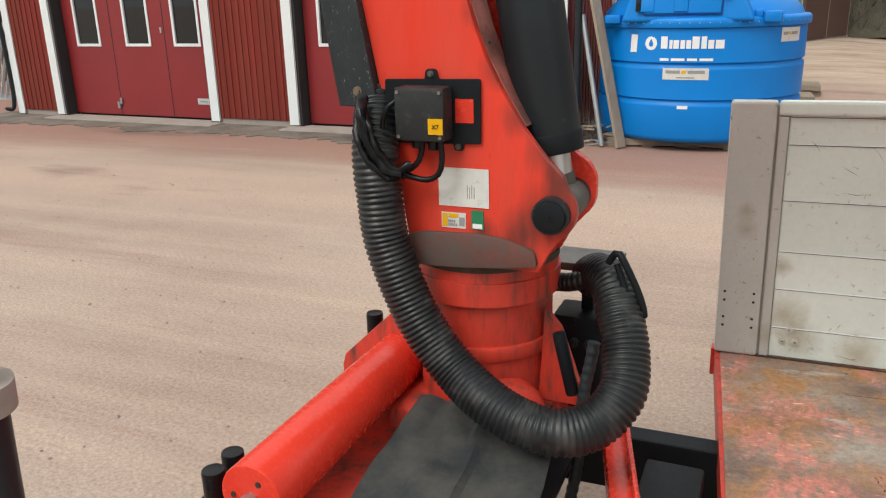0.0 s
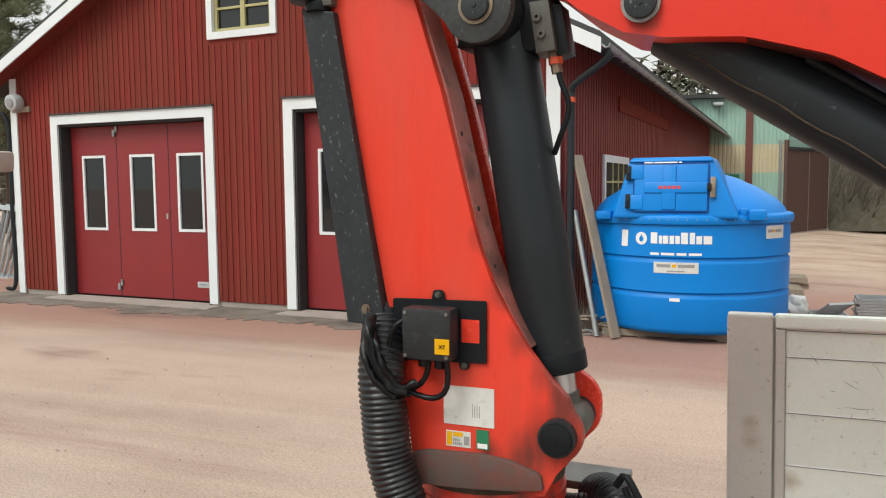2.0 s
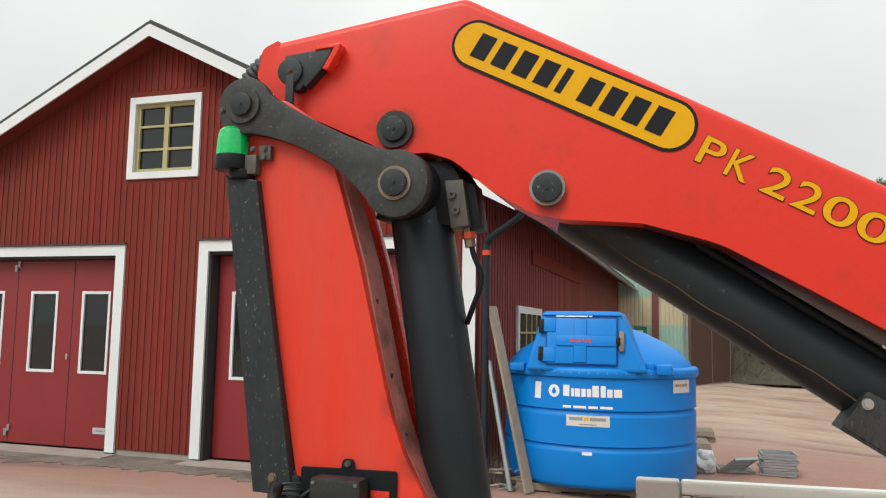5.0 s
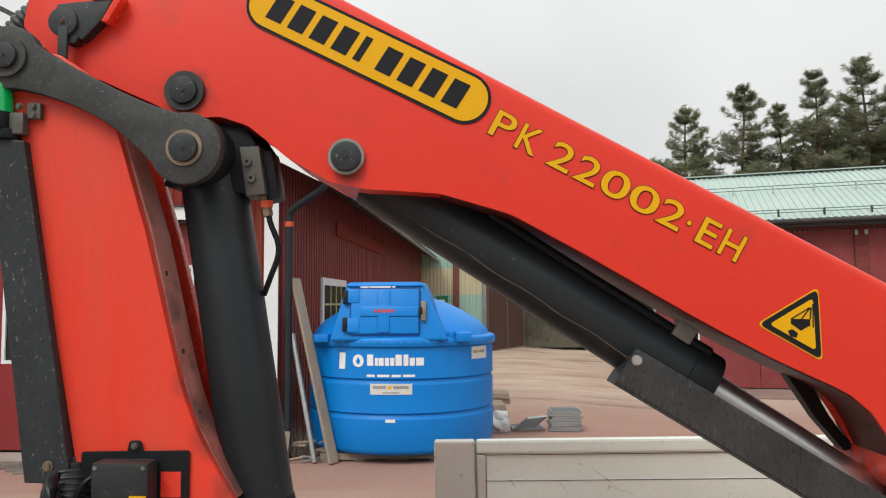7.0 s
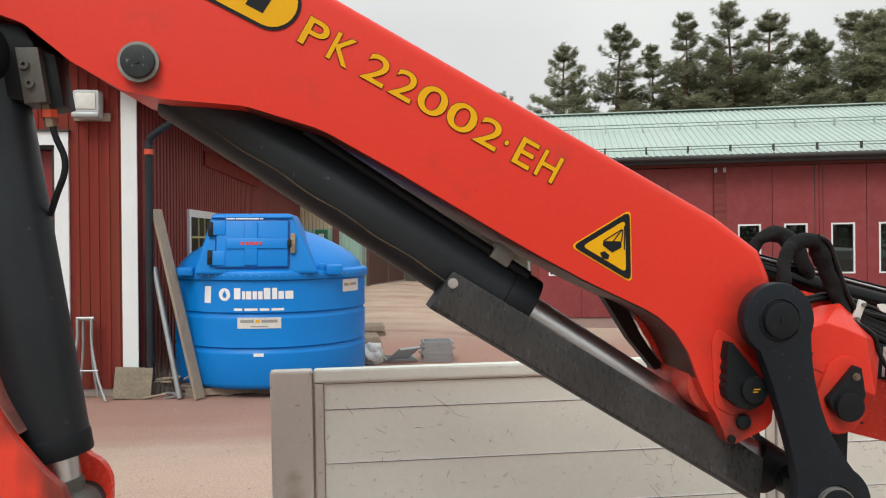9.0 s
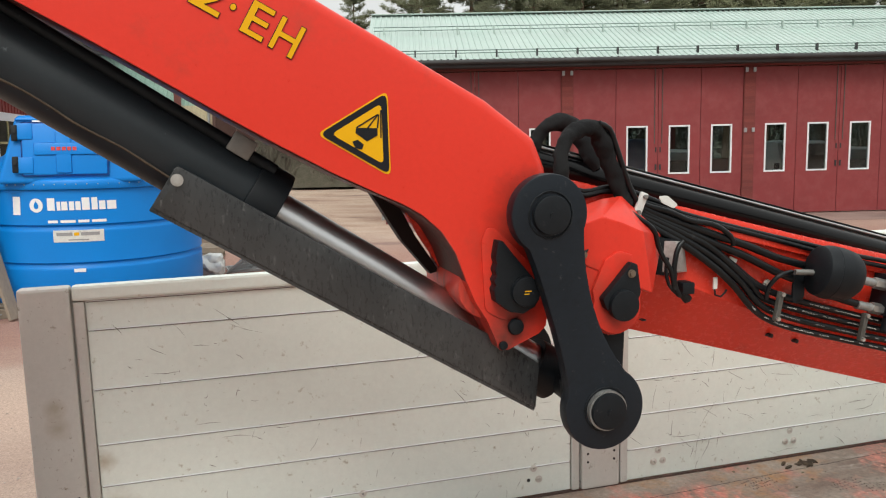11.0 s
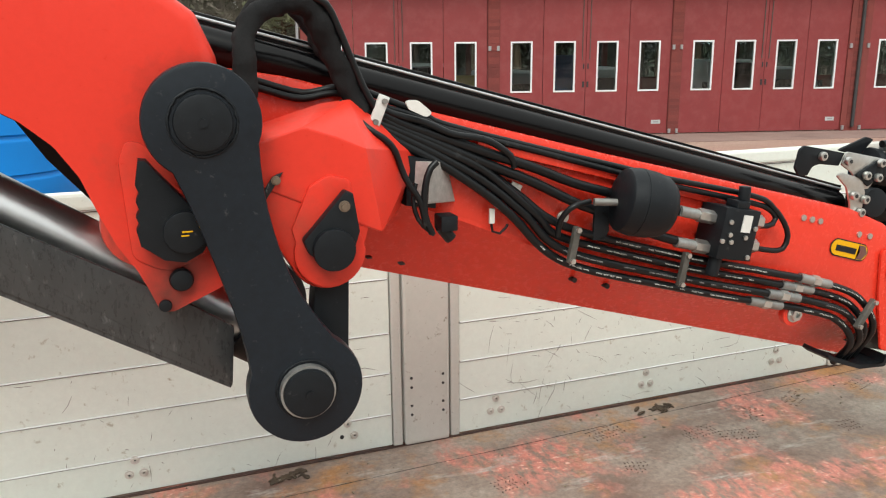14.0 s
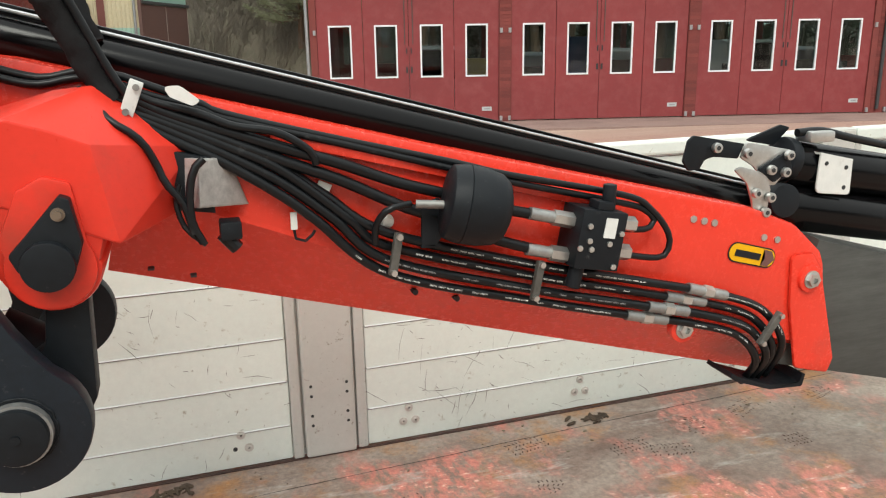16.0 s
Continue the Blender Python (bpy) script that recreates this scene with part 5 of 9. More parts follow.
for x, y, n in ((2.16, 3.05, 26), (3.84, 3.03, 30)):
    pile = bmesh.new()
    for k in range(n):
        q = rng.uniform(0.006, 0.016)
        b = bmesh.new()
        bmesh.ops.create_icosphere(b, subdivisions=1, radius=1)
        b.transform(Matrix.Translation((x + rng.gauss(0, 0.04), y + rng.gauss(0, 0.016), BZ + q * 0.35)) @ Matrix.Rotation(rng.uniform(0, 6), 4, "Z") @ Matrix.Rotation(rng.uniform(-0.4, 0.4), 4, "X") @ Matrix.Diagonal((q * rng.uniform(1, 2.5), q * 0.8, q * 0.4, 1)))
        join(pile, b)
    part("litter", pile, GRIME, truck, "dark leaf litter by the side boards", kind="stuff", smooth=0)

# the truck leans a little, its tail end higher
LEAN = Matrix.Translation((2.63, 0, 0.722)) @ pose(0, 0, 0, 0, -0.8, 0) @ Matrix.Translation((-2.63, 0, -0.722))
truck.matrix_basis = LEAN @ truck.matrix_basis

# ---- loader crane ----
crane = thing("loader_crane", "red hydraulic loader crane folded low over the truck bed", "crane", (-0.31, 1.98, 0.75))
YN, YF, YC = 1.72, 2.24, 1.98           # near and far face of the column, middle plane
BN, BF = 1.80, 2.20                     # near and far face of the main boom
AN, AF = 1.955, 2.17                    # near and far face of the outer arm


def pin(c, y0, y1, r, parent, cap=BLACK, collar=0.0, collar_mat=RUSTY, label=""):
    """A pin end with a stepped cap and, where worn, a bright collar."""
    x, z = c
    bm = rod((x, y1, z), (x, y0, z), r, n=36, bevel=min(0.008, r * 0.15))
    bm = rod((x, y0 + 0.0005, z), (x, y0 - 0.003, z), r * 0.16, n=12, bm=bm)
    p = part("pin", bm, cap, parent, label)
    if collar:
        part("collar", ring((x, y0 + 0.012, z), (x, y1, z), r * 0.98, collar), collar_mat, p)
    return p


# base: slewing housing, rack cylinder, frame
part("slewing_housing", ring((-0.31, YC, 1.345), (-0.31, YC, 1.42), 0.05, 0.249, 48), WORN_RED, crane, "red slewing housing with black streaks")
lower = rod((-0.31, YC, 0.95), (-0.31, YC, 1.36), 0.224, n=48)
lower = rod((-0.31, YC, 1.335), (-0.31, YC, 1.492), 0.242, n=48, bevel=0.008, bm=lower)
lower = rod((-0.31, YC, 1.15), (-0.31, YC, 1.20), 0.236, n=48, bevel=0.012, bm=lower)
part("slewing_neck", lower, WORN_RED, crane)
part("grease_seam", ring((-0.31, YC, 1.455), (-0.31, YC, 1.480), 0.2, 0.2455, 48), GRIME, crane, "dark greasy seam under the column foot")
part("base_casting", box(-0.56, -0.04, 1.68, 2.3, 0.78, 0.98, 0.05), WORN_RED, crane, "red base casting")
bulge = bmesh.new()
bmesh.ops.create_uvsphere(bulge, u_segments=24, v_segments=14, radius=1)
bulge.transform(Matrix.Translation((-0.19, 1.80, 0.99)) @ Matrix.Diagonal((0.14, 0.10, 0.10, 1)))
part("casting_boss", bulge, WORN_RED, crane)
rack = part("rack_cylinder", rod((-0.62, 1.04, 1.03), (-0.62, 2.55, 1.03), 0.095, n=40, bevel=0.008), CRANE_RED, crane, "smooth red slewing rack cylinder")
bm = rod((-0.62, 1.04, 1.03), (-0.62, 1.0, 1.03), 0.022, n=6)
bm = rod((-0.62, 1.0, 1.03), (-0.62, 0.97, 1.03), 0.012, n=12, bm=bm)
part("stud", bm, STEEL, rack, "zinc-plated stud and nut")
for a in (60, 180, 300):
    x, z = -0.62 + 0.055 * math.cos(radians(a)), 1.03 + 0.055 * math.sin(radians(a))
    part("screw_hole", rod((x, 1.0405, z), (x, 1.037, z), 0.008, n=10), DARK, rack)
part("rack_bracket", plate([(-0.861, 0.80), (-0.861, 0.965), (-0.848, 1.009), (-0.642, 1.205), (-0.50, 1.205), (-0.50, 0.80)], 1.93, 1.97, 0.004), WORN_RED, crane)
part("frame_beam", box(-0.76, -0.46, 0.78, 2.6, 0.75, 0.90, 0.012), WORN_RED, crane, "red crane base beam")
beam_turn = pose(0.14, 2.03, 0, 0, 0, 14.5)
part("frame_beam", box(-0.045, 0.045, -1.25, 0.5, 0.75, 0.85, 0.008, turn=beam_turn), CRANE_RED, crane, "red crane base beam")
part("rib", box(0.02, 0.03, -1.25, 0.1, 0.85, 0.90, 0.003, turn=beam_turn), CRANE_RED, crane)
part("frame_plate", box(-0.46, 0.02, 0.86, 2.55, 0.75, 0.785, 0.006), BLACK, crane, "black base plate")
cover = bmesh.new()
rows = []
for i in range(25):
    u = i / 24
    row = []
    for j in range(21):
        v = j / 20
        near, far = Vector((-0.45 + 0.53 * u, 0.80, 0.87 - 0.07 * u)), Vector((-0.45 + 0.47 * u, 1.73, 1.012 - 0.02 * u))
        p = near.lerp(far, v)
        crease = max(0.0, 1 - abs(u - 0.60 + 0.10 * v) / 0.05) * 0.022
        p.z += crease + 0.024 * abs(noise.noise((u * 5, v * 4, 1.0))) + 0.010 * noise.noise((u * 14, v * 11, 4.0)) - 0.05 * max(0.0, u - 0.9) * 10 * (1 - v)
        row.append(cover.verts.new(p))
    rows.append(row)
for a, c in zip(rows, rows[1:]):
    for j in range(20):
        cover.faces.new((a[j], c[j], c[j + 1], a[j + 1]))
bmesh.ops.solidify(cover, geom=cover.faces[:], thickness=0.008)
part("rubber_cover", cover, DUST_BLACK, crane, "dusty black base cover")
part("stiffener", plate([(-0.10, 0.98), (0.06, 0.98), (-0.03, 1.24), (-0.08, 1.30)], 1.90, 1.93), WORN_RED, crane)
part("stiffener", plate([(-0.57, 0.98), (-0.50, 1.22), (-0.66, 0.98)], 1.90, 1.93), WORN_RED, crane)
for x, y, z in ((-0.92, 2.30, 1.02), (-0.88, 2.10, 0.95), (-0.896, 1.31, 0.95), (-0.889, 1.21, 0.95)):
    part("hose_union", rod((x, y, 0.80), (x, y, z), 0.035, n=16, bevel=0.006), RUBBER, crane, "black hose union")
part("union_block", box(-0.97, -0.76, 1.05, 2.40, 0.75, 0.81, 0.01), WORN_RED, crane)

# column
LEFT = [(-0.77, 3.06), (-0.74, 2.93), (-0.668, 2.61), (-0.587, 2.25), (-0.540, 2.0), (-0.486, 1.707), (-0.466, 1.56), (-0.455, 1.487)]
RIGHT = [(-0.055, 1.487), (-0.02, 1.555, 0.04), *circle((-0.034, 1.672), 0.088, -50, 45, 10), (0.012, 1.776, 0.03), (-0.036, 1.823, 0.06), (-0.102, 1.906, 0.1), (-0.160, 1.999, 0.1), (-0.210, 2.093, 0.1), (-0.240, 2.173, 0.1),
         (-0.265, 2.255), (-0.359, 2.633), (-0.45, 2.93), (-0.50, 3.06), (-0.62, 3.14, 0.05), (-0.74, 3.15, 0.05)]
cheek = fillet(LEFT + RIGHT)
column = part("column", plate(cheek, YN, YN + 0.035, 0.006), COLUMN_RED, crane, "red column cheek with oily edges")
part("cheek", plate(cheek, YF - 0.27, YF - 0.235, 0.006), CRANE_RED, column)
web = [(-0.78, 3.05), (-0.72, 2.93), (-0.650, 2.61), (-0.520, 2.0), (-0.466, 1.707), (-0.446, 1.53), (-0.44, 1.49), (-0.30, 1.49), (-0.38, 1.9), (-0.46, 2.4), (-0.55, 2.8), (-0.60, 3.05)]
part("web", plate(web, YN + 0.035, YF - 0.27), WORN_RED, column, smooth=0)
strip = [(-0.102, 1.906), (-0.160, 1.999), (-0.210, 2.093), (-0.240, 2.173), (-0.265, 2.255), (-0.352, 2.633), (-0.445, 2.93), (-0.48, 2.93), (-0.390, 2.633), (-0.303, 2.255), (-0.278, 2.18), (-0.247, 2.10), (-0.194, 2.005), (-0.135, 1.91)]
part("edge_flange", plate(strip, YN + 0.034, YN + 0.16, 0.004), FLANGE, column, "chipped dusty pink column edge", smooth=0)
foot = fillet([(-0.456, 1.478), (-0.466, 1.568, 0.02), (-0.440, 1.578, 0.01), (-0.407, 1.585, 0.03), (-0.245, 1.592, 0.04), (-0.151, 1.583, 0.04), (-0.085, 1.562, 0.03), (-0.062, 1.552, 0.02), (-0.055, 1.508, 0.01), (-0.15, 1.494), (-0.28, 1.482), (-0.366, 1.478)])
part("column_foot", plate(foot, YN - 0.015, YN + 0.02, 0.006), DUSTY, column, "dusty weld foot of the column")
pin((-0.014, 1.668), YN - 0.045, YF - 0.2, 0.046, crane, BLACK, 0.053, WORN_BLACK, "black cylinder pin")
for x, z in ((-0.327, 2.52), (-0.275, 2.30), (-0.226, 2.13)):
    part("bolt_hole", rod((x + 0.003, YN + 0.07, z), (x - 0.01, YN + 0.07, z), 0.008, n=10), DARK, column)

# black cover along the column's back
part("hose_cover", plate([(-0.802, 2.905), (-0.694, 2.886), (-0.535, 1.952), (-0.664, 1.956)], YN - 0.03, YN + 0.2, 0.005), WORN_BLACK, crane, "dusty black hose cover along the column", smooth=0)
part("cover_bolt", bolt_head((-0.599, YN - 0.03, 2.001), (0, -1, 0), 0.010, 0.010), RUSTY, crane)
# control box on its bracket
bracket = fillet([(-0.518, 2.036, 0.008), (-0.392, 2.038), (-0.387, 2.066, 0.012), (-0.355, 2.066, 0.012), (-0.350, 2.038), (-0.222, 2.040, 0.008), (-0.223, 1.858, 0.008), (-0.275, 1.857), (-0.278, 1.836, 0.01), (-0.304, 1.836, 0.01), (-0.307, 1.856), (-0.520, 1.850, 0.008)])
cbox = part("control_box", box(-0.457, -0.303, YN - 0.085, YN - 0.014, 1.870, 2.022, 0.014), BOX_BLACK, crane, "black junction box on a slotted bracket")
part("bracket", plate(bracket[:], YN - 0.012, YN - 0.004, 0.002), BLACK, cbox)
part("slot", box(-0.298, -0.243, YN - 0.0135, YN - 0.011, 1.917, 1.984), CRANE_RED, cbox)
for x in (-0.444, -0.316):
    for z in (1.884, 2.008):
        part("screw", rod((x, YN - 0.085, z), (x, YN - 0.088, z), 0.0055, n=10), CAST, cbox)
for x, z in ((-0.371, 2.052), (-0.291, 1.848)):
    part("bracket_bolt", bolt_head((x, YN - 0.012, z), (0, -1, 0), 0.0065, 0.010), VALVE_GREY, cbox)
tag = part("tag", box(-0.351, -0.307, YN - 0.088, YN - 0.0852, 1.893, 1.937), YELLOW, cbox, "yellow tag reading X7", smooth=0)
bm = letters("X7", 0.017, 1.0)
bm.transform(pose(-0.339, YN - 0.089, 1.909))
part("lettering", bm, INK, tag, smooth=0)
cables = [hose([(-0.452, YN - 0.05, 1.985), (-0.480, YN - 0.07, 1.965), (-0.502, YN - 0.07, 1.915), (-0.496, YN - 0.07, 1.840), (-0.462, YN - 0.08, 1.780), (-0.430, YN - 0.08, 1.765)], 0.0075, 8),
          hose([(-0.327, YN - 0.06, 1.872), (-0.322, YN - 0.06, 1.820), (-0.334, YN - 0.06, 1.776), (-0.370, YN - 0.06, 1.757), (-0.416, YN - 0.06, 1.762), (-0.452, YN - 0.07, 1.778)], 0.0085, 8),
          hose([(-0.385, YN - 0.05, 1.872), (-0.390, YN - 0.05, 1.835), (-0.405, YN - 0.055, 1.800), (-0.440, YN - 0.06, 1.775)], 0.0085, 8),
          hose([(-0.350, YN - 0.05, 1.872), (-0.352, YN - 0.05, 1.845)], 0.016, 10), hose([(-0.400, YN - 0.05, 1.872), (-0.402, YN - 0.05, 1.848)], 0.016, 10)]
for c in cables:
    part("cable", c, RUBBER, crane, "black cable under the junction box")
for r, path in ((0.017, [(-0.560, YN - 0.07, 1.99), (-0.545, YN - 0.115, 1.945), (-0.522, YN - 0.12, 1.866), (-0.480, YN - 0.115, 1.797), (-0.440, YN - 0.09, 1.774)]),
                (0.011, [(-0.548, YN - 0.09, 1.96), (-0.512, YN - 0.125, 1.90), (-0.486, YN - 0.125, 1.84), (-0.452, YN - 0.10, 1.79), (-0.415, YN - 0.07, 1.80)]),
                (0.010, [(-0.572, YN - 0.09, 1.95), (-0.555, YN - 0.125, 1.88), (-0.520, YN - 0.135, 1.815), (-0.470, YN - 0.11, 1.765)])):
    wrap = hose(path, r, 12, 0.012)
    for v in wrap.verts:
        v.co += 0.007 * noise.noise_vector(v.co * 34) + 0.003 * noise.noise_vector(v.co * 90)
    part("tape_wrap", wrap, RUBBER, crane, "taped cable bundle")
part("data_plate", box(-0.360, -0.203, YN - 0.003, YN + 0.001, 1.669, 1.784), PAPER, crane, "scuffed white data plate", smooth=0)
st = part("sticker", box(-0.353, -0.276, YN - 0.003, YN + 0.001, 1.602, 1.649), PAPER, crane, "small instruction sticker", smooth=0)
bm = box(-0.350, -0.334, YN - 0.0045, YN - 0.0028, 1.606, 1.646)
bm = box(-0.330, -0.300, YN - 0.0045, YN - 0.0028, 1.634, 1.646, bm=bm)
part("symbol", bm, YELLOW, st, "yellow corner of the sticker", smooth=0)
bm = None
for k in range(9):
    bm = box(-0.331 + 0.006 * (k % 5), -0.327 + 0.006 * (k % 5), YN - 0.0045, YN - 0.0028, 1.608 + 0.011 * (k // 5), 1.616 + 0.011 * (k // 5), bm=bm)
bm = box(-0.296, -0.280, YN - 0.0045, YN - 0.0028, 1.610, 1.636, bm=bm)
part("symbol", bm, FILM_GREY, st, smooth=0)
bm = None
for k in range(4):
    bm = box(-0.270 + 0.007 * k, -0.2685 + 0.007 * k, YN - 0.0042, YN - 0.0028, 1.695, 1.735 - 0.006 * (k % 2), bm=bm)
part("print", bm, FILM_GREY, bpy.data.objects["data_plate"], "worn print bars", smooth=0)
st = part("sticker", box(-0.258, -0.220, YN - 0.003, YN + 0.001, 1.603, 1.660), FILM_GREEN, crane, "green and white sticker", smooth=0)
part("symbol", box(-0.254, -0.224, YN - 0.0045, YN - 0.0028, 1.606, 1.620), FILM_WHITE, st, smooth=0)

# lift cylinder
CY = 1.90
top, bot = Vector((-0.235, CY, 2.83)), Vector((-0.072, CY, 1.82))
cyl = part("lift_cylinder", rod(top, bot, 0.096, n=44, bevel=0.008), TUBE_BLACK, crane, "black lift cylinder")
ax = (bot - top).normalized()
part("end_ring", rod(bot - ax * 0.05, bot + ax * 0.01, 0.099, n=44, bevel=0.008), BLACK, cyl)
part("rod", rod(bot - ax * 0.02, bot + ax * 0.10, 0.056, n=28), CHROME, cyl, "chromed piston rod")
part("rod_eye", rod((-0.014, YN + 0.06, 1.668), (-0.014, YF - 0.30, 1.668), 0.056, n=32, bevel=0.01), VALVE_GREY, cyl, "greasy grey rod eye")
part("ear", rod((-0.045, 1.972, 1.70), (-0.045, 2.004, 1.70), 0.10, n=40, bevel=0.006), CRANE_RED, column)
part("neck", rod(bot + ax * 0.075, bot + ax * 0.15, 0.061, n=24), VALVE_GREY, cyl)
part("head_eye", rod((-0.246, YN + 0.04, 2.868), (-0.246, YF - 0.27, 2.868), 0.10, n=32, bevel=0.01), BLACK, cyl)
part("head", plate(fillet([(-0.36, 2.78), (-0.105, 2.75), (-0.085, 2.90, 0.03), (-0.12, 2.95, 0.03), (-0.30, 2.965, 0.04)]), 1.835, 2.0, 0.012), BLACK, cyl)
part("head_plate", plate([(-0.20, 2.97), (-0.105, 2.948), (-0.065, 2.89), (-0.075, 2.76), (-0.20, 2.76)], 1.99, 2.02, 0.004), BLACK, cyl)
valve = part("hold_valve", plate([(-0.134, 2.890), (-0.076, 2.892), (-0.055, 2.750), (-0.112, 2.744)], 1.83, 1.92, 0.006), VALVE_GREY, crane, "grey holding valve block")
part("valve_body", plate([(-0.085, 2.89), (-0.045, 2.88), (-0.022, 2.745), (-0.06, 2.735)], 1.86, 1.95, 0.006), BLACK, valve)
for x, z in ((-0.109, 2.845), (-0.096, 2.797)):
    sc = part("cap_screw", ring((x, 1.822, z), (x, 1.831, z), 0.005, 0.013, n=16), VALVE_GREY, valve)
    part("socket", rod((x, 1.829, z), (x, 1.8275, z), 0.0055, n=6), DARK, sc)
part("fitting", rod((-0.072, 1.875, 2.755), (-0.060, 1.875, 2.69), 0.017, n=6), RUSTY, valve)
part("fitting", rod((-0.066, 1.872, 2.735), (-0.064, 1.872, 2.715), 0.021, n=6), ORANGE_CLIP, valve)
pipe = hose([(-0.060, 1.875, 2.715), (-0.050, 1.87, 2.668), (-0.028, 1.87, 2.615), (-0.027, 1.87, 2.570), (-0.050, 1.875, 2.510), (-0.075, 1.90, 2.46)], 0.0085, 8)
part("valve_pipe", pipe, BLACK, crane, "black steel pipe")

# linkage at the top of the column
P0, P1 = (-0.740, 3.119), (-0.237, 2.857)
LN = 1.675
for y in (LN, YF - 0.20):
    link = part("link", plate(dumbbell(P0, 0.090, P1, 0.100, 0.046, 0.012), y, y + 0.04, 0.006), LINK_BLACK, crane, "dusty black two-eyed link plate")
    if y == LN:
        near_link = link
pin(P0, LN - 0.022, LN + 0.01, 0.036, crane, WORN_BLACK, 0.058, LINK_BLACK)
pin(P1, LN - 0.018, LN + 0.01, 0.040, crane, WORN_BLACK, 0.050, RUSTY)
part("cross_pin", rod((P0[0], LN, P0[1]), (P0[0], YF - 0.17, P0[1]), 0.04, n=20), BLACK, crane)
part("cross_pin", rod((P1[0], LN, P1[1]), (P1[0], YF - 0.17, P1[1]), 0.042, n=20), BLACK, crane)
for x, z in ((-0.813, 3.108), (-0.765, 3.044)):
    part("link_screw", bolt_head((x, LN, z), (0, -1, 0), 0.007, 0.008), VALVE_GREY, near_link)

# main boom
def hull(points, bevel=0.0):
    """The solid that closes round a few corners."""
    bm = bmesh.new()
    for p in points:
        bm.verts.new(p)
    bmesh.ops.convex_hull(bm, input=bm.verts[:])
    loose = [v for v in bm.verts if not v.link_faces]
    bmesh.ops.delete(bm, geom=loose, context="VERTS")
    bmesh.ops.dissolve_limit(bm, angle_limit=radians(2), verts=bm.verts[:], edges=bm.edges[:])
    if bevel:
        bmesh.ops.bevel(bm, geom=bm.edges[:], offset=bevel, segments=2, affect="EDGES", profile=0.6)
    return bm


TOP = [(-0.772, 3.25, 0.03), (-0.755, 3.345, 0.04), (-0.70, 3.368, 0.03), (-0.07, 3.452, 0.06), (1.744, 2.45), (1.873, 2.355, 0.03), (1.905, 2.28, 0.02)]
UNDER = [(1.93, 2.08), (1.905, 1.868, 0.02), (1.885, 1.849), (1.800, 1.812, 0.012), (1.776, 1.812, 0.012), (1.759, 1.856), (1.741, 1.896, 0.05), (1.711, 1.944, 0.05), (1.688, 1.998, 0.05), (1.660, 2.073, 0.05), (1.624, 2.128, 0.05), (1.575, 2.172, 0.05), (1.53, 2.198, 0.05), (1.465, 2.228, 0.05), (1.36, 2.278), (1.234, 2.346), (1.13, 2.405), (0.86, 2.565, 0.3), (0.65, 2.682, 0.3),
         (0.45, 2.742, 0.2), (0.24, 2.757), (0.14, 2.778, 0.04), (0.015, 2.85, 0.05), (-0.10, 2.945, 0.1), (-0.18, 2.972, 0.06), (-0.245, 2.97, 0.03), (-0.30, 2.97, 0.04), (-0.375, 3.012, 0.05), (-0.66, 3.142)]
def boom_box():
    """The boom's welded box, its upper edges well rounded and its lower ones sharp."""
    pts = fillet(TOP + UNDER)
    bm = bmesh.new()
    front, rear = [bm.verts.new((p.x, BN, p.y)) for p in pts], [bm.verts.new((p.x, 2.12, p.y)) for p in pts]
    caps = [bm.faces.new(front), bm.faces.new(rear[::-1])]
    for k in range(len(pts)):
        j = (k + 1) % len(pts)
        bm.faces.new((front[k], rear[k], rear[j], front[j]))
    bmesh.ops.recalc_face_normals(bm, faces=bm.faces)
    back = [e for f in caps for e in f.edges if all(v.co.z > 3.30 - 0.386 * (v.co.x + 0.75) and v.co.x > -0.70 for v in e.verts)]
    bmesh.ops.bevel(bm, geom=back, offset=0.028, segments=5, affect="EDGES", profile=0.5)
    bmesh.ops.triangulate(bm, faces=[f for f in bm.faces if len(f.verts) > 4])
    return bm


boom = part("main_boom", boom_box(), BOOM_RED, crane, "bright red welded main boom")
pin((-0.284, 3.047), BN - 0.026, BN + 0.01, 0.040, boom, WORN_BLACK, 0.058, LINK_BLACK, "black boom pivot pin")
pin((0.187, 2.848), BN - 0.03, BN + 0.01, 0.043, boom, WORN_BLACK, 0.052, CAST, "black pin in a bright collar")
hook = part("pin_keeper", plate(fillet([(-0.664, 3.262, 0.02), (-0.648, 3.300, 0.01), (-0.600, 3.304), (-0.483, 3.313, 0.008), (-0.519, 3.248, 0.008), (-0.575, 3.192, 0.004), (-0.586, 3.200, 0.004), (-0.592, 3.184, 0.006), (-0.625, 3.182, 0.02)]), BN - 0.04, BN, 0.004), WORN_BLACK, boom, "black pin keeper plate")
part("boss", rod((-0.628, BN - 0.05, 3.245), (-0.628, BN, 3.245), 0.043, n=28, bevel=0.005), WORN_BLACK, hook)
part("cap_screw", bolt_head((-0.628, BN - 0.05, 3.245), (0, -1, 0), 0.006, 0.004), GRIME, hook)
part("arm", plate([(-0.640, 3.23), (-0.612, 3.23), (-0.612, 3.105), (-0.638, 3.100)], BN - 0.052, BN - 0.041, 0.002), WORN_BLACK, hook)
lug = plate(fillet([(-0.545, 3.318), (-0.458, 3.326, 0.01), (-0.462, 3.305), (-0.500, 3.240, 0.01), (-0.517, 3.246), (-0.480, 3.312), (-0.545, 3.308)]), BN - 0.045, BN, 0.003)
part("lug", lug, CRANE_RED, boom)

# maker's badge as a plain yellow pill with dark slanted bars
ANG = -26.8
badge_at = pose(0.246, BN - 0.0025, 3.155, 0, -ANG, 0)


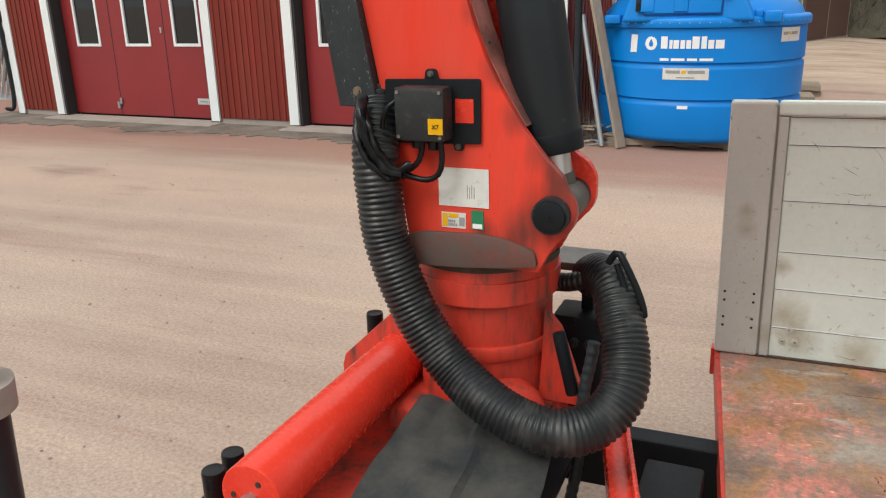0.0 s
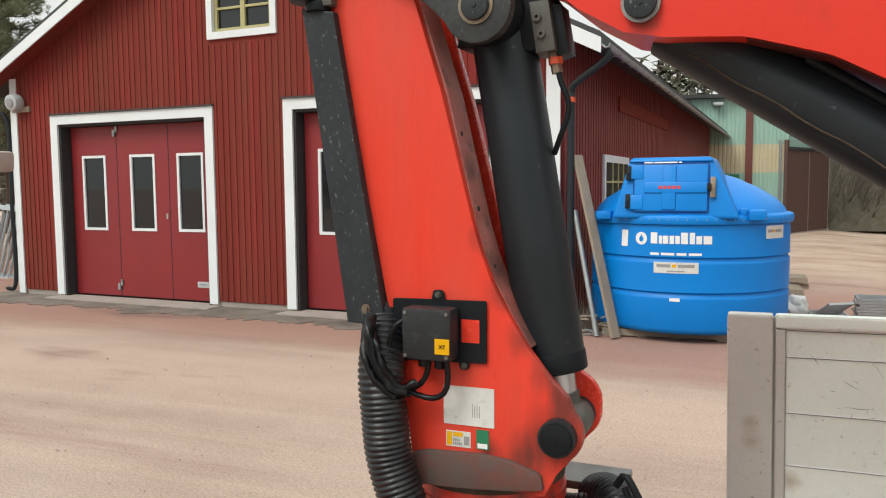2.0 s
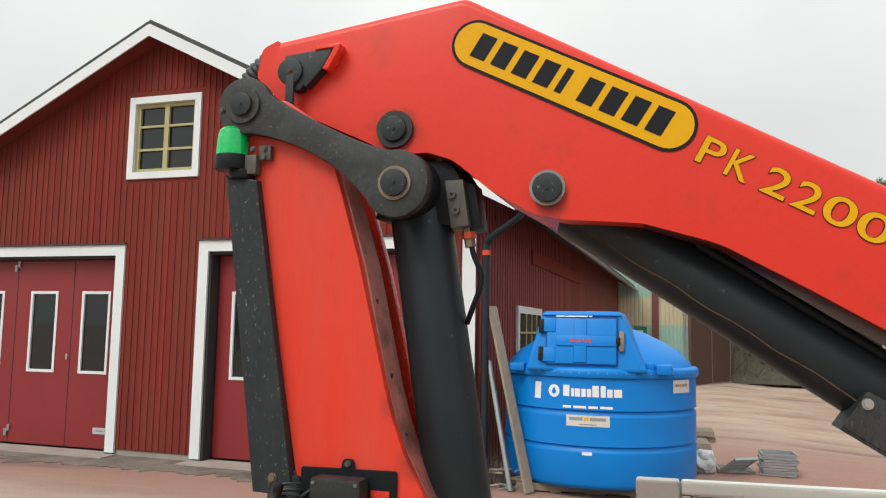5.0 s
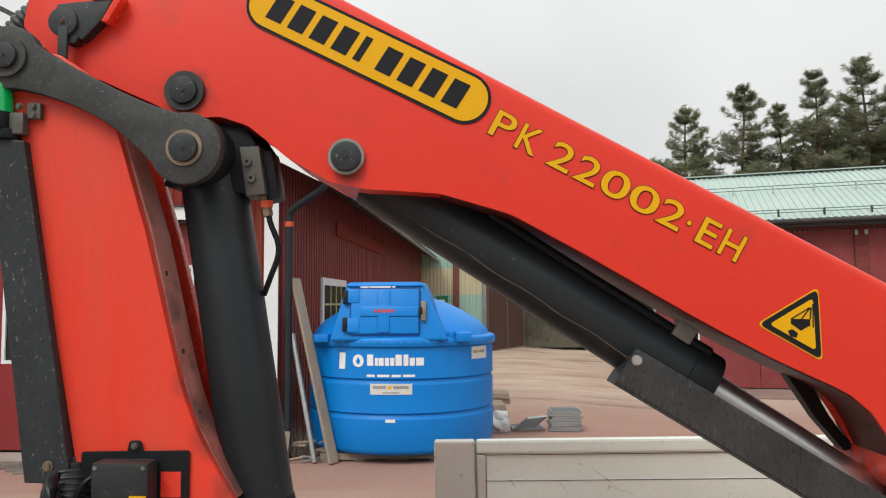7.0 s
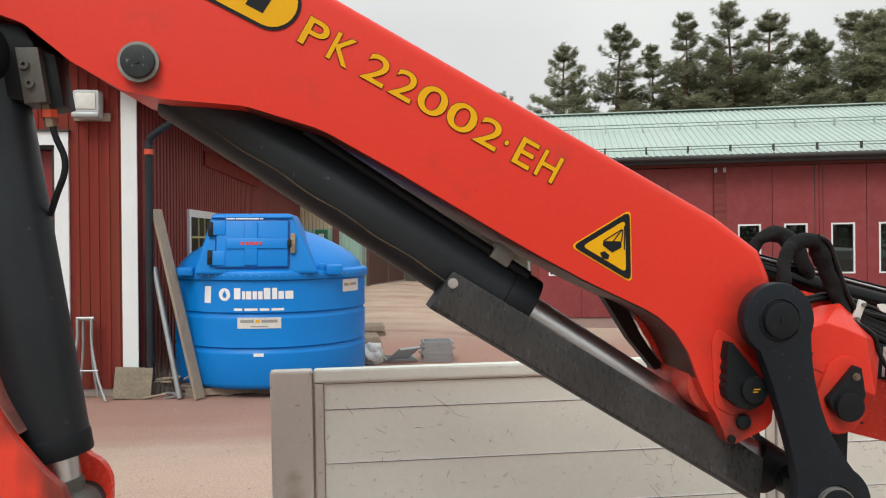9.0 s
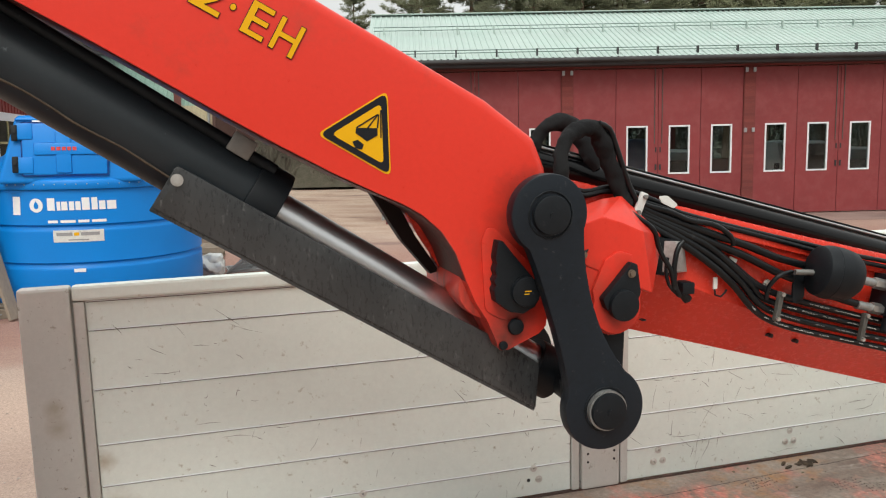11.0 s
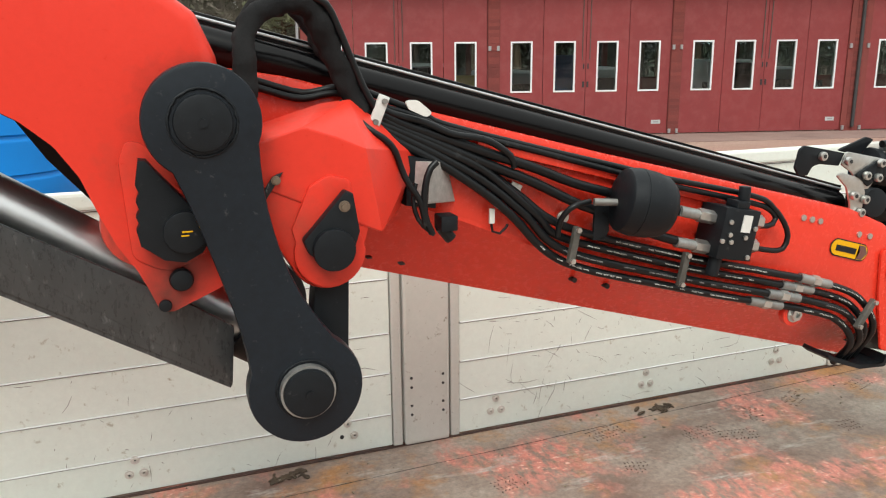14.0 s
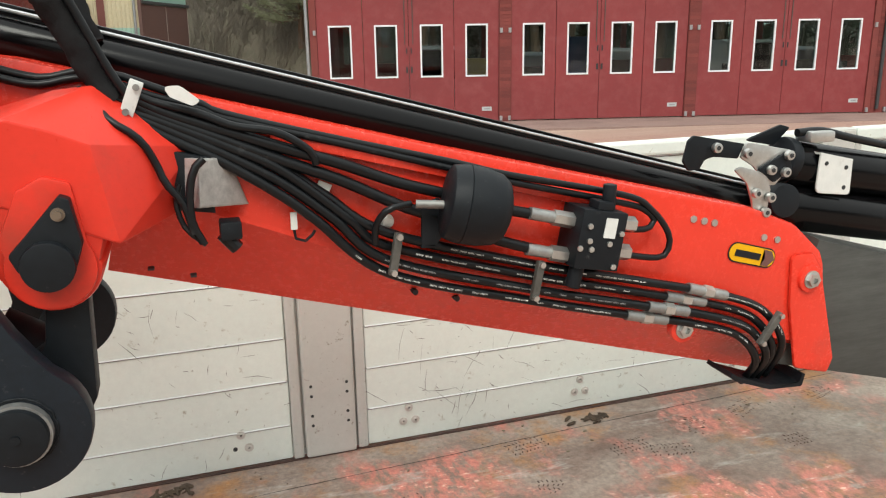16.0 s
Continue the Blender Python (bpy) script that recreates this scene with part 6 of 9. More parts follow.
def pill(length, high, y0, y1):
    r = high / 2
    return plate(circle((length / 2 - r, 0), r, -90, 90, 14) + circle((-length / 2 + r, 0), r, 90, 270, 14), y0, y1)


bm = pill(0.775, 0.150, -0.001, 0.0005)
bm.transform(badge_at)
badge = part("badge", bm, INK, boom, "yellow oval badge with dark slanted marks", smooth=0)
bm = pill(0.757, 0.132, -0.0022, 0.0)
bm.transform(badge_at)
part("badge_field", bm, YELLOW, badge, smooth=0)
for k in range(9):
    x = -0.31 + 0.071 * k
    w = 0.05 if k != 4 else 0.022
    hh, sl = 0.039, 0.004
    outer = [(x - sl, -hh), (x + w - sl, -hh), (x + w + sl, hh), (x + sl, hh)]
    bm = plate(outer, -0.0032, -0.0021)
    bm.transform(badge_at)
    part("mark", bm, INK, badge, smooth=0)
# the model's letters, each in its own width along the boom
GLYPHS = (("P", 0.002, 0.067), ("K", 0.085, 0.148), ("2", 0.187, 0.254), ("2", 0.271, 0.337), ("0", 0.348, 0.430), ("0", 0.438, 0.521), ("2", 0.530, 0.599), ("\u00b7", 0.612, 0.624), ("E", 0.651, 0.704), ("H", 0.721, 0.779))
for outline, bold in ((True, 0.0022), (False, 0.0009)):
    model = None
    for ch, u0, u1 in GLYPHS:
        g = letters(ch, 0.105, 1.0, bold)
        wide, tall = max(v.co.x for v in g.verts), max(v.co.z for v in g.verts)
        high, low = (0.0765, 0.0) if ch != "\u00b7" else (0.014, 0.031)
        grow = 0.0016 if outline else 0.0
        g.transform(Matrix.Translation((u0 - grow, 0, low - grow)) @ Matrix.Diagonal(((u1 - u0 + 2 * grow) / wide, 1, (high + 2 * grow) / tall, 1)))
        model = join(model, g)
    model.transform(pose(0.586, BN - (0.0018 if outline else 0.0028), 2.914, 0, 28.67, 0))
    part("lettering_edge" if outline else "lettering", model, INK if outline else YELLOW, boom, "" if outline else "yellow model lettering", smooth=0)
TRI = [(1.328, 2.370), (1.490, 2.466), (1.494, 2.272)]


def shrunk(points, s):
    c = sum((Vector(p) for p in points), Vector((0, 0))) / 3
    return [tuple(c + (Vector(p) - c) * s) for p in points]


sign = part("warning_sign", plate(fillet([(*p, 0.012) for p in shrunk(TRI, 1.06)]), BN - 0.0015, BN + 0.001), YELLOW, boom, "yellow triangular hanging-load warning", smooth=0)
part("border", plate(fillet([(*p, 0.012) for p in TRI]), BN - 0.0026, BN - 0.0014), INK, sign, smooth=0)
part("field", plate(fillet([(*p, 0.008) for p in shrunk(TRI, 0.74)]), BN - 0.0038, BN - 0.0025), YELLOW, sign, smooth=0)
sym = plate([(1.413, 2.372), (1.44, 2.352), (1.466, 2.366), (1.466, 2.383), (1.415, 2.384)], BN - 0.005, BN - 0.0037)
for p, q in (((1.415, 2.384), (1.467, 2.415)), ((1.466, 2.383), (1.47, 2.415)), ((1.44, 2.38), (1.468, 2.415)), ((1.475, 2.425), (1.474, 2.36))):
    d = (Vector(q) - Vector(p)).normalized() * 0.0016
    sym = plate([(p[0] - d.y, p[1] + d.x), (p[0] + d.y, p[1] - d.x), (q[0] + d.y, q[1] - d.x), (q[0] - d.y, q[1] + d.x)], BN - 0.005, BN - 0.0037, bm=sym)
sym = plate([(1.405, 2.352), (1.418, 2.356), (1.432, 2.345), (1.428, 2.333), (1.412, 2.336)], BN - 0.005, BN - 0.0037, bm=sym)
part("symbol", sym, INK, sign, smooth=0)

# outer cylinder under the boom, its guard and rod
A0, A1 = Vector((0.196, 1.985, 2.850)), Vector((2.005, 1.985, 1.672))
ad = (A1 - A0).normalized()
up = Vector((-ad.z, 0, ad.x))
c2 = part("boom_cylinder", rod(A0 + ad * 0.05, A0 + ad * 1.22, 0.095, n=40, bevel=0.008), TUBE_BLACK, crane, "black boom cylinder")
part("rod", rod(A0 + ad * 1.2, A1 - ad * 0.08, 0.057, n=36), CHROME, c2, "chromed piston rod")
part("rod_head", rod(A1 - ad * 0.085, A1, 0.075, n=28), BLACK, c2)
part("gland", rod(A0 + ad * 1.15, A0 + ad * 1.235, 0.104, n=40, bevel=0.006), BLACK, c2)
s0, s1 = A0 + ad * 0.42 + up * 0.090, A0 + ad * 1.18 + up * 0.090
part("oil_pipe", rod(s0 + Vector((0, -0.05, 0)), s1 + Vector((0, -0.05, 0)), 0.016, n=12), BLACK, c2)
part("pipe_block", box(-0.03, 0.03, -0.03, 0.03, -0.025, 0.025, 0.004, turn=Matrix.Translation(A0 + ad * 1.08 + up * 0.10 + Vector((0, -0.05, 0))) @ ad.to_track_quat("X", "Z").to_matrix().to_4x4()), CAST, c2)
weld = hose([tuple(A0 + ad * (0.14 + 0.06 * k) + up * (-0.050 + 0.003 * math.sin(k * 1.7)) + Vector((0, -0.0815, 0))) for k in range(15)], 0.003, 6)
part("weld_bead", weld, GRIME, c2, "rusty weld bead")
GUARD = fillet([(0.945, 2.207, 0.01), (1.005, 2.302, 0.012), (1.030, 2.288, 0.01), (1.35, 2.092), (1.56, 1.963), (1.82, 1.812), (1.911, 1.749, 0.004), (1.901, 1.625, 0.004)])
guard = part("rod_guard", plate(GUARD, 1.855, 1.867, 0.003), GUARD_BLACK, crane, "scuffed black rod guard")
lowlip = [(0.945, 2.207), (1.901, 1.625), (1.896, 1.617), (0.94, 2.199)]
part("lip", plate(lowlip, 1.86, 1.985), GUARD_BLACK, guard, smooth=0)
part("end_lip", plate([(0.940, 2.20), (1.008, 2.30), (1.02, 2.293), (0.952, 2.195)], 1.857, 1.985), WORN_BLACK, guard, smooth=0)
part("guard_bolt", bolt_head((1.005, 1.855, 2.268), (0, -1, 0), 0.010, 0.01), STEEL, guard)

# elbow: links, boom ear covers, housing of the outer arm
E0, E1 = (1.867, 2.171), (2.024, 1.665)
for y in (1.69, 2.27):
    link = part("elbow_link", plate(dumbbell(E0, 0.100, E1, 0.110, 0.058, -0.012), y, y + 0.045, 0.008), LEVER_BLACK, crane, "black two-eyed elbow link")
pin(E0, 1.674, 1.70, 0.049, crane, BLACK, 0.0, BLACK, "black elbow pin")
pin(E1, 1.662, 1.70, 0.048, crane, BLACK, 0.0525, FERRULE, "black link pin in a bright collar")
for c, q in ((E0, 0.057), (E1, 0.058)):
    bm = hose([(c[0] + q * math.cos(a), 1.689, c[1] + q * math.sin(a)) for a in [2 * math.pi * k / 48 for k in range(49)]], 0.0024, 6, 0.004)
    for v in bm.verts:
        v.co += 0.0022 * noise.noise_vector(v.co * 120)
    part("weld_ring", bm, BLACK, crane, "rough grease ring round the pin")
part("cross_pin", rod((E0[0], 1.70, E0[1]), (E0[0], 2.30, E0[1]), 0.046, n=20), BLACK, crane)
part("cross_pin", rod((E1[0], 1.70, E1[1]), (E1[0], 2.30, E1[1]), 0.045, n=20), BLACK, crane)
ear = part("pin_keeper", plate([(1.758, 2.104), (1.771, 2.102), (1.799, 2.067), (1.851, 2.006), (1.871, 1.969), (1.868, 1.948), (1.856, 1.93), (1.825, 1.914), (1.789, 1.921), (1.768, 1.938), (1.752, 1.949), (1.746, 1.979), (1.752, 1.99), (1.747, 2.003), (1.754, 2.015), (1.749, 2.03), (1.755, 2.046), (1.750, 2.06)], 1.757, BN, 0.004), BLACK, boom, "black keeper plate with toothed edge")
part("disc", rod((1.828, 1.742, 1.973), (1.828, 1.76, 1.973), 0.038, n=30, bevel=0.003), BLACK, ear)
mark = box(1.822, 1.840, 1.7405, 1.742, 1.974, 1.9765)
mark = box(1.820, 1.834, 1.7405, 1.742, 1.967, 1.9692, bm=mark)
part("paint_mark", mark, YELLOW, ear, smooth=0)
part("ear_pad", plate(fillet([(1.725, 2.10, 0.02), (1.74, 2.135, 0.02), (1.765, 2.13, 0.02), (1.875, 2.02), (1.88, 1.93, 0.05), (1.80, 1.885, 0.06), (1.735, 1.92, 0.03)]), BN - 0.005, BN, 0.003), BOOM_RED, boom)
nub = rod((1.816, BN - 0.022, 1.875), (1.816, BN, 1.875), 0.022, n=20, bevel=0.012)
part("grease_boss", nub, BLACK, boom)
part("grease_boss", rod((1.784, BN - 0.012, 1.826), (1.784, BN, 1.826), 0.012, n=14, bevel=0.005), BLACK, boom)
HN = 1.775
HOUSE = fillet([(1.84, 2.10), (1.90, 2.112), (1.967, 2.128), (2.042, 2.152, 0.01), (2.16, 2.11), (2.19, 1.956, 0.01), (2.176, 1.953, 0.01), (2.166, 1.915), *circle((2.092, 1.910), 0.078, 0, -150, 12), (1.99, 1.93), (1.90, 2.0)])
housing = part("arm_housing", plate(HOUSE, HN, 2.30, 0.012), BOOM_RED, crane, "red knuckle housing of the outer arm")
part("housing_pad", plate(fillet([(2.02, 1.96), (2.055, 2.04, 0.01), (2.095, 2.062, 0.02), (2.135, 2.05, 0.01), (2.15, 1.95), *circle((2.092, 1.910), 0.07, 20, -200, 16)]), HN - 0.012, HN, 0.004), BOOM_RED, housing)
kp = part("pin_keeper", plate(fillet([(2.119, 2.034, 0.005), (2.134, 2.028, 0.005), (2.146, 1.954, 0.01), (2.136, 1.923, 0.015), (2.125, 1.897, 0.02), (2.096, 1.884, 0.02), (2.047, 1.915, 0.015), (2.036, 1.942, 0.01), (2.055, 1.962)]), HN - 0.040, HN - 0.012, 0.004), BLACK, housing, "black pin keeper")
part("disc", rod((2.093, HN - 0.055, 1.923), (2.093, HN - 0.03, 1.923), 0.041, n=30, bevel=0.004), BLACK, kp)
part("cap_screw", bolt_head((2.116, HN - 0.040, 2.005), (0, -1, 0), 0.0075, 0.010), RUSTY, kp)
clip = part("clip", plate(fillet([(1.962, 2.022), (1.972, 2.016), (2.000, 2.058, 0.004), (2.008, 2.070), (1.996, 2.066, 0.003), (1.988, 2.062)]), HN - 0.012, HN - 0.004, 0.001), WORN_BLACK, housing, "bent dark clip")
part("screw", bolt_head((1.994, HN - 0.012, 2.056), (0, -1, 0), 0.006, 0.008), RUSTY, clip)
part("housing_top", hull([(1.90, 1.771, 2.105), (1.973, 1.771, 2.126), (2.049, 1.771, 2.153), (2.11, 1.771, 2.134), (2.17, 1.771, 2.108), (1.90, 1.90, 2.125), (1.978, 1.90, 2.145), (2.112, 1.90, 2.189), (2.172, 1.90, 2.196), (2.336, 1.945, 2.077),
                          (2.20, 1.771, 1.94), (2.29, 1.945, 1.95), (2.19, 1.95, 1.95), (1.95, 1.771, 2.05), (1.90, 1.95, 2.05)], 0.004), BOOM_RED, housing, "sloping top of the knuckle housing", smooth=12)
part("hanger", plate(fillet([(2.07, 1.86), (2.138, 1.86), (2.132, 1.66, 0.02), (2.10, 1.60), (1.98, 1.60), (1.97, 1.70), (2.06, 1.76, 0.04)]), 1.80, 1.86, 0.006), BLACK, crane, "black lower elbow lever")

# outer arm
d_arm = Vector((1.79, 0, -0.452)).normalized()


def on_arm(s, h):
    """A place on the arm: s along it from its lower root, h above its lower edge."""
    o = Vector((2.15, 0, 1.836)) + d_arm * s + Vector((-d_arm.z, 0, d_arm.x)) * h
    return o.x, o.z


CREASE = [(0.0, 0.165), (0.13, 0.160), (0.28, 0.142), (0.45, 0.118), (0.70, 0.090), (0.95, 0.075), (1.81, 0.072)]     # where the web folds under
ARM_TOP = [(1.90, 2.262), (2.05, 2.24), (2.828, 2.05), (3.64, 1.864, 0.05), (3.775, 1.812, 0.04), (3.865, 1.735, 0.03), (3.88, 1.70, 0.02)]
ARM_LOW = [on_arm(*q) for q in CREASE[::-1]] + [(2.10, 2.01), (1.90, 2.10)]
arm = part("outer_arm", plate(fillet(ARM_TOP + ARM_LOW), AN, AF, 0.016), CRANE_RED, crane, "bright red outer arm box")
under = bmesh.new()
loops = []
for q, c in CREASE:
    row = []
    for h, y in ((c + 0.035, AN + 0.002), (c, AN + 0.002), (c * 0.52, AN + 0.068), (-0.032 - 0.018 * q, AN + 0.160), (-0.032 - 0.018 * q, AF - 0.02), (c + 0.035, AF - 0.002)):
        x, z = on_arm(q, h)
        row.append(under.verts.new((x, y, z)))
    loops.append(row)
for a, c in zip(loops, loops[1:]):
    for k in range(6):
        under.faces.new((a[k], a[(k + 1) % 6], c[(k + 1) % 6], c[k]))
under.faces.new(loops[0]), under.faces.new(loops[-1][::-1])
part("bottom_chord", under, CRANE_RED, arm, "red folded underside of the arm", smooth=25)


def arm_strip(s0, s1, h0, h1, y0, y1, bevel=0.0):
    return plate([on_arm(s0, h0), on_arm(s1, h0), on_arm(s1, h1), on_arm(s0, h1)], y0, y1, bevel)


part("top_rib", arm_strip(0.25, 1.0, 0.315, 0.345, AN - 0.018, AN, 0.006), CRANE_RED, arm)
part("end_flange", plate(fillet([(3.762, 1.735, 0.02), (3.83, 1.735, 0.015), (3.862, 1.69, 0.02), (3.940, 1.43, 0.02), (3.925, 1.389, 0.012), (3.812, 1.418, 0.02), (3.772, 1.60, 0.05)]), AN - 0.012, AN, 0.008), CRANE_RED, arm)
for x, z, nm in ((3.822, 1.668, "end_bolt"), (3.445, 1.578, "side_bolt")):
    part("boss", rod((x, AN, z), (x, AN - 0.022, z), 0.036, n=28, bevel=0.004), CRANE_RED, arm)
    part(nm, ring((x, AN - 0.036, z), (x, AN - 0.02, z), 0.009, 0.018, n=6, bm=rod((x, AN - 0.021, z), (x, AN - 0.025, z), 0.024, n=20)), STEEL, arm)
for x, z in ((2.781, 1.720), (2.880, 1.694)):
    part("hole", rod((x, AN + 0.055, z), (x, AN + 0.10, z), 0.0065, n=14), DARK, arm)
for x, z in ((2.232, 1.831), (2.311, 1.809)):
    part("slot", box(x - 0.006, x + 0.006, AN + 0.04, AN + 0.06, z - 0.002, z + 0.002), DARK, arm)
for x, z in ((3.462, 1.850), (3.493, 1.843), (3.523, 1.836), (3.675, 1.787), (3.717, 1.778)):
    part("rivet", rod((x, AN, z), (x, AN - 0.004, z), 0.009, n=10), STEEL, arm)
lab_at = pose(3.643, AN - 0.002, 1.744, 0, 14.5, 0) @ Matrix.Diagonal((0.9, 1, 0.95, 1))
bm = pill(0.165, 0.054, -0.001, 0.0005)
bm.transform(lab_at)
lab = part("warning_label", bm, INK, arm, "small yellow and black label", smooth=0)
bm = pill(0.158, 0.047, -0.0022, 0)
bm.transform(lab_at)
part("field", bm, YELLOW, lab, smooth=0)
bm = box(-0.06, 0.028, -0.0034, -0.002, -0.010, 0.008)
bm.transform(lab_at)
part("bar", bm, INK, lab, smooth=0)
bm = plate([(0.035, -0.022), (0.06, -0.022), (0.078, 0.0), (0.062, 0.021), (0.035, 0.021), (0.045, 0.0)], -0.0034, -0.002)
bm.transform(lab_at)
part("symbol", bm, DUSTY, lab, smooth=0)

# long extension cylinder on top of the arm
t0, t1 = Vector((1.86, 2.075, 2.317)), Vector((3.70, 2.075, 1.852))
td = (t1 - t0).normalized()
tu = Vector((-td.z, 0, td.x))
ext = part("extension_cylinder", rod(t0, t1, 0.039, n=36, bevel=0.006), GLOSS_BLACK, crane, "gloss black extension cylinder")
rail = [t0 + tu * 0.030, t1 + tu * 0.030, t1 + tu * 0.059, t0 + tu * 0.059]
part("slide_rail", plate([(p.x, p.z) for p in rail], 2.072, 2.12, 0.004), GLOSS_BLACK, ext, "flat black slide rail")
part("wear_strip", rod(t0 + tu * 0.048 + Vector((0, -0.003, 0)), t1 + tu * 0.048 + Vector((0, -0.003, 0)), 0.0042, n=10), CHROME, ext, "thin bright strip on the rail's edge")

# corrugated hoses round the column
big = hose([(-0.595, 1.80, 2.02), (-0.557, 1.73, 1.93), (-0.538, 1.665, 1.82), (-0.522, 1.650, 1.70), (-0.498, 1.645, 1.545), (-0.411, 1.64, 1.34), (-0.283, 1.62, 1.19), (-0.13, 1.57, 1.11), (0.025, 1.56, 1.072),
            (0.137, 1.62, 1.078), (0.205, 1.70, 1.15), (0.20, 1.78, 1.24), (0.165, 1.85, 1.335), (0.125, 1.93, 1.395), (0.065, 2.02, 1.395), (0.025, 2.10, 1.36)], 0.068, 26, ribs=0.042, pitch=0.0165)
part("corrugated_hose", hose([(0.06, 2.0, 1.385), (0.015, 1.99, 1.38), (-0.03, 2.0, 1.365), (-0.08, 2.03, 1.35)], 0.030, 16, ribs=0.06, pitch=0.016), DUSTY_RUBBER, crane, "thin black hose under the thick one")
part("corrugated_hose", big, DUSTY_RUBBER, crane, "thick black corrugated hose looping the column", smooth=60)
upper = hose([(-0.66, 2.02, 3.33), (-0.76, 2.02, 3.395), (-0.845, 2.02, 3.372), (-0.915, 2.02, 3.31), (-0.945, 2.02, 3.22), (-0.93, 2.02, 3.08), (-0.88, 2.0, 2.9)], 0.046, 20, ribs=0.07, pitch=0.02)
part("corrugated_hose", upper, DUSTY_RUBBER, crane, "black corrugated hose behind the boom head", smooth=60)
dark = rod((-0.020, 1.84, 1.255), (0.030, 1.84, 1.05), 0.021, n=18, bevel=0.006)
part("lever_grip", dark, BLACK, crane, "black lever grip beside the column")
bm = hose([(0.088, 1.86, 1.23), (0.080, 1.85, 1.16), (0.066, 1.84, 1.07), (0.060, 1.83, 0.94), (0.054, 1.82, 0.80), (0.040, 1.80, 0.68)], 0.019, 12, ribs=0.06, pitch=0.03)
part("ribbed_conduit", bm, WORN_BLACK, crane, "worn grey ribbed conduit beside the column")
loop = hose([(0.120, 1.87, 1.49), (0.144, 1.86, 1.527), (0.165, 1.85, 1.512), (0.213, 1.85, 1.417), (0.236, 1.85, 1.345), (0.222, 1.85, 1.330), (0.203, 1.85, 1.350), (0.174, 1.86, 1.419), (0.145, 1.87, 1.49)], 0.011, 10)
part("handle", loop, BLACK, crane, "bent black handle bar")
part("valve_shelf", box(-0.13, 0.10, 2.12, 2.30, 1.36, 1.39, 0.006), CAST, crane, "dusty grey shelf")
# black block stands for the shaded cavity behind the column; its caps are added
bank = part("valve_bank", box(-0.10, 0.075, 2.06, 2.22, 0.88, 1.22, 0.012), BLACK, crane, "black block for the shaded cavity behind the column")
for k in range(3):
    part("spool_cap", rod((-0.07 + 0.05 * k, 2.062, 1.13), (-0.07 + 0.05 * k, 2.035, 1.13), 0.016, n=14, bevel=0.004), WORN_BLACK, bank)
part("bank_strut", box(-0.02, 0.02, 2.14, 2.18, 1.21, 1.37, 0.004), BLACK, bank)
part("tool_box", box(0.23, 0.43, 1.60, 2.15, 0.60, 0.68, 0.015), BLACK, crane, "black plastic box beside the bed")

# green beacon on the column head
bx, by, bz = -0.786, 1.70, 2.932
lens = bmesh.new()
prof = [(0.050, 0.0), (0.050, 0.03), (0.047, 0.08), (0.043, 0.115), (0.032, 0.130), (0.0, 0.134)]
n_seg = 40
loops = [[lens.verts.new((bx + r * (1 + (0.02 if k % 2 else 0)) * math.cos(2 * math.pi * k / n_seg), by + r * (1 + (0.02 if k % 2 else 0)) * math.sin(2 * math.pi * k / n_seg), bz + 0.033 + h * 0.69)) for k in range(n_seg)] for r, h in prof[:-1]]
for a, c in zip(loops, loops[1:]):
    for k in range(n_seg):
        lens.faces.new((a[k], a[(k + 1) % n_seg], c[(k + 1) % n_seg], c[k]))
lens.faces.new(loops[-1])
beacon = part("beacon", rod((bx, by, bz - 0.012), (bx, by, bz + 0.036), 0.053, n=32, bevel=0.006), BLACK, crane, "green beacon on a black base")
part("lens", lens, BEACON, beacon, "ribbed green lens")
part("foot", rod((bx + 0.03, by + 0.01, bz - 0.04), (bx + 0.03, by + 0.01, bz - 0.01), 0.04, n=20, bevel=0.006), BLACK, beacon)
bk = box(-0.735, -0.695, 1.685, 1.72, 2.905, 2.965, 0.004)
bk = box(-0.695, -0.655, 1.70, 1.72, 2.95, 2.995, 0.004, bm=bk)
part("bracket", bk, VALVE_GREY, beacon)
for x, z in ((-0.715, 2.985), (-0.675, 2.985), (-0.675, 2.96)):
    part("bolt", bolt_head((x, 1.70, z), (0, -1, 0), 0.007, 0.008), VALVE_GREY, beacon)

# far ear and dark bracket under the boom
# the plate's dark red takes in shade as well as grime
part("bottom_plate", plate([(x, z - 0.001) for x, z, *_ in UNDER[8:20]] + [(x + 0.003, z - 0.005) for x, z, *_ in UNDER[8:20]][::-1], BN + 0.012, 2.119), SHADE_GRIME_RED, boom, "dark red underside of the boom, shade and grime in its colour", smooth=0)
# the bracket's black is partly the shade it stands in
part("far_bracket", plate([(1.484, 2.232), (1.583, 2.075), (1.664, 1.978), (1.690, 1.985), (1.62, 2.09), (1.56, 2.205)], 2.06, 2.118, 0.004), SHADE_GREASE_BLACK, boom, "black bracket on the far side of the boom", smooth=0)
part("bracket_edge", plate([(1.575, 2.185), (1.625, 2.092), (1.694, 1.985), (1.706, 1.99), (1.642, 2.10), (1.59, 2.185)], 2.05, 2.06, 0.002), CRANE_RED, boom, "red bracket edge", smooth=0)
part("inner_eye", rod((1.765, BN + 0.05, 1.970), (1.765, BF - 0.02, 1.970), 0.085, n=28, bevel=0.01), WORN_RED, crane)

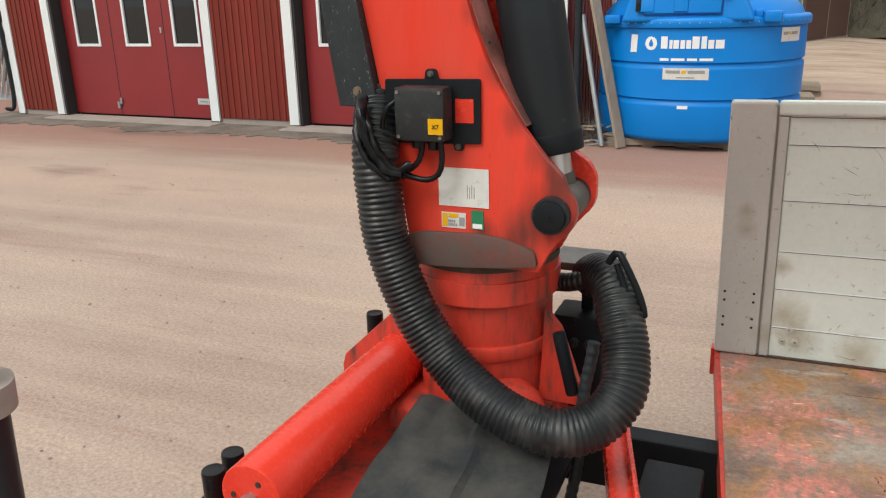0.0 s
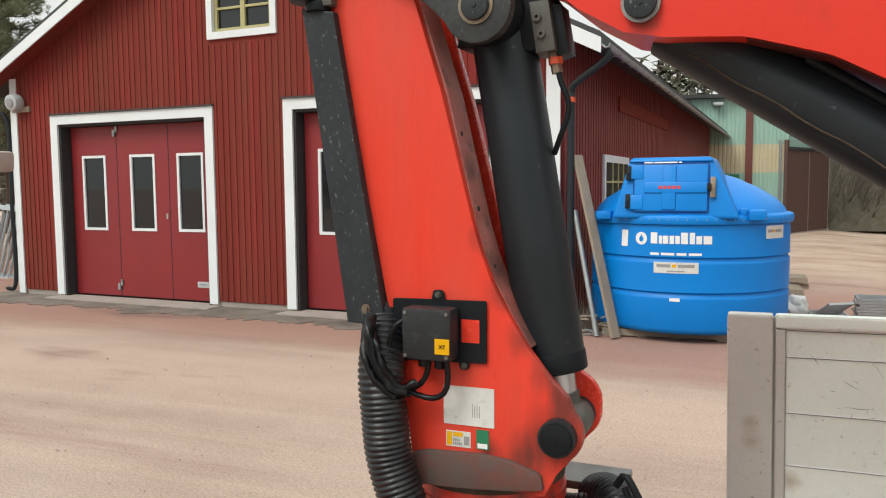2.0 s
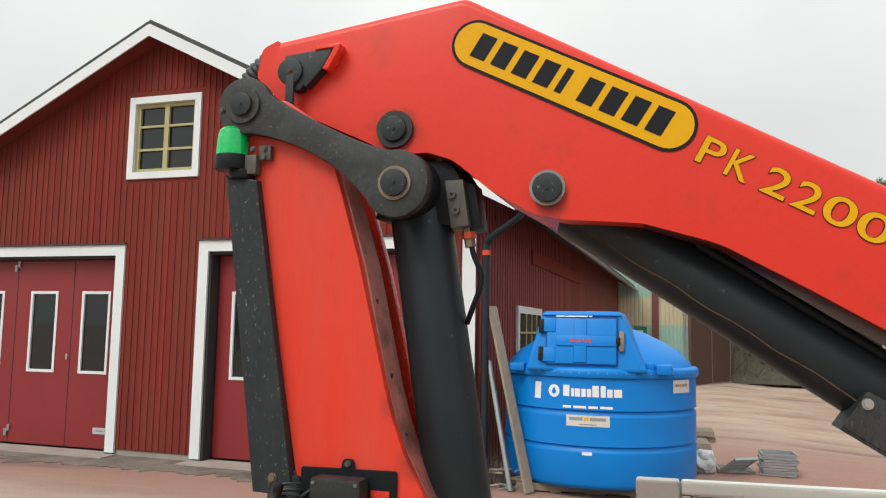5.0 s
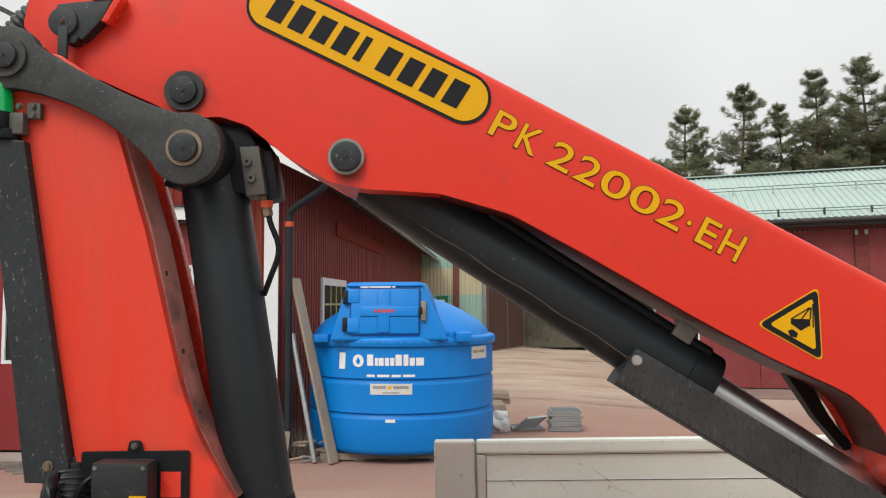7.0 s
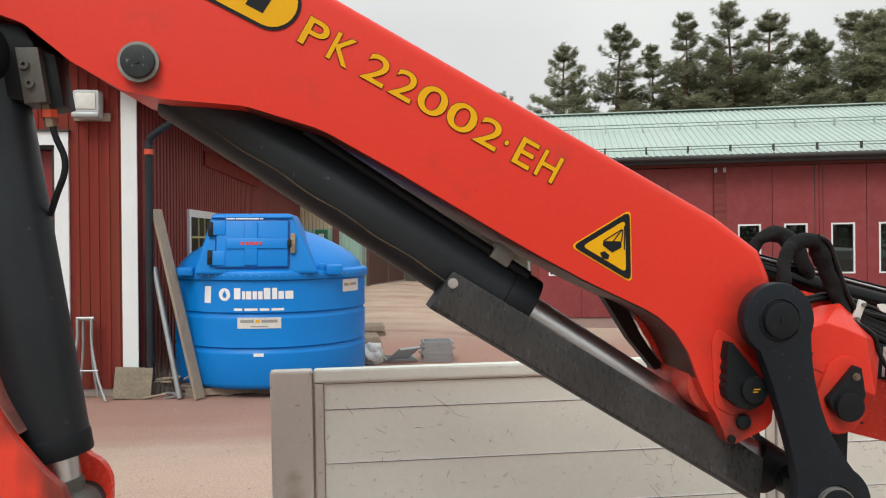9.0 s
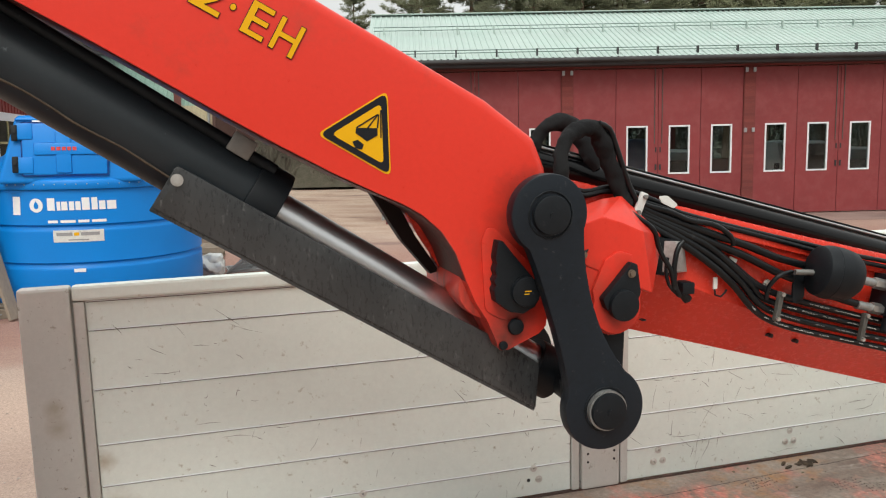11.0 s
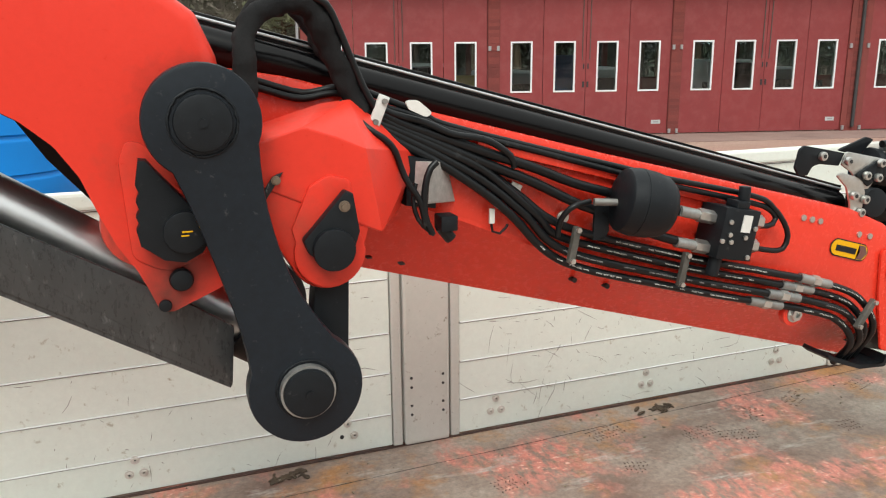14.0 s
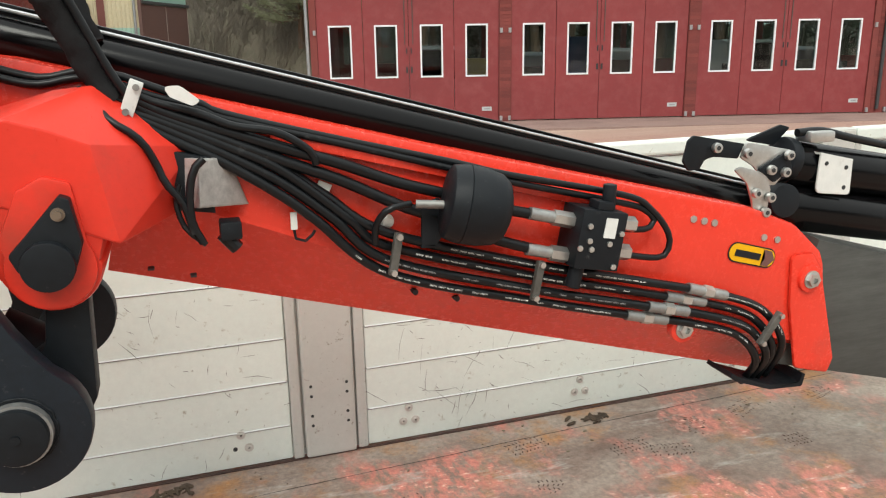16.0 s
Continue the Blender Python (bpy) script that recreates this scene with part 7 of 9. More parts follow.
# sleeves, hoses and fittings along the outer arm
def sleeve(points, r, full=1.0):
    """A creased cloth sleeve; full is how much wider it hangs past the middle of its bow."""
    bm = hose(points, r, 18, 0.008)
    line = smooth_path(points, 0.008)
    for k, v in enumerate(bm.verts):
        i = min(k // 18, len(line) - 1)
        u = i / len(line)
        swell = 1 + (full - 1) * max(0.0, 1 - abs(u - 0.68) / 0.26)
        v.co = line[i] + (v.co - line[i]) * swell
        v.co += 0.007 * noise.noise_vector(v.co * 26) + 0.004 * noise.noise_vector(v.co * 70)
    return bm


NEAR_BOW = [(1.955, 1.86, 2.10), (1.956, 1.84, 2.18), (1.957, 1.83, 2.257), (1.957, 1.832, 2.291), (1.964, 1.84, 2.325), (1.987, 1.855, 2.357), (2.022, 1.875, 2.376), (2.063, 1.89, 2.384), (2.099, 1.90, 2.369), (2.124, 1.91, 2.325), (2.147, 1.915, 2.273), (2.174, 1.92, 2.212), (2.199, 1.92, 2.167)]
FAR_BOW = [(1.975, 2.09, 2.18), (1.985, 2.085, 2.298), (1.985, 2.085, 2.325), (2.000, 2.08, 2.365), (2.028, 2.08, 2.390), (2.064, 2.08, 2.402), (2.098, 2.075, 2.393), (2.135, 2.065, 2.34), (2.17, 2.045, 2.26)]
near_wrap = part("hose_wrap", sleeve(NEAR_BOW, 0.021, 1.3), CLOTH, crane, "hoses in a baggy black cloth sleeve", smooth=60)
part("cord", hose([(x + 0.026, y - 0.014, z + 0.010) for x, y, z in NEAR_BOW[7:]], 0.008), RUBBER, near_wrap)
part("hose_wrap", sleeve(FAR_BOW, 0.020, 1.4), CLOTH, crane, "hoses in a baggy black cloth sleeve", smooth=60)


def mix_path(a, b, w, y):
    return [((1 - w) * p[0] + w * q[0], y, (1 - w) * p[1] + w * q[1]) for p, q in zip(a, b)]


LOWER = [(2.70, 1.797), (3.02, 1.703), (3.286, 1.636), (3.468, 1.592), (3.60, 1.545), (3.665, 1.47), (3.69, 1.375)]
UPPER = [(2.70, 1.885), (3.05, 1.782), (3.30, 1.722), (3.514, 1.668), (3.66, 1.610), (3.735, 1.51), (3.765, 1.385)]
HEADS = (((2.195, 2.150), (2.225, 2.133), (2.29, 2.096), (2.386, 2.045), (2.487, 1.977), (2.551, 1.924)),
         ((2.197, 2.155), (2.227, 2.140), (2.291, 2.109), (2.387, 2.061), (2.489, 2.001), (2.585, 1.924)),
         ((2.199, 2.158), (2.229, 2.145), (2.292, 2.120), (2.389, 2.077), (2.490, 2.025), (2.620, 1.918)),
         ((2.202, 2.162), (2.232, 2.149), (2.293, 2.126), (2.390, 2.082), (2.493, 2.030), (2.573, 1.970)))
for k in range(4):
    w = k / 3
    y = (1.915, 1.919, 1.921, 1.934)[k]
    path = [(x, y, z) for x, z in HEADS[k]] + mix_path(LOWER, UPPER, w, 1.925 - 0.008 * (k % 2))
    path[-1] = (path[-1][0], 2.0, path[-1][2])
    hs = part("hydraulic_hose", hose(path, 0.0102, 14), RUBBER, crane, "black hydraulic hose with white print")
    line = smooth_path(path, 0.02)
    i = int(len(line) * (0.70 + 0.035 * w))
    d = (line[i + 1] - line[i]).normalized()
    part("ferrule", rod(line[i] - d * 0.045, line[i], 0.0135, n=14), FERRULE, hs, "dull crimped ferrule")
    part("nut", rod(line[i], line[i] + d * 0.026, 0.0165, n=6), STEEL, hs)
    part("ferrule", rod(line[i] + d * 0.026, line[i] + d * 0.070, 0.0135, n=14), FERRULE, hs)
    prints, rng = bmesh.new(), random.Random(60 + k)
    for a, b in ((0.30 + 0.03 * k, 0.655), (0.785, 0.90)):
        for j in range(int(len(line) * a), int(len(line) * b)):
            dd = (line[j + 1] - line[j]).normalized()
            uu = Vector((-dd.z, 0, dd.x))
            if rng.random() < 0.25:
                continue
            for shift in range(6):
                q = line[j] + Vector((0, -0.01035, 0)) + dd * (-0.008 + 0.0029 * shift)
                half, lift = rng.uniform(0.0004, 0.0010), rng.choice((-0.0004, 0, 0.0004))
                prints.faces.new([prints.verts.new(q + dd * e * half + uu * (h * 0.0017 + lift)) for e, h in ((-1, -1), (1, -1), (1, 1), (-1, 1))])
    part("print", prints, PAPER if k != 1 else FILM_GREY, hs, "fine white print", kind="stuff", smooth=0)
THICK = [[(2.205, 1.925, 2.178), (2.239, 1.925, 2.164), (2.294, 1.925, 2.139), (2.391, 1.925, 2.105), (2.494, 1.925, 2.069), (2.602, 1.925, 2.034), (2.716, 1.925, 1.990), (2.825, 1.92, 1.958), (2.95, 1.91, 1.920), (3.06, 1.90, 1.896)],
         [(2.205, 1.925, 2.168), (2.238, 1.925, 2.154), (2.293, 1.925, 2.127), (2.390, 1.925, 2.087), (2.492, 1.925, 2.044), (2.601, 1.925, 2.001), (2.716, 1.92, 1.945), (2.807, 1.915, 1.909), (2.93, 1.905, 1.856), (3.055, 1.90, 1.817)]]
for path in THICK:
    hs = part("hydraulic_hose", hose(path, 0.0118, 14), RUBBER, crane, "thick black hydraulic hose")
    a, b = Vector(path[-1]), Vector((path[-1][0] + 0.055, 1.90, path[-1][2] - 0.013))
    part("ferrule", rod(a - (b - a) * 1.0, a, 0.0138, n=16), FERRULE, hs)
    part("nut", rod(a, b, 0.0180, n=6), STEEL, hs)
THIN = [[(1.93, 1.95, 2.250), (1.986, 1.95, 2.234), (2.083, 1.95, 2.207), (2.149, 1.945, 2.217), (2.205, 1.94, 2.211), (2.251, 1.94, 2.195), (2.345, 1.94, 2.158), (2.394, 1.94, 2.135), (2.607, 1.94, 2.079), (2.843, 1.935, 2.022), (2.959, 1.92, 1.992), (3.241, 1.91, 1.931), (3.312, 1.91, 1.894), (3.36, 1.91, 1.84), (3.368, 1.91, 1.80), (3.34, 1.91, 1.777), (3.22, 1.90, 1.80)],
        [(1.93, 1.94, 2.236), (1.987, 1.94, 2.220), (2.075, 1.94, 2.196), (2.144, 1.94, 2.206), (2.204, 1.935, 2.197), (2.250, 1.935, 2.178), (2.344, 1.935, 2.147), (2.393, 1.935, 2.126), (2.605, 1.935, 2.072), (2.841, 1.93, 2.009), (2.966, 1.92, 1.976), (3.229, 1.915, 1.915), (3.298, 1.915, 1.893), (3.326, 1.915, 1.866), (3.30, 1.91, 1.848), (3.21, 1.90, 1.860)]]
for path in THIN:
    part("hydraulic_hose", hose(path, 0.0074, 12), RUBBER, crane, "thin black hydraulic hose")
spare = hose([(2.15, 1.90, 2.19), (2.178, 1.875, 2.158), (2.20, 1.85, 2.136), (2.23, 1.845, 2.116), (2.249, 1.845, 2.095), (2.265, 1.855, 2.059), (2.278, 1.85, 2.025), (2.305, 1.85, 1.985), (2.318, 1.85, 1.93)], 0.0068, 8)
part("cable", spare, RUBBER, crane)
side_loop = hose([(2.21, 1.925, 2.19), (2.267, 1.92, 2.163), (2.343, 1.915, 2.141), (2.402, 1.913, 2.116), (2.474, 1.912, 2.103), (2.515, 1.912, 2.084), (2.548, 1.914, 2.058), (2.555, 1.918, 2.035)], 0.0078, 12)
part("cable", side_loop, RUBBER, crane)


def clamp(x, z, tall, lean, y=1.895):
    """A bright two-screw hose clamp bar."""
    turn = pose(x, y, z, 0, lean, 0)
    bm = box(-0.009, 0.009, -0.008, 0.008, -tall / 2, tall / 2, 0.004, turn=turn)
    c = part("hose_clamp", bm, VALVE_GREY, crane, "cast hose clamp")
    for s in (-1, 1):
        p = turn @ Vector((0, -0.012, s * tall * 0.42))
        part("screw", rod(p + Vector((0, 0.004, 0)), p + Vector((0, -0.003, 0)), 0.0065, n=10), STEEL, c)


clamp(2.706, 1.846, 0.090, 10)
clamp(3.026, 1.757, 0.090, 10)
clamp(3.672, 1.565, 0.098, 35)
cl = part("clip_plate", box(-0.012, 0.012, -0.005, 0.005, -0.036, 0.036, 0.003, turn=pose(2.232, 1.90, 2.168, 0, 22, 0)), PAPER, crane, "bright clip plate over the hoses")
part("screw", rod((2.243, 1.894, 2.190), (2.243, 1.885, 2.190), 0.006, n=10), CAST, cl)
part("screw", rod((2.222, 1.894, 2.148), (2.222, 1.885, 2.148), 0.006, n=10), CAST, cl)
part("lug_plate", plate(fillet([(2.287, 2.190, 0.01), (2.315, 2.192, 0.02), (2.350, 2.164, 0.01), (2.335, 2.155, 0.01), (2.297, 2.172, 0.01)]), 1.893, 1.899), PAPER, crane, "bright lifting lug")
# work lamp
lamp = bmesh.new()
lp = Vector((2.800, 1.855, 1.958))
axis = Vector((0.96, -0.18, -0.2)).normalized()
q = axis.to_track_quat("Z", "Y").to_matrix()
prof = [(0.0, 0.0), (0.066, 0.0), (0.074, 0.005), (0.080, 0.030), (0.0805, 0.036), (0.079, 0.0375), (0.0805, 0.039), (0.079, 0.075), (0.073, 0.105), (0.060, 0.122), (0.040, 0.130), (0.0, 0.133)]
rings = [[lamp.verts.new(lp + q @ Vector((r * math.cos(2 * math.pi * k / 36), r * math.sin(2 * math.pi * k / 36), h))) for k in range(36)] for r, h in prof[1:-1]]
for a, c in zip(rings, rings[1:]):
    for k in range(36):
        lamp.faces.new((a[k], a[(k + 1) % 36], c[(k + 1) % 36], c[k]))
lamp.faces.new(rings[0][::-1]), lamp.faces.new(rings[-1])
lamp = part("work_lamp", lamp, BLACK, crane, "black round work lamp")
part("bracket", plate(fillet([(2.765, 1.945, 0.006), (2.806, 1.955, 0.006), (2.808, 1.87, 0.01), (2.795, 1.85, 0.01), (2.765, 1.855, 0.01)]), 1.905, 1.913, 0.002), BLACK, lamp)
part("bracket_foot", box(2.765, 2.808, 1.905, 1.955, 1.850, 1.858, 0.002), BLACK, lamp)
part("plug", rod((2.745, 1.878, 1.951), (2.80, 1.866, 1.948), 0.009, n=12), CAST, lamp)
part("cable", hose([(2.735, 1.88, 1.952), (2.685, 1.87, 1.945), (2.665, 1.89, 1.91), (2.665, 1.90, 1.87)], 0.007, 8), RUBBER, lamp)
part("bolt", bolt_head((2.70, 1.945, 1.905), (0, -1, 0), 0.011, 0.012), STEEL, lamp)
# valve block
vt = pose(3.157, 1.905, 1.845, 0, 9.5, 0)
vb = part("valve_block", box(-0.055, 0.055, -0.05, 0.045, -0.066, 0.066, 0.004, turn=vt), BLACK, crane, "black hydraulic valve block")
part("plate", box(0.002, 0.030, -0.053, -0.05, 0.008, 0.052, turn=vt), PAPER, vb, "bright type plate", smooth=0)
for x, z in ((-0.035, 0.03), (0.045, 0.02), (-0.05, -0.02), (-0.022, -0.02), (0.02, -0.005), (0.04, -0.055), (-0.03, -0.002)):
    p = vt @ Vector((x, -0.05, z))
    part("port_screw", rod(p, p + Vector((0, -0.006, 0)), 0.0065, n=12, bevel=0.0015), STEEL, vb)
part("solenoid", rod(vt @ Vector((0.020, -0.02, 0.066)), vt @ Vector((0.012, -0.02, 0.122)), 0.015, n=14, bevel=0.003), BLACK, vb)
part("coil", box(-0.02, 0.02, -0.045, 0.0, 0.066, 0.085, 0.003, turn=vt), BLACK, vb)
part("plunger", rod(vt @ Vector((-0.03, -0.02, -0.066)), vt @ Vector((-0.033, -0.02, -0.115)), 0.017, n=14, bevel=0.003), BLACK, vb)
for z, sx in ((0.035, 1), (-0.03, 1)):
    part("union", rod(vt @ Vector((0.06 * sx, 0, z)), vt @ Vector((0.105 * sx, 0, z)), 0.019, n=6), STEEL, vb)
# bright lamp box, hanging plugs, tag, tray
bm = plate([(0.0, 2.062), (0.076, 2.056), (0.122, 1.957), (-0.004, 1.972)], 0.0, 0.055, 0.004)
bm.transform(pose(2.336, 1.874, 0, 0, 0, 41.5))
part("lamp_box", bm, BRIGHT_CAST, crane, "bright cast metal box under the hoses", smooth=0)
part("plug", box(2.365, 2.405, 1.88, 1.93, 1.905, 1.94, 0.005), BLACK, crane)
part("plug", rod((2.37, 1.90, 1.915), (2.395, 1.90, 1.885), 0.014, n=10), RUBBER, crane)
part("cable", hose([(2.345, 1.855, 2.065), (2.326, 1.852, 2.045), (2.316, 1.850, 2.0), (2.317, 1.850, 1.95), (2.333, 1.852, 1.912)], 0.0075, 8), RUBBER, crane)
part("cable", hose([(2.30, 1.86, 2.02), (2.292, 1.856, 1.985), (2.305, 1.855, 1.94), (2.338, 1.853, 1.908)], 0.005, 8), RUBBER, crane)
# black plate stands for the pocket's shade round the socket
part("socket_housing", plate([(2.293, 2.075), (2.291, 1.965), (2.36, 1.955), (2.36, 2.06)], 1.90, 1.952, 0.004), BLACK, crane)
part("plate", box(-0.014, 0.014, -0.002, 0.002, -0.013, 0.013, turn=pose(2.571, 1.942, 1.982, 0, 25, 0)), PAPER, crane, "bright fixing plate")
part("tag", box(2.502, 2.515, 1.93, 1.935, 1.905, 1.94), PAPER, crane, "white tag")
part("tag_wire", hose([(2.508, 1.934, 1.905), (2.512, 1.934, 1.885), (2.535, 1.934, 1.88), (2.55, 1.934, 1.90)], 0.003, 6), BLACK, crane)
tray = plate(fillet([(3.612, 1.418), (3.63, 1.404, 0.01), (3.743, 1.364), (3.850, 1.358, 0.008), (3.857, 1.392), (3.847, 1.393), (3.840, 1.370, 0.006), (3.745, 1.376), (3.635, 1.416, 0.01), (3.618, 1.428)]), 1.950, 2.05)
part("hose_tray", tray, BLACK, crane, "bent black hose tray under the arm")

# inner extensions and their clamps beyond the arm's end
part("extension_box", plate([on_arm(1.70, -0.01), on_arm(3.3, -0.01), on_arm(3.3, 0.35), on_arm(1.70, 0.35)], AN + 0.03, AF - 0.02, 0.02), surface("dark_extension_steel", (0.045, 0.046, 0.043), (0.080, 0.081, 0.075), big=3, fine=30, grain=0.25, rough=0.45, bump=0.08, stretch=(0.3, 1, 2), spec=0.2), crane, "dark inner extension box")
for a, b, rad in (((3.80, 2.08, 1.836), (4.60, 2.08, 1.698), 0.061), ((3.83, 2.10, 1.947), (4.60, 2.10, 1.823), 0.064)):
    tube = part("extension_tube", rod(a, b, rad, n=32, bevel=0.008), GLOSS_BLACK, crane, "gloss black extension cylinder")
    part("end_plug", rod((a[0] - 0.014, a[1] - 0.01, a[2]), (a[0] + 0.02, a[1] - 0.01, a[2]), rad * 0.5, n=18, bevel=0.004), BLACK, tube)
part("hose_boss", rod((3.760, 1.985, 1.868), (3.765, 2.06, 1.862), 0.044, n=24, bevel=0.006), BLACK, crane, "black round end boss")
part("guide_plate", plate(fillet([(3.444, 1.985, 0.01), (3.455, 2.035, 0.012), (3.470, 2.046, 0.012), (3.617, 2.020), (3.60, 1.984, 0.004), (3.53, 1.992, 0.012), (3.505, 1.986, 0.012), (3.49, 1.962, 0.006), (3.46, 1.962, 0.006)]), 1.985, 1.995, 0.003), BLACK, crane, "black guide plate")
part("clamp_plate", plate(fillet([(3.600, 1.988, 0.006), (3.616, 2.025, 0.008), (3.752, 2.000, 0.008), (3.745, 1.95, 0.01), (3.711, 1.913, 0.008), (3.688, 1.915, 0.006), (3.64, 1.965, 0.01)]), 1.975, 1.983, 0.003), STEEL, crane, "bright clamp plate")
part("clamp_face", plate(fillet([(3.648, 1.958, 0.006), (3.735, 2.000, 0.006), (3.752, 1.955, 0.008), (3.70, 1.922, 0.008)]), 1.966, 1.974, 0.003), BLACK, crane)
part("clamp_plate", plate(fillet([(3.579, 1.960, 0.006), (3.60, 1.967, 0.006), (3.678, 1.946, 0.008), (3.694, 1.905, 0.008), (3.69, 1.86, 0.008), (3.679, 1.842, 0.006), (3.649, 1.842, 0.006), (3.64, 1.88, 0.015), (3.62, 1.925, 0.02)]), 1.968, 1.976, 0.003), STEEL, crane, "bright clamp plate")
part("guide_plate", plate(fillet([(3.709, 2.010, 0.006), (3.822, 2.048, 0.008), (3.854, 2.040, 0.006), (3.803, 1.994, 0.01)]), 2.10, 2.11, 0.003), BLACK, crane, "black guide plate")
bm = plate(fillet([(3.893, 1.872, 0.02), (3.896, 1.976, 0.008), (4.006, 1.953, 0.008), (4.009, 1.860, 0.012)]), 2.028, 2.034, 0.002)
bm = plate([(3.896, 1.974), (4.006, 1.951), (4.006, 1.957), (3.896, 1.980)], 2.028, 2.10, bm=bm)
band = part("tube_band", bm, PAPER, crane, "pale bent plate in front of the tube", smooth=0)
for x, z in ((3.918, 1.950), (3.985, 1.936), (3.985, 1.882)):
    part("hole", rod((x, 2.028, z), (x, 2.0265, z), 0.006, n=10), DARK, band)
part("end_cap", rod((3.812, 2.085, 1.960), (3.845, 2.085, 1.955), 0.060, n=36, bevel=0.010), BLACK, crane, "black end cap of the tube")
part("union", box(3.86, 3.94, 2.03, 2.09, 2.005, 2.035, 0.008), STEEL, crane)
for x, z in ((3.531, 2.015), (3.608, 2.000), (3.732, 1.990), (3.682, 1.956), (3.726, 1.948), (3.645, 1.900), (3.688, 1.887), (3.677, 1.850)):
    y = 1.985 if x < 3.6 else 1.966
    part("bolt", rod((x, y, z), (x, y - 0.014, z), 0.0125, n=14, bevel=0.003), STEEL, crane)
    part("socket", rod((x, y - 0.0135, z), (x, y - 0.0155, z), 0.006, n=6), DARK, crane)
part("pipe", hose([(3.84, 2.06, 2.03), (3.92, 2.06, 2.032), (4.02, 2.06, 2.01), (4.3, 2.08, 1.955), (4.6, 2.08, 1.90)], 0.011, 8), RUBBER, crane)

# swung-up stabiliser on the near side
leg = thing("stabiliser_leg", "raised black stabiliser leg with a grey foot plate", "stabiliser", (-1.155, 0.69, 0.0))


def on_leg(z):
    return (-1.155 + 0.057 * z, 0.69, z)


part("tube", rod(on_leg(0.0), on_leg(1.40), 0.062, n=28), TUBE_BLACK, leg, "black stabiliser tube")
part("collar", ring(on_leg(1.385), on_leg(1.455), 0.05, 0.082, 32), PALE_CONCRETE, leg, "grey collar")
part("upper_tube", rod(on_leg(1.44), on_leg(2.41), 0.045, n=24), RUSTY, leg, "dull brown piston tube")
part("foot_plate", rod(on_leg(2.41), on_leg(2.452), 0.13, n=36, bevel=0.008), PALE_CONCRETE, leg, "grey round foot plate")
# ---- blue tank and the clutter round it ----
TC, TR = Vector((-1.18, 12.2)), 1.45
tank = thing("fluid_tank", "large blue plastic fluid tank with a cabinet, on pallets", "tank", (-0.72, 13.0, 0.13))
# the tank is drawn at a nominal size round TC and brought to its true size
PLACE[tank] = Matrix.Translation((TC.x, TC.y, 0.134)) @ Matrix.Diagonal((1 / 1.06, 1 / 1.06, 1 / 1.08, 1))


def lathe(profile, n=72):
    bm = bmesh.new()
    loops = [[bm.verts.new((TC.x + r * math.sin(2 * math.pi * k / n), TC.y - r * math.cos(2 * math.pi * k / n), z)) for k in range(n)] for r, z in profile]
    for a, c in zip(loops, loops[1:]):
        for k in range(n):
            bm.faces.new((a[k], a[(k + 1) % n], c[(k + 1) % n], c[k]))
    bm.faces.new(loops[0]), bm.faces.new(loops[-1])
    return bm


body = [(TR - 0.10, 0.134), (TR - 0.03, 0.16), (TR - 0.005, 0.22)]
for z in (0.69, 1.17):
    body += [(TR, z - 0.07), (TR, z - 0.035), (TR - 0.03, z - 0.01), (TR - 0.03, z + 0.012), (TR + 0.004, z + 0.035), (TR, z + 0.08)]
body += [(TR, 1.58), (TR - 0.012, 1.66)]
part("body", lathe(body), BLUE, tank, "ribbed blue tank body", smooth=50)
part("rim", lathe([(TR - 0.02, 1.63), (TR + 0.035, 1.65), (TR + 0.045, 1.68), (TR + 0.045, 1.745), (TR + 0.02, 1.775), (TR - 0.06, 1.785)]), BLUE, tank, "blue rim flange", smooth=50)
part("dome", lathe([(TR - 0.05, 1.775), (TR - 0.09, 1.86), (TR - 0.22, 1.99), (TR - 0.45, 2.13), (TR - 0.75, 2.27), (TR - 1.05, 2.36), (0.15, 2.40)]), BLUE, tank, "blue domed tank top", smooth=50)


def frustum(bottom, top, z0, z1, bevel):
    """A tapering block between two rectangles (x0, x1, y0, y1)."""
    bm = bmesh.new()
    v = [bm.verts.new((x, y, z)) for (x0, x1, y0, y1), z in ((bottom, z0), (top, z1)) for x, y in ((x0, y0), (x1, y0), (x1, y1), (x0, y1))]
    for f in ((3, 2, 1, 0), (4, 5, 6, 7), (0, 1, 5, 4), (1, 2, 6, 5), (2, 3, 7, 6), (3, 0, 4, 7)):
        bm.faces.new([v[k] for k in f])
    bmesh.ops.bevel(bm, geom=bm.edges[:], offset=bevel, segments=4, affect="EDGES", profile=0.55)
    return bm


cab = part("cabinet", frustum((-2.10, -0.38, 10.78, 12.5), (-1.86, -0.76, 10.93, 12.0), 1.72, 2.56, 0.06), BLUE, tank, "moulded blue equipment cabinet", smooth=50)
lean = pose(-1.30, 10.845, 2.14, -10.1, 0, 0)
part("cabinet_edge", box(-0.56, 0.56, -0.02, 0.02, 0.36, 0.385, 0.008, turn=lean), BLUE, cab)
part("door_seam", box(-0.50, 0.51, -0.018, 0.0, -0.335, 0.335, 0.02, turn=lean), surface("shaded_blue_seam", (0.006, 0.08, 0.34), fine=50, rough=0.5), cab, smooth=50)
door = part("door", box(-0.485, 0.495, -0.032, 0.0, -0.32, 0.32, 0.022, turn=lean), BLUE, cab, "blue cabinet door", smooth=50)
part("door_rib", box(-0.35, 0.50, -0.052, -0.03, -0.075, 0.075, 0.016, turn=lean), BLUE, door, smooth=50)
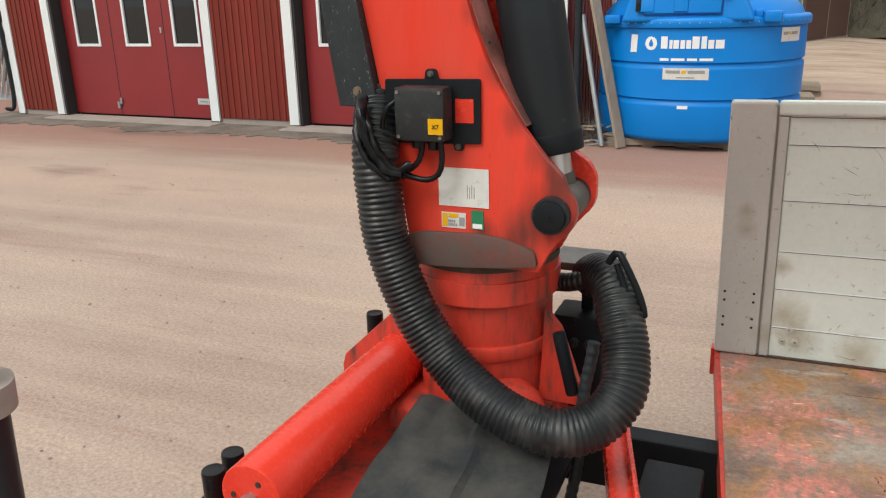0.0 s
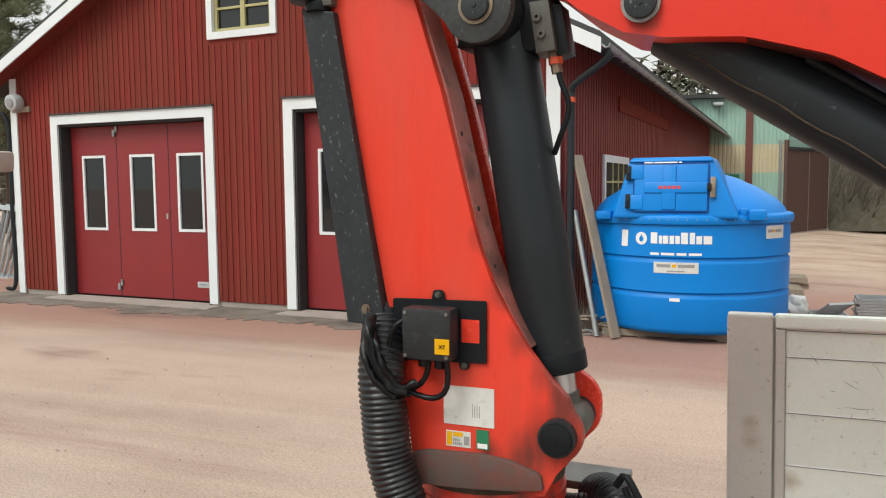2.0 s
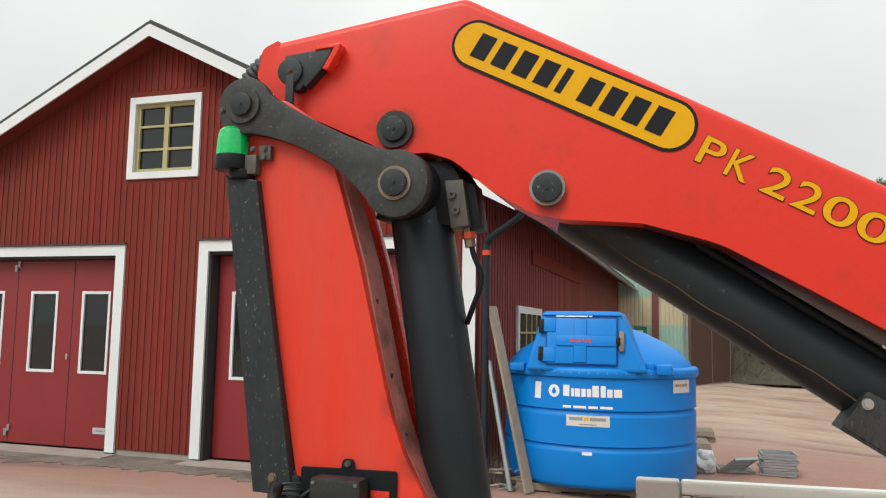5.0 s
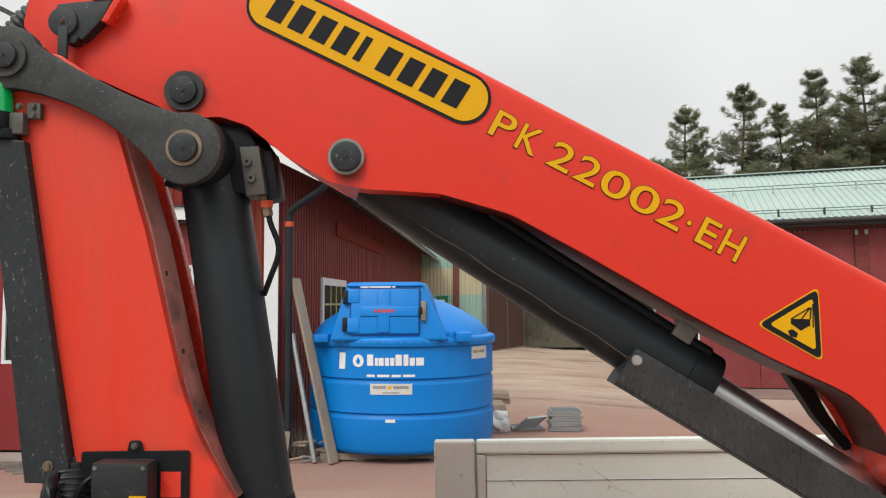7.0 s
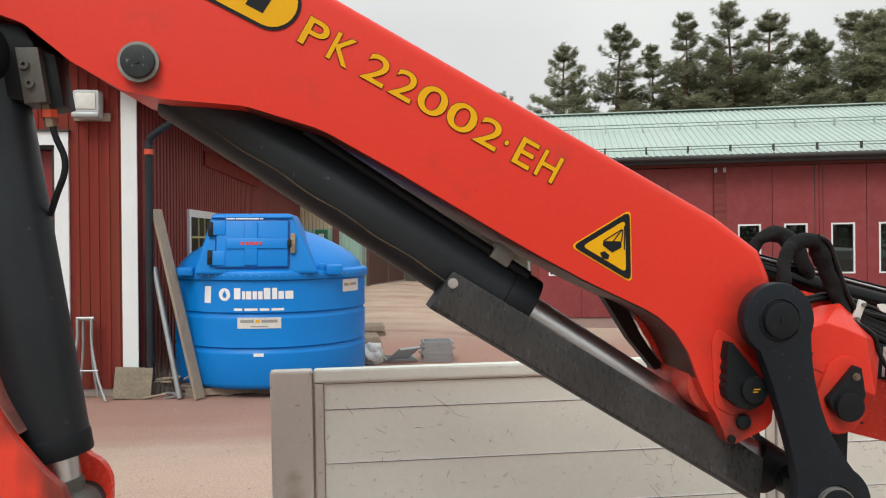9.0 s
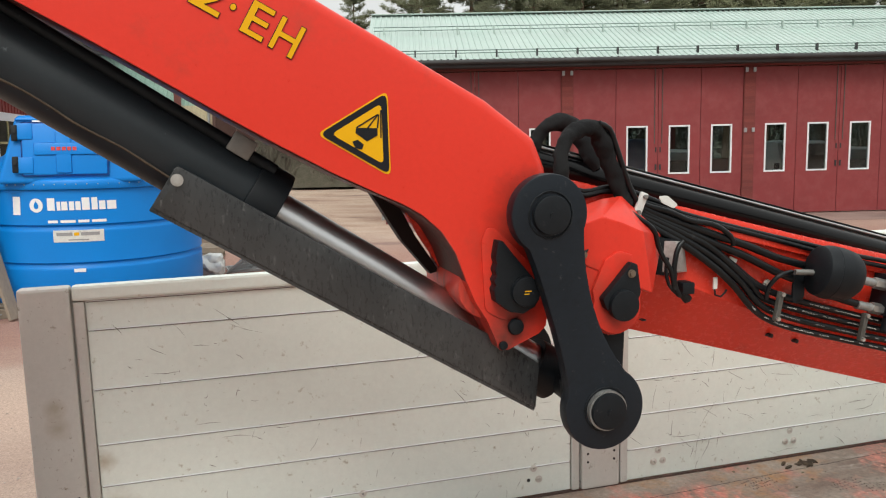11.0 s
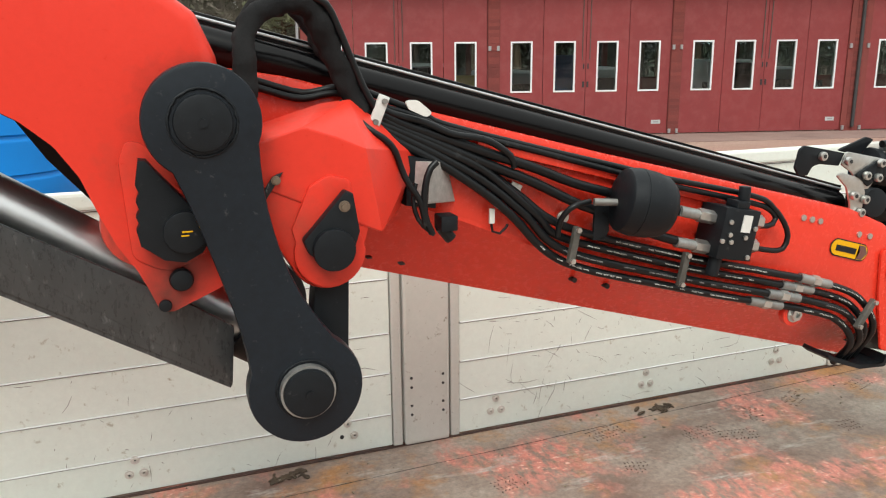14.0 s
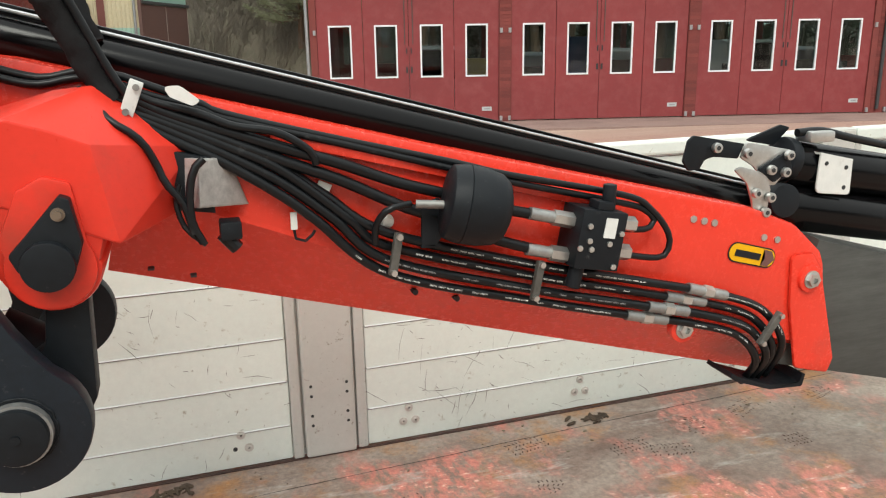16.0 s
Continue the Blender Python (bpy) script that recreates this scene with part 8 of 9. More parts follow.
part("door_rib", box(-0.10, 0.08, -0.048, -0.03, -0.30, 0.30, 0.014, turn=lean), BLUE, door, smooth=50)
part("hinge_pad", box(-0.56, -0.36, -0.045, -0.02, -0.30, -0.10, 0.014, turn=lean), BLUE, door, smooth=50)
part("hinge_pad", box(-0.56, -0.36, -0.045, -0.02, 0.12, 0.32, 0.014, turn=lean), BLUE, door, smooth=50)
for z in (-0.19, 0.2):
    hb = box(-0.60, -0.53, -0.058, -0.02, z - 0.10, z + 0.10, 0.012, turn=lean)
    hb = box(-0.585, -0.545, -0.066, -0.055, z - 0.02, z + 0.02, 0.006, turn=lean, bm=hb)
    part("hinge", hb, BLACK, door, "black plastic hinge")
lk = part("lock", box(0.53, 0.60, -0.05, -0.02, -0.14, 0.14, 0.01, turn=lean), RUSTY, cab, "weathered metal lock")
part("padlock", box(0.49, 0.545, -0.075, -0.045, -0.05, 0.05, 0.01, turn=lean), BLACK, lk)
for k in range(5):
    part("mark", box(-0.15 + 0.062 * k, -0.105 + 0.062 * k, -0.056, -0.0515, -0.022, 0.022, turn=lean), FILM_RED, door, "red maker's mark as bars", smooth=0)
for x0, x1 in ((-0.36, -0.24), (-0.225, 0.09), (0.105, 0.15)):
    part("print", box(x0, x1, -0.024, -0.0195, 0.340, 0.357, turn=lean), FILM_WHITE, cab, "white web print as bars", smooth=0)
for x in (-0.35, -0.05):
    part("lug", box(x - 0.05, x + 0.05, 10.98, 11.5, 1.76, 1.86, 0.03) if x < -0.2 else box(-0.28, -0.06, 10.95, 11.3, 1.70, 1.84, 0.035), BLUE, tank, "blue moulded lug", smooth=50)
part("lug", box(-2.36, -2.14, 11.0, 11.3, 1.70, 1.82, 0.035), BLUE, tank, "blue moulded lug", smooth=50)
screws = None
for k in range(-16, 17):
    a = k * 0.085
    p = Vector((TC.x + (TR + 0.045) * math.sin(a), TC.y - (TR + 0.045) * math.cos(a), 1.71))
    screws = rod(p, p + Vector((math.sin(a), -math.cos(a), 0)) * 0.005, 0.008, n=6, bm=screws)
part("rim_screws", screws, STEEL, tank, kind="stuff")


def on_tank(x0, x1, z0, z1, mt, name, parent, label="", up=0.004, skew=0.0):
    """A sticker that follows the tank's curve between two x places."""
    bm = bmesh.new()
    a0, a1 = math.asin((x0 - TC.x) / TR), math.asin((x1 - TC.x) / TR)
    n = max(1, int((a1 - a0) / 0.04))
    cols = []
    for k in range(n + 1):
        row = []
        for z, s in ((z0, -skew), (z1, skew)):
            a = a0 + (a1 - a0) * k / n + s
            row.append(bm.verts.new((TC.x + (TR + up) * math.sin(a), TC.y - (TR + up) * math.cos(a), z)))
        cols.append(row)
    for p, q in zip(cols, cols[1:]):
        bm.faces.new((p[0], q[0], q[1], p[1]))
    return part(name, bm, mt, parent, label, smooth=0)


on_tank(-1.975, -1.88, 1.33, 1.56, FILM_WHITE, "tank_mark", tank, "white figure-like mark", skew=0.004)
drop = bmesh.new()
a = math.asin((-1.68 - TC.x) / TR)
bmesh.ops.create_circle(drop, cap_ends=True, segments=28, radius=0.088)
drop.transform(Matrix.Translation((TC.x + (TR + 0.004) * math.sin(a), TC.y - (TR + 0.004) * math.cos(a), 1.45)) @ Matrix.Rotation(a, 4, "Z") @ Matrix.Rotation(radians(90), 4, "X"))
lg = part("logo_disc", drop, FILM_WHITE, tank, "white round logo with a blue drop", smooth=0)
dp = plate([(0, 0.055), (0.032, 0.0), (0.024, -0.035), (0, -0.045), (-0.024, -0.035), (-0.032, 0.0)], -0.003, 0.0)
dp.transform(Matrix.Translation((TC.x + (TR + 0.005) * math.sin(a), TC.y - (TR + 0.005) * math.cos(a), 1.45)) @ Matrix.Rotation(a, 4, "Z"))
part("drop", dp, BLUE, lg, smooth=0)
x = -1.545
for k, (w, h) in enumerate(((0.105, 0.155), (0.05, 0.11), (0.085, 0.11), (0.07, 0.11), (0.07, 0.11), (0.105, 0.155), (0.08, 0.155), (0.085, 0.11), (0.125, 0.11))):
    on_tank(x, x + w * 0.86, 1.385, 1.385 + h, FILM_WHITE, "name_bar", tank, "white maker's name as bars")
    x += w * 1.08
for x0, x1 in ((-1.55, -1.43), (-1.40, -1.22), (-1.19, -1.06), (-1.03, -0.86)):
    on_tank(x0, x1, 1.228, 1.262, FILM_WHITE, "print_bar", tank)
lb = on_tank(-1.50, -0.90, 0.985, 1.135, PAPER, "label", tank, "white label with grey and yellow bars")
for x0, x1, mt in ((-1.46, -1.27, FILM_GREY), (-1.25, -1.19, YELLOW), (-1.17, -0.95, FILM_GREY)):
    on_tank(x0, x1, 1.065, 1.105, mt, "bar", lb, up=0.0065)
on_tank(-1.32, -1.08, 1.005, 1.02, FILM_GREY, "bar", lb, up=0.0065)
on_tank(-1.28, -1.14, 0.60, 0.645, FILM_WHITE, "label", tank, "small white label")
lb = on_tank(-0.06, 0.16, 1.44, 1.62, PAPER, "label", tank, "white label with grey and yellow bars")
for x0, x1, mt in ((-0.04, 0.02, FILM_GREY), (0.025, 0.05, YELLOW), (0.055, 0.13, FILM_GREY)):
    on_tank(x0, x1, 1.525, 1.565, mt, "bar", lb, up=0.0065)


def pallet(x, y, turn, label, group):
    """A worn pallet: top boards, blocks and runners."""
    p = thing("pallet", label, "pallet", (x, y, 0), turn, group)
    for k in range(5):
        part("board", box(-0.6, 0.6, -0.4 + 0.175 * k, -0.3 + 0.175 * k, 0.105, 0.127, 0.003), PLANK, p, local=True, smooth=0)
    for k in range(3):
        part("bearer", box(-0.6, 0.6, -0.4 + 0.35 * k, -0.32 + 0.35 * k, 0.022, 0.104, 0.003), PLANK, p, local=True, smooth=0)
        part("board", box(-0.6 + 0.52 * k, -0.44 + 0.52 * k, -0.4, 0.4, 0.001, 0.021, 0.003), PLANK, p, local=True, smooth=0)
    return p


for x, y, t in ((-1.32, 12.2, 8), (-0.05, 12.25, -6), (-1.32, 13.2, 3), (-0.05, 13.3, 0), (-0.75, 14.1, 4)):
    pallet(x, y, t, "weathered pallet under the blue tank", "pallets under the tank")


def leaning(name, label, p0, p1, w, d, mt, round_bar=False):
    t = thing(name, label, name.split("_")[-1], p0)
    if round_bar:
        bm = rod(p0, p1, w, n=14)
    else:
        q = (Vector(p1) - Vector(p0)).to_track_quat("Z", "Y").to_matrix().to_4x4()
        bm = box(-w / 2, w / 2, -d / 2, d / 2, 0, (Vector(p1) - Vector(p0)).length, 0.006, turn=Matrix.Translation(p0) @ q)
    part("shaft", bm, mt, t, smooth=35 if round_bar else 0)


leaning("timber_plank", "long grey plank leaning on the workshop wall", (-1.62, 11.55, 0.02), (-2.32, 11.97, 2.82), 0.18, 0.05, PLANK)
leaning("metal_pole", "grey metal pole leaning on the workshop wall", (-1.92, 11.6, 0.02), (-2.35, 11.93, 1.95), 0.04, 0.04, GALV, True)
slab = thing("stone_slab", "square mossy concrete slab leaning by the downpipe", "slab", (-2.64, 11.8, 0.0))
sb = box(-0.27, 0.27, -0.035, 0.035, 0.0, 0.47, 0.012, turn=pose(-2.635, 11.72, 0.0, -12, 3, 2))
for v in sb.verts:
    v.co += 0.008 * noise.noise_vector(v.co * 9)
part("slab", sb, STONE, slab)
rng = random.Random(3)
for k in range(14):
    a, l = rng.uniform(0, 6.28), rng.uniform(0.15, 0.45)
    c = Vector((-2.1 + rng.uniform(-0.25, 0.35), 11.75 + rng.uniform(-0.15, 0.2), 0.03 + 0.022 * k * rng.random()))
    st = thing("scrap_stick", "loose piece of scrap wood by the tank", "scrap", c, group="scrap by the tank")
    d = Vector((math.cos(a), math.sin(a) * 0.4, rng.uniform(-0.05, 0.2))) * l / 2
    part("stick", rod(c - d, c + d, rng.uniform(0.008, 0.022), n=6), PLANK if k % 3 else GALV, st)
weeds = bmesh.new()
for k in range(160):
    p = Vector((-2.35 + rng.uniform(-0.18, 0.30), 11.9 + rng.uniform(-0.1, 0.25), 0))
    tip = p + Vector((rng.uniform(-0.15, 0.15), rng.uniform(-0.12, 0.1), rng.uniform(0.15, 0.75)))
    w = Vector((0.004, 0.002, 0))
    weeds.faces.new([weeds.verts.new(q) for q in (p - w, p + w, tip)])
part("dry_weeds", weeds, TWIGS, label="dry weeds at the foot of the wall", category="weeds", kind="stuff", smooth=0)

trestle = thing("metal_trestle", "small grey bent-metal trestle by the wall", "trestle", (-3.3, 11.6, 0))
for s in (-1, 1):
    part("leg", hose([(-3.30 + s * 0.10, 11.72, 1.2), (-3.30 + s * 0.11, 11.70, 0.8), (-3.30 + s * 0.22, 11.60, 0.35), (-3.30 + s * 0.36, 11.50, 0.02)], 0.02, 8), GALV, trestle)
    part("leg", hose([(-3.30 + s * 0.06, 11.85, 1.2), (-3.30 + s * 0.07, 11.84, 0.6), (-3.30 + s * 0.14, 11.86, 0.02)], 0.02, 8), GALV, trestle)
part("top_bar", rod((-3.43, 11.78, 1.2), (-3.18, 11.78, 1.2), 0.03, n=10), GALV, trestle)
part("brace", rod((-3.53, 11.62, 0.45), (-3.08, 11.62, 0.45), 0.016, n=8), GALV, trestle)


def grate(x, y, z, turn, tilt, label, half=0.42):
    """A galvanised grating with its bars."""
    g = thing("metal_grate", label, "grate", (x, y, z), turn, "stack of grates")
    m = pose(0, 0, 0, tilt, 0, 0)
    part("rim", frame_of(-half, half, -0.3, 0.3, 0.02, -0.02, 0.02), GALV, g, local=True, smooth=0)
    count = int(2 * half / 0.042)
    for k in range(1, count):
        x = -half + 2 * half * k / count
        part("bar", box(x - 0.004, x + 0.004, -0.015, 0.015, -0.28, 0.28), GALV, g, local=True, smooth=0)
    for k in range(1, 5):
        part("cross_bar", box(-half + 0.02, half - 0.02, -0.01, 0.01, -0.3 + 0.12 * k - 0.004, -0.3 + 0.12 * k + 0.004), GALV, g, local=True, smooth=0)
    for o in g.children:
        o.data.transform(pose(0, 0, 0, tilt, 0, 0))


for k in range(8):
    grate(2.20 + 0.02 * (k % 2), 14.85, 0.03 + 0.047 * k, 4 * (k % 3) - 3, 90, "galvanised grating lying on a stack", 0.29)
grate(1.52, 14.55, 0.15, 35, 58, "galvanised grating leaning on the stack", 0.24)
grate(1.50, 14.95, 0.03, 5, 90, "galvanised grating lying on the gravel", 0.30)
for k, (x, y, t) in enumerate(((0.42, 15.9, 12), (0.55, 16.8, -8), (0.52, 16.8, 4), (0.68, 18.9, 10), (0.70, 18.9, 2))):
    p = pallet(x, y, t, "broken pallet lying on the gravel", "pallets behind the tank")
    p.location.z = 0.13 if k in (2, 4) else 0.0
bag = bmesh.new()
bmesh.ops.create_icosphere(bag, subdivisions=4, radius=1)
for v in bag.verts:
    v.co *= 1 + 0.35 * noise.noise(v.co * 1.6) + 0.12 * noise.noise(v.co * 5)
    v.co.z = max(v.co.z, -0.75)
bag.transform(Matrix.Translation((0.95, 14.6, 0.165)) @ Matrix.Diagonal((0.26, 0.24, 0.22, 1)))
sack = thing("plastic_sack", "crumpled white plastic sack by the grates", "sack", (0.95, 14.6, 0))
part("sack", bag, PAPER, sack)

# far left: galvanised fence panels by the workshop
fence = thing("fence_panel", "galvanised fence panels leaning together", "fence", (-18.5, 14.2, 0))
for k in range(4):
    m = pose(-18.6 + 0.28 * k, 14.2 + 0.1 * k, 0, -14, 6, 8)
    bm = frame_of(-1.1, 1.1, 0.0, 1.9, 0.05, -0.02, 0.02)
    for j in range(1, 14):
        bm = box(-1.1 + 0.157 * j - 0.008, -1.1 + 0.157 * j + 0.008, -0.008, 0.008, 0.03, 1.87, bm=bm)
    bm.transform(m)
    part("panel", bm, GALV, fence, smooth=0)

# ---- pines and woods ----
def pine(seed, high, spread, bare):
    """A pine: tapered trunk, limbs in whorls, and a crown of many needle tufts."""
    rng = random.Random(seed)
    trunk, needles = bmesh.new(), []
    lean = Vector((rng.uniform(-0.03, 0.03), rng.uniform(-0.03, 0.03), 0))
    line = [(lean.x * z + 0.12 * math.sin(z * 0.6 + seed), lean.y * z, z) for z in [high * k / 8 for k in range(9)]]
    pts = smooth_path(line, 0.5)
    loops = []
    for p in pts:
        r = 0.018 * high * (1 - p.z / high) + 0.02
        loops.append([trunk.verts.new(p + Vector((r * math.cos(a), r * math.sin(a), 0))) for a in [2 * math.pi * k / 8 for k in range(8)]])
    for a, c in zip(loops, loops[1:]):
        for k in range(8):
            trunk.faces.new((a[k], a[(k + 1) % 8], c[(k + 1) % 8], c[k]))

    def at(z):
        i = min(int(z / high * (len(pts) - 1)), len(pts) - 1)
        return pts[i]

    z = high * bare
    while z < high * 0.992:
        deep = high - z
        reach = spread * min(1.0, 0.07 + 0.98 * (deep / (0.45 * high)) ** 0.85) * rng.uniform(0.7, 1.15)
        for k in range(rng.choice((5, 5, 6, 6))):
            a, l = rng.uniform(0, 2 * math.pi), reach * rng.uniform(0.55, 1.12)
            root = at(z)
            rise = rng.uniform(-0.05, 0.38) + 0.55 * max(0.0, 1 - deep / 2.5)
            tip = root + Vector((math.cos(a) * l, math.sin(a) * l, l * rise))
            mid = root.lerp(tip, 0.55) + Vector((0, 0, -0.09 * l))
            r = 0.012 + 0.012 * l
            for q0, q1, s0, s1 in ((root, mid, r, r * 0.6), (mid, tip, r * 0.6, 0.006)):
                d = (q1 - q0).normalized()
                u = d.cross(Vector((0, 0, 1))).normalized()
                w = d.cross(u)
                c0 = [trunk.verts.new(q0 + (u * math.cos(t) + w * math.sin(t)) * s0) for t in (0, 2.1, 4.2)]
                c1 = [trunk.verts.new(q1 + (u * math.cos(t) + w * math.sin(t)) * s1) for t in (0, 2.1, 4.2)]
                for j in range(3):
                    trunk.faces.new((c0[j], c0[(j + 1) % 3], c1[(j + 1) % 3], c1[j]))
            side = Vector((-math.sin(a), math.cos(a), 0))
            for j in range(int(8 + 26 * l)):
                t = 1.04 - 0.66 * rng.random() ** 1.3
                c = mid.lerp(tip, (t - 0.55) / 0.45) if t > 0.55 else root.lerp(mid, t / 0.55)
                c = c + side * rng.gauss(0, 0.07 + 0.22 * l * (1.2 - t)) + Vector((0, 0, rng.gauss(0.05, 0.09)))
                needles.append((c, rng.uniform(0.12, 0.26)))
        z += rng.uniform(0.26, 0.44) if deep > 1.2 else rng.uniform(0.12, 0.2)
    crown = bmesh.new()
    for c, s in needles:
        for j in range(13):
            d = Vector((rng.gauss(0, 1), rng.gauss(0, 1), rng.gauss(0.45, 0.6))).normalized()
            u = d.orthogonal().normalized() * s * 0.06
            crown.faces.new([crown.verts.new(q) for q in (c - u, c + u, c + d * s)])
    return trunk, crown


def plant(kinds, x, y, seed, high, group):
    rng = random.Random(seed)
    src = kinds[seed % len(kinds)]
    t = copy_thing(src, pose(x, y, 0, 0, 0, rng.uniform(0, 360)))
    s = high / src["high"]
    t.scale = (s * rng.uniform(0.9, 1.15), s * rng.uniform(0.9, 1.15), s)
    return t


kinds = []
for k, (x, y, hh, sp, bare) in enumerate(((12.03, 42.0, 12.85, 2.7, 0.34), (14.86, 41.4, 13.75, 2.9, 0.34), (18.44, 40.6, 14.1, 2.5, 0.34), (20.76, 40.0, 14.7, 3.0, 0.34))):
    t = thing("pine_tree", "tall dark green pine with an open crown", "tree", (x, y, 0), group="pines behind the garage")
    tr, cr = pine(11 + k, hh, sp, bare)
    part("trunk", tr, BARK, t, "reddish brown pine trunk", local=True)
    part("crown", cr, NEEDLES, t, "dark green needle crown", local=True, smooth=0)
    t["high"] = float(hh)
    kinds.append(t)
ROWS_OF_PINES = ((9.2, 46.0, 10.9), (13.3, 44.5, 10.8), (17.0, 41.8, 12.6), (16.4, 44.0, 11.0), (22.6, 39.5, 14.2), (24.4, 39.0, 13.0), (19.4, 43.0, 12.2), (27.3, 38.2, 13.6),
                 (28.3, 37.6, 14.4), (29.5, 36.0, 14.6), (31.5, 36.5, 14.2), (34, 36.0, 14.6), (36.5, 35.5, 14.0), (39, 35, 14.4), (42, 34, 14), (45, 33.5, 14.6), (48, 32.5, 14.2), (23.5, 42.0, 12.5), (25.8, 40.5, 12.0), (21.8, 43.5, 13.0), (26.4, 42.0, 13.0), (29, 42, 15), (33, 41, 15.2), (37, 40, 15))
for k, (x, y, hh) in enumerate(ROWS_OF_PINES):
    plant(kinds, x, y, 100 + k, hh, "pines behind the garage")
for k, (x, y, hh) in enumerate(((-21.4, 16.2, 10.4), (-22.9, 18.4, 11.0), (-23.6, 17.6, 11), (-26, 17.5, 12), (-27.5, 19.5, 11))):
    o = plant(kinds, x, y, 300 + k, hh, "")
    o["label"], o["group"] = "tall pine beside the red workshop", "pines by the workshop"
for o in kinds:
    o.scale = (1, 1, 1)


def thicket(seed, count, centre, size, low, high):
    """Far woods as one mass of trunks, twigs and ragged tufts."""
    rng = random.Random(seed)
    bm, tw = bmesh.new(), bmesh.new()
    for k in range(count):
        x, y = centre[0] + rng.uniform(-1, 1) * size[0], centre[1] + rng.uniform(-1, 1) * size[1]
        hh = rng.uniform(low, high)
        r = rng.uniform(0.05, 0.12)
        q = [Vector((x + r, y, 0)), Vector((x - r, y - r, 0)), Vector((x - r, y + r, 0))]
        top = tw.verts.new((x + rng.uniform(-0.5, 0.5), y, hh))
        b = [tw.verts.new(v) for v in q]
        for j in range(3):
            tw.faces.new((b[j], b[(j + 1) % 3], top))
        for j in range(26):
            z = rng.uniform(0.12, 1.0) * hh
            w = (1.15 - z / hh) * 1.7
            c = Vector((x + rng.gauss(0, w), y + rng.gauss(0, w), z))
            for i in range(5):
                d = Vector((rng.gauss(0, 1), rng.gauss(0, 1), rng.gauss(0.2, 0.8))).normalized() * rng.uniform(0.4, 1.0)
                u = d.orthogonal().normalized() * 0.14
                m = bm if rng.random() < 0.62 else tw
                m.faces.new([m.verts.new(v) for v in (c - u, c + u, c + d)])
    return bm, tw


# the last thicket, behind the camera, is added unseen to darken window reflections
for k, (c, s, n, lo, hi) in enumerate((((8.0, 56), (16, 5), 230, 5, 11), ((45, 50), (25, 6), 200, 9, 14), ((-34, 36), (16, 9), 170, 6, 12), ((-8, 58), (14, 4), 90, 4, 7), ((2, -55), (60, 8), 420, 9, 15))):
    a, b = thicket(50 + k, n, c, s, lo, hi)
    part("woods", a, WOODS, label="dark mixed woods round the yard, partly added out of view", category="woods", kind="stuff", smooth=0)
    part("bare_woods", b, TWIGS, label="bare trunks and twigs in the woods", category="woods", kind="stuff", smooth=0)
slope = bmesh.new()
cols = []
for i in range(41):
    x = 2.4 + 13.0 * i / 40
    col = []
    for j in range(15):
        t = j / 14
        w = Vector((x * 0.8, t * 6, 2.0))
        col.append(slope.verts.new((x + 0.3 * noise.noise(w), 43.4 + 9 * t + 0.5 * noise.noise(w * 1.7), -0.1 + 5.2 * t ** 0.8 + 0.12 * noise.noise(w * 2.3) * min(1, t * 4))))
    cols.append(col)
for a, c in zip(cols, cols[1:]):
    for j in range(14):
        slope.faces.new((a[j], c[j], c[j + 1], a[j + 1]))
part("bank", slope, surface("brushy_earth_bank", (0.085, 0.075, 0.056), (0.125, 0.105, 0.08), big=0.5, fine=12, grain=0.4, rough=0.95, bump=0.2, depth=0.03, dirt=(0.06, 0.06, 0.04), amount=0.3, spots=2.5, edge=0.2, spec=0.1),
     label="brushy dark earth bank below the woods", category="bank", kind="structure")
rng = random.Random(77)
brush = bmesh.new()
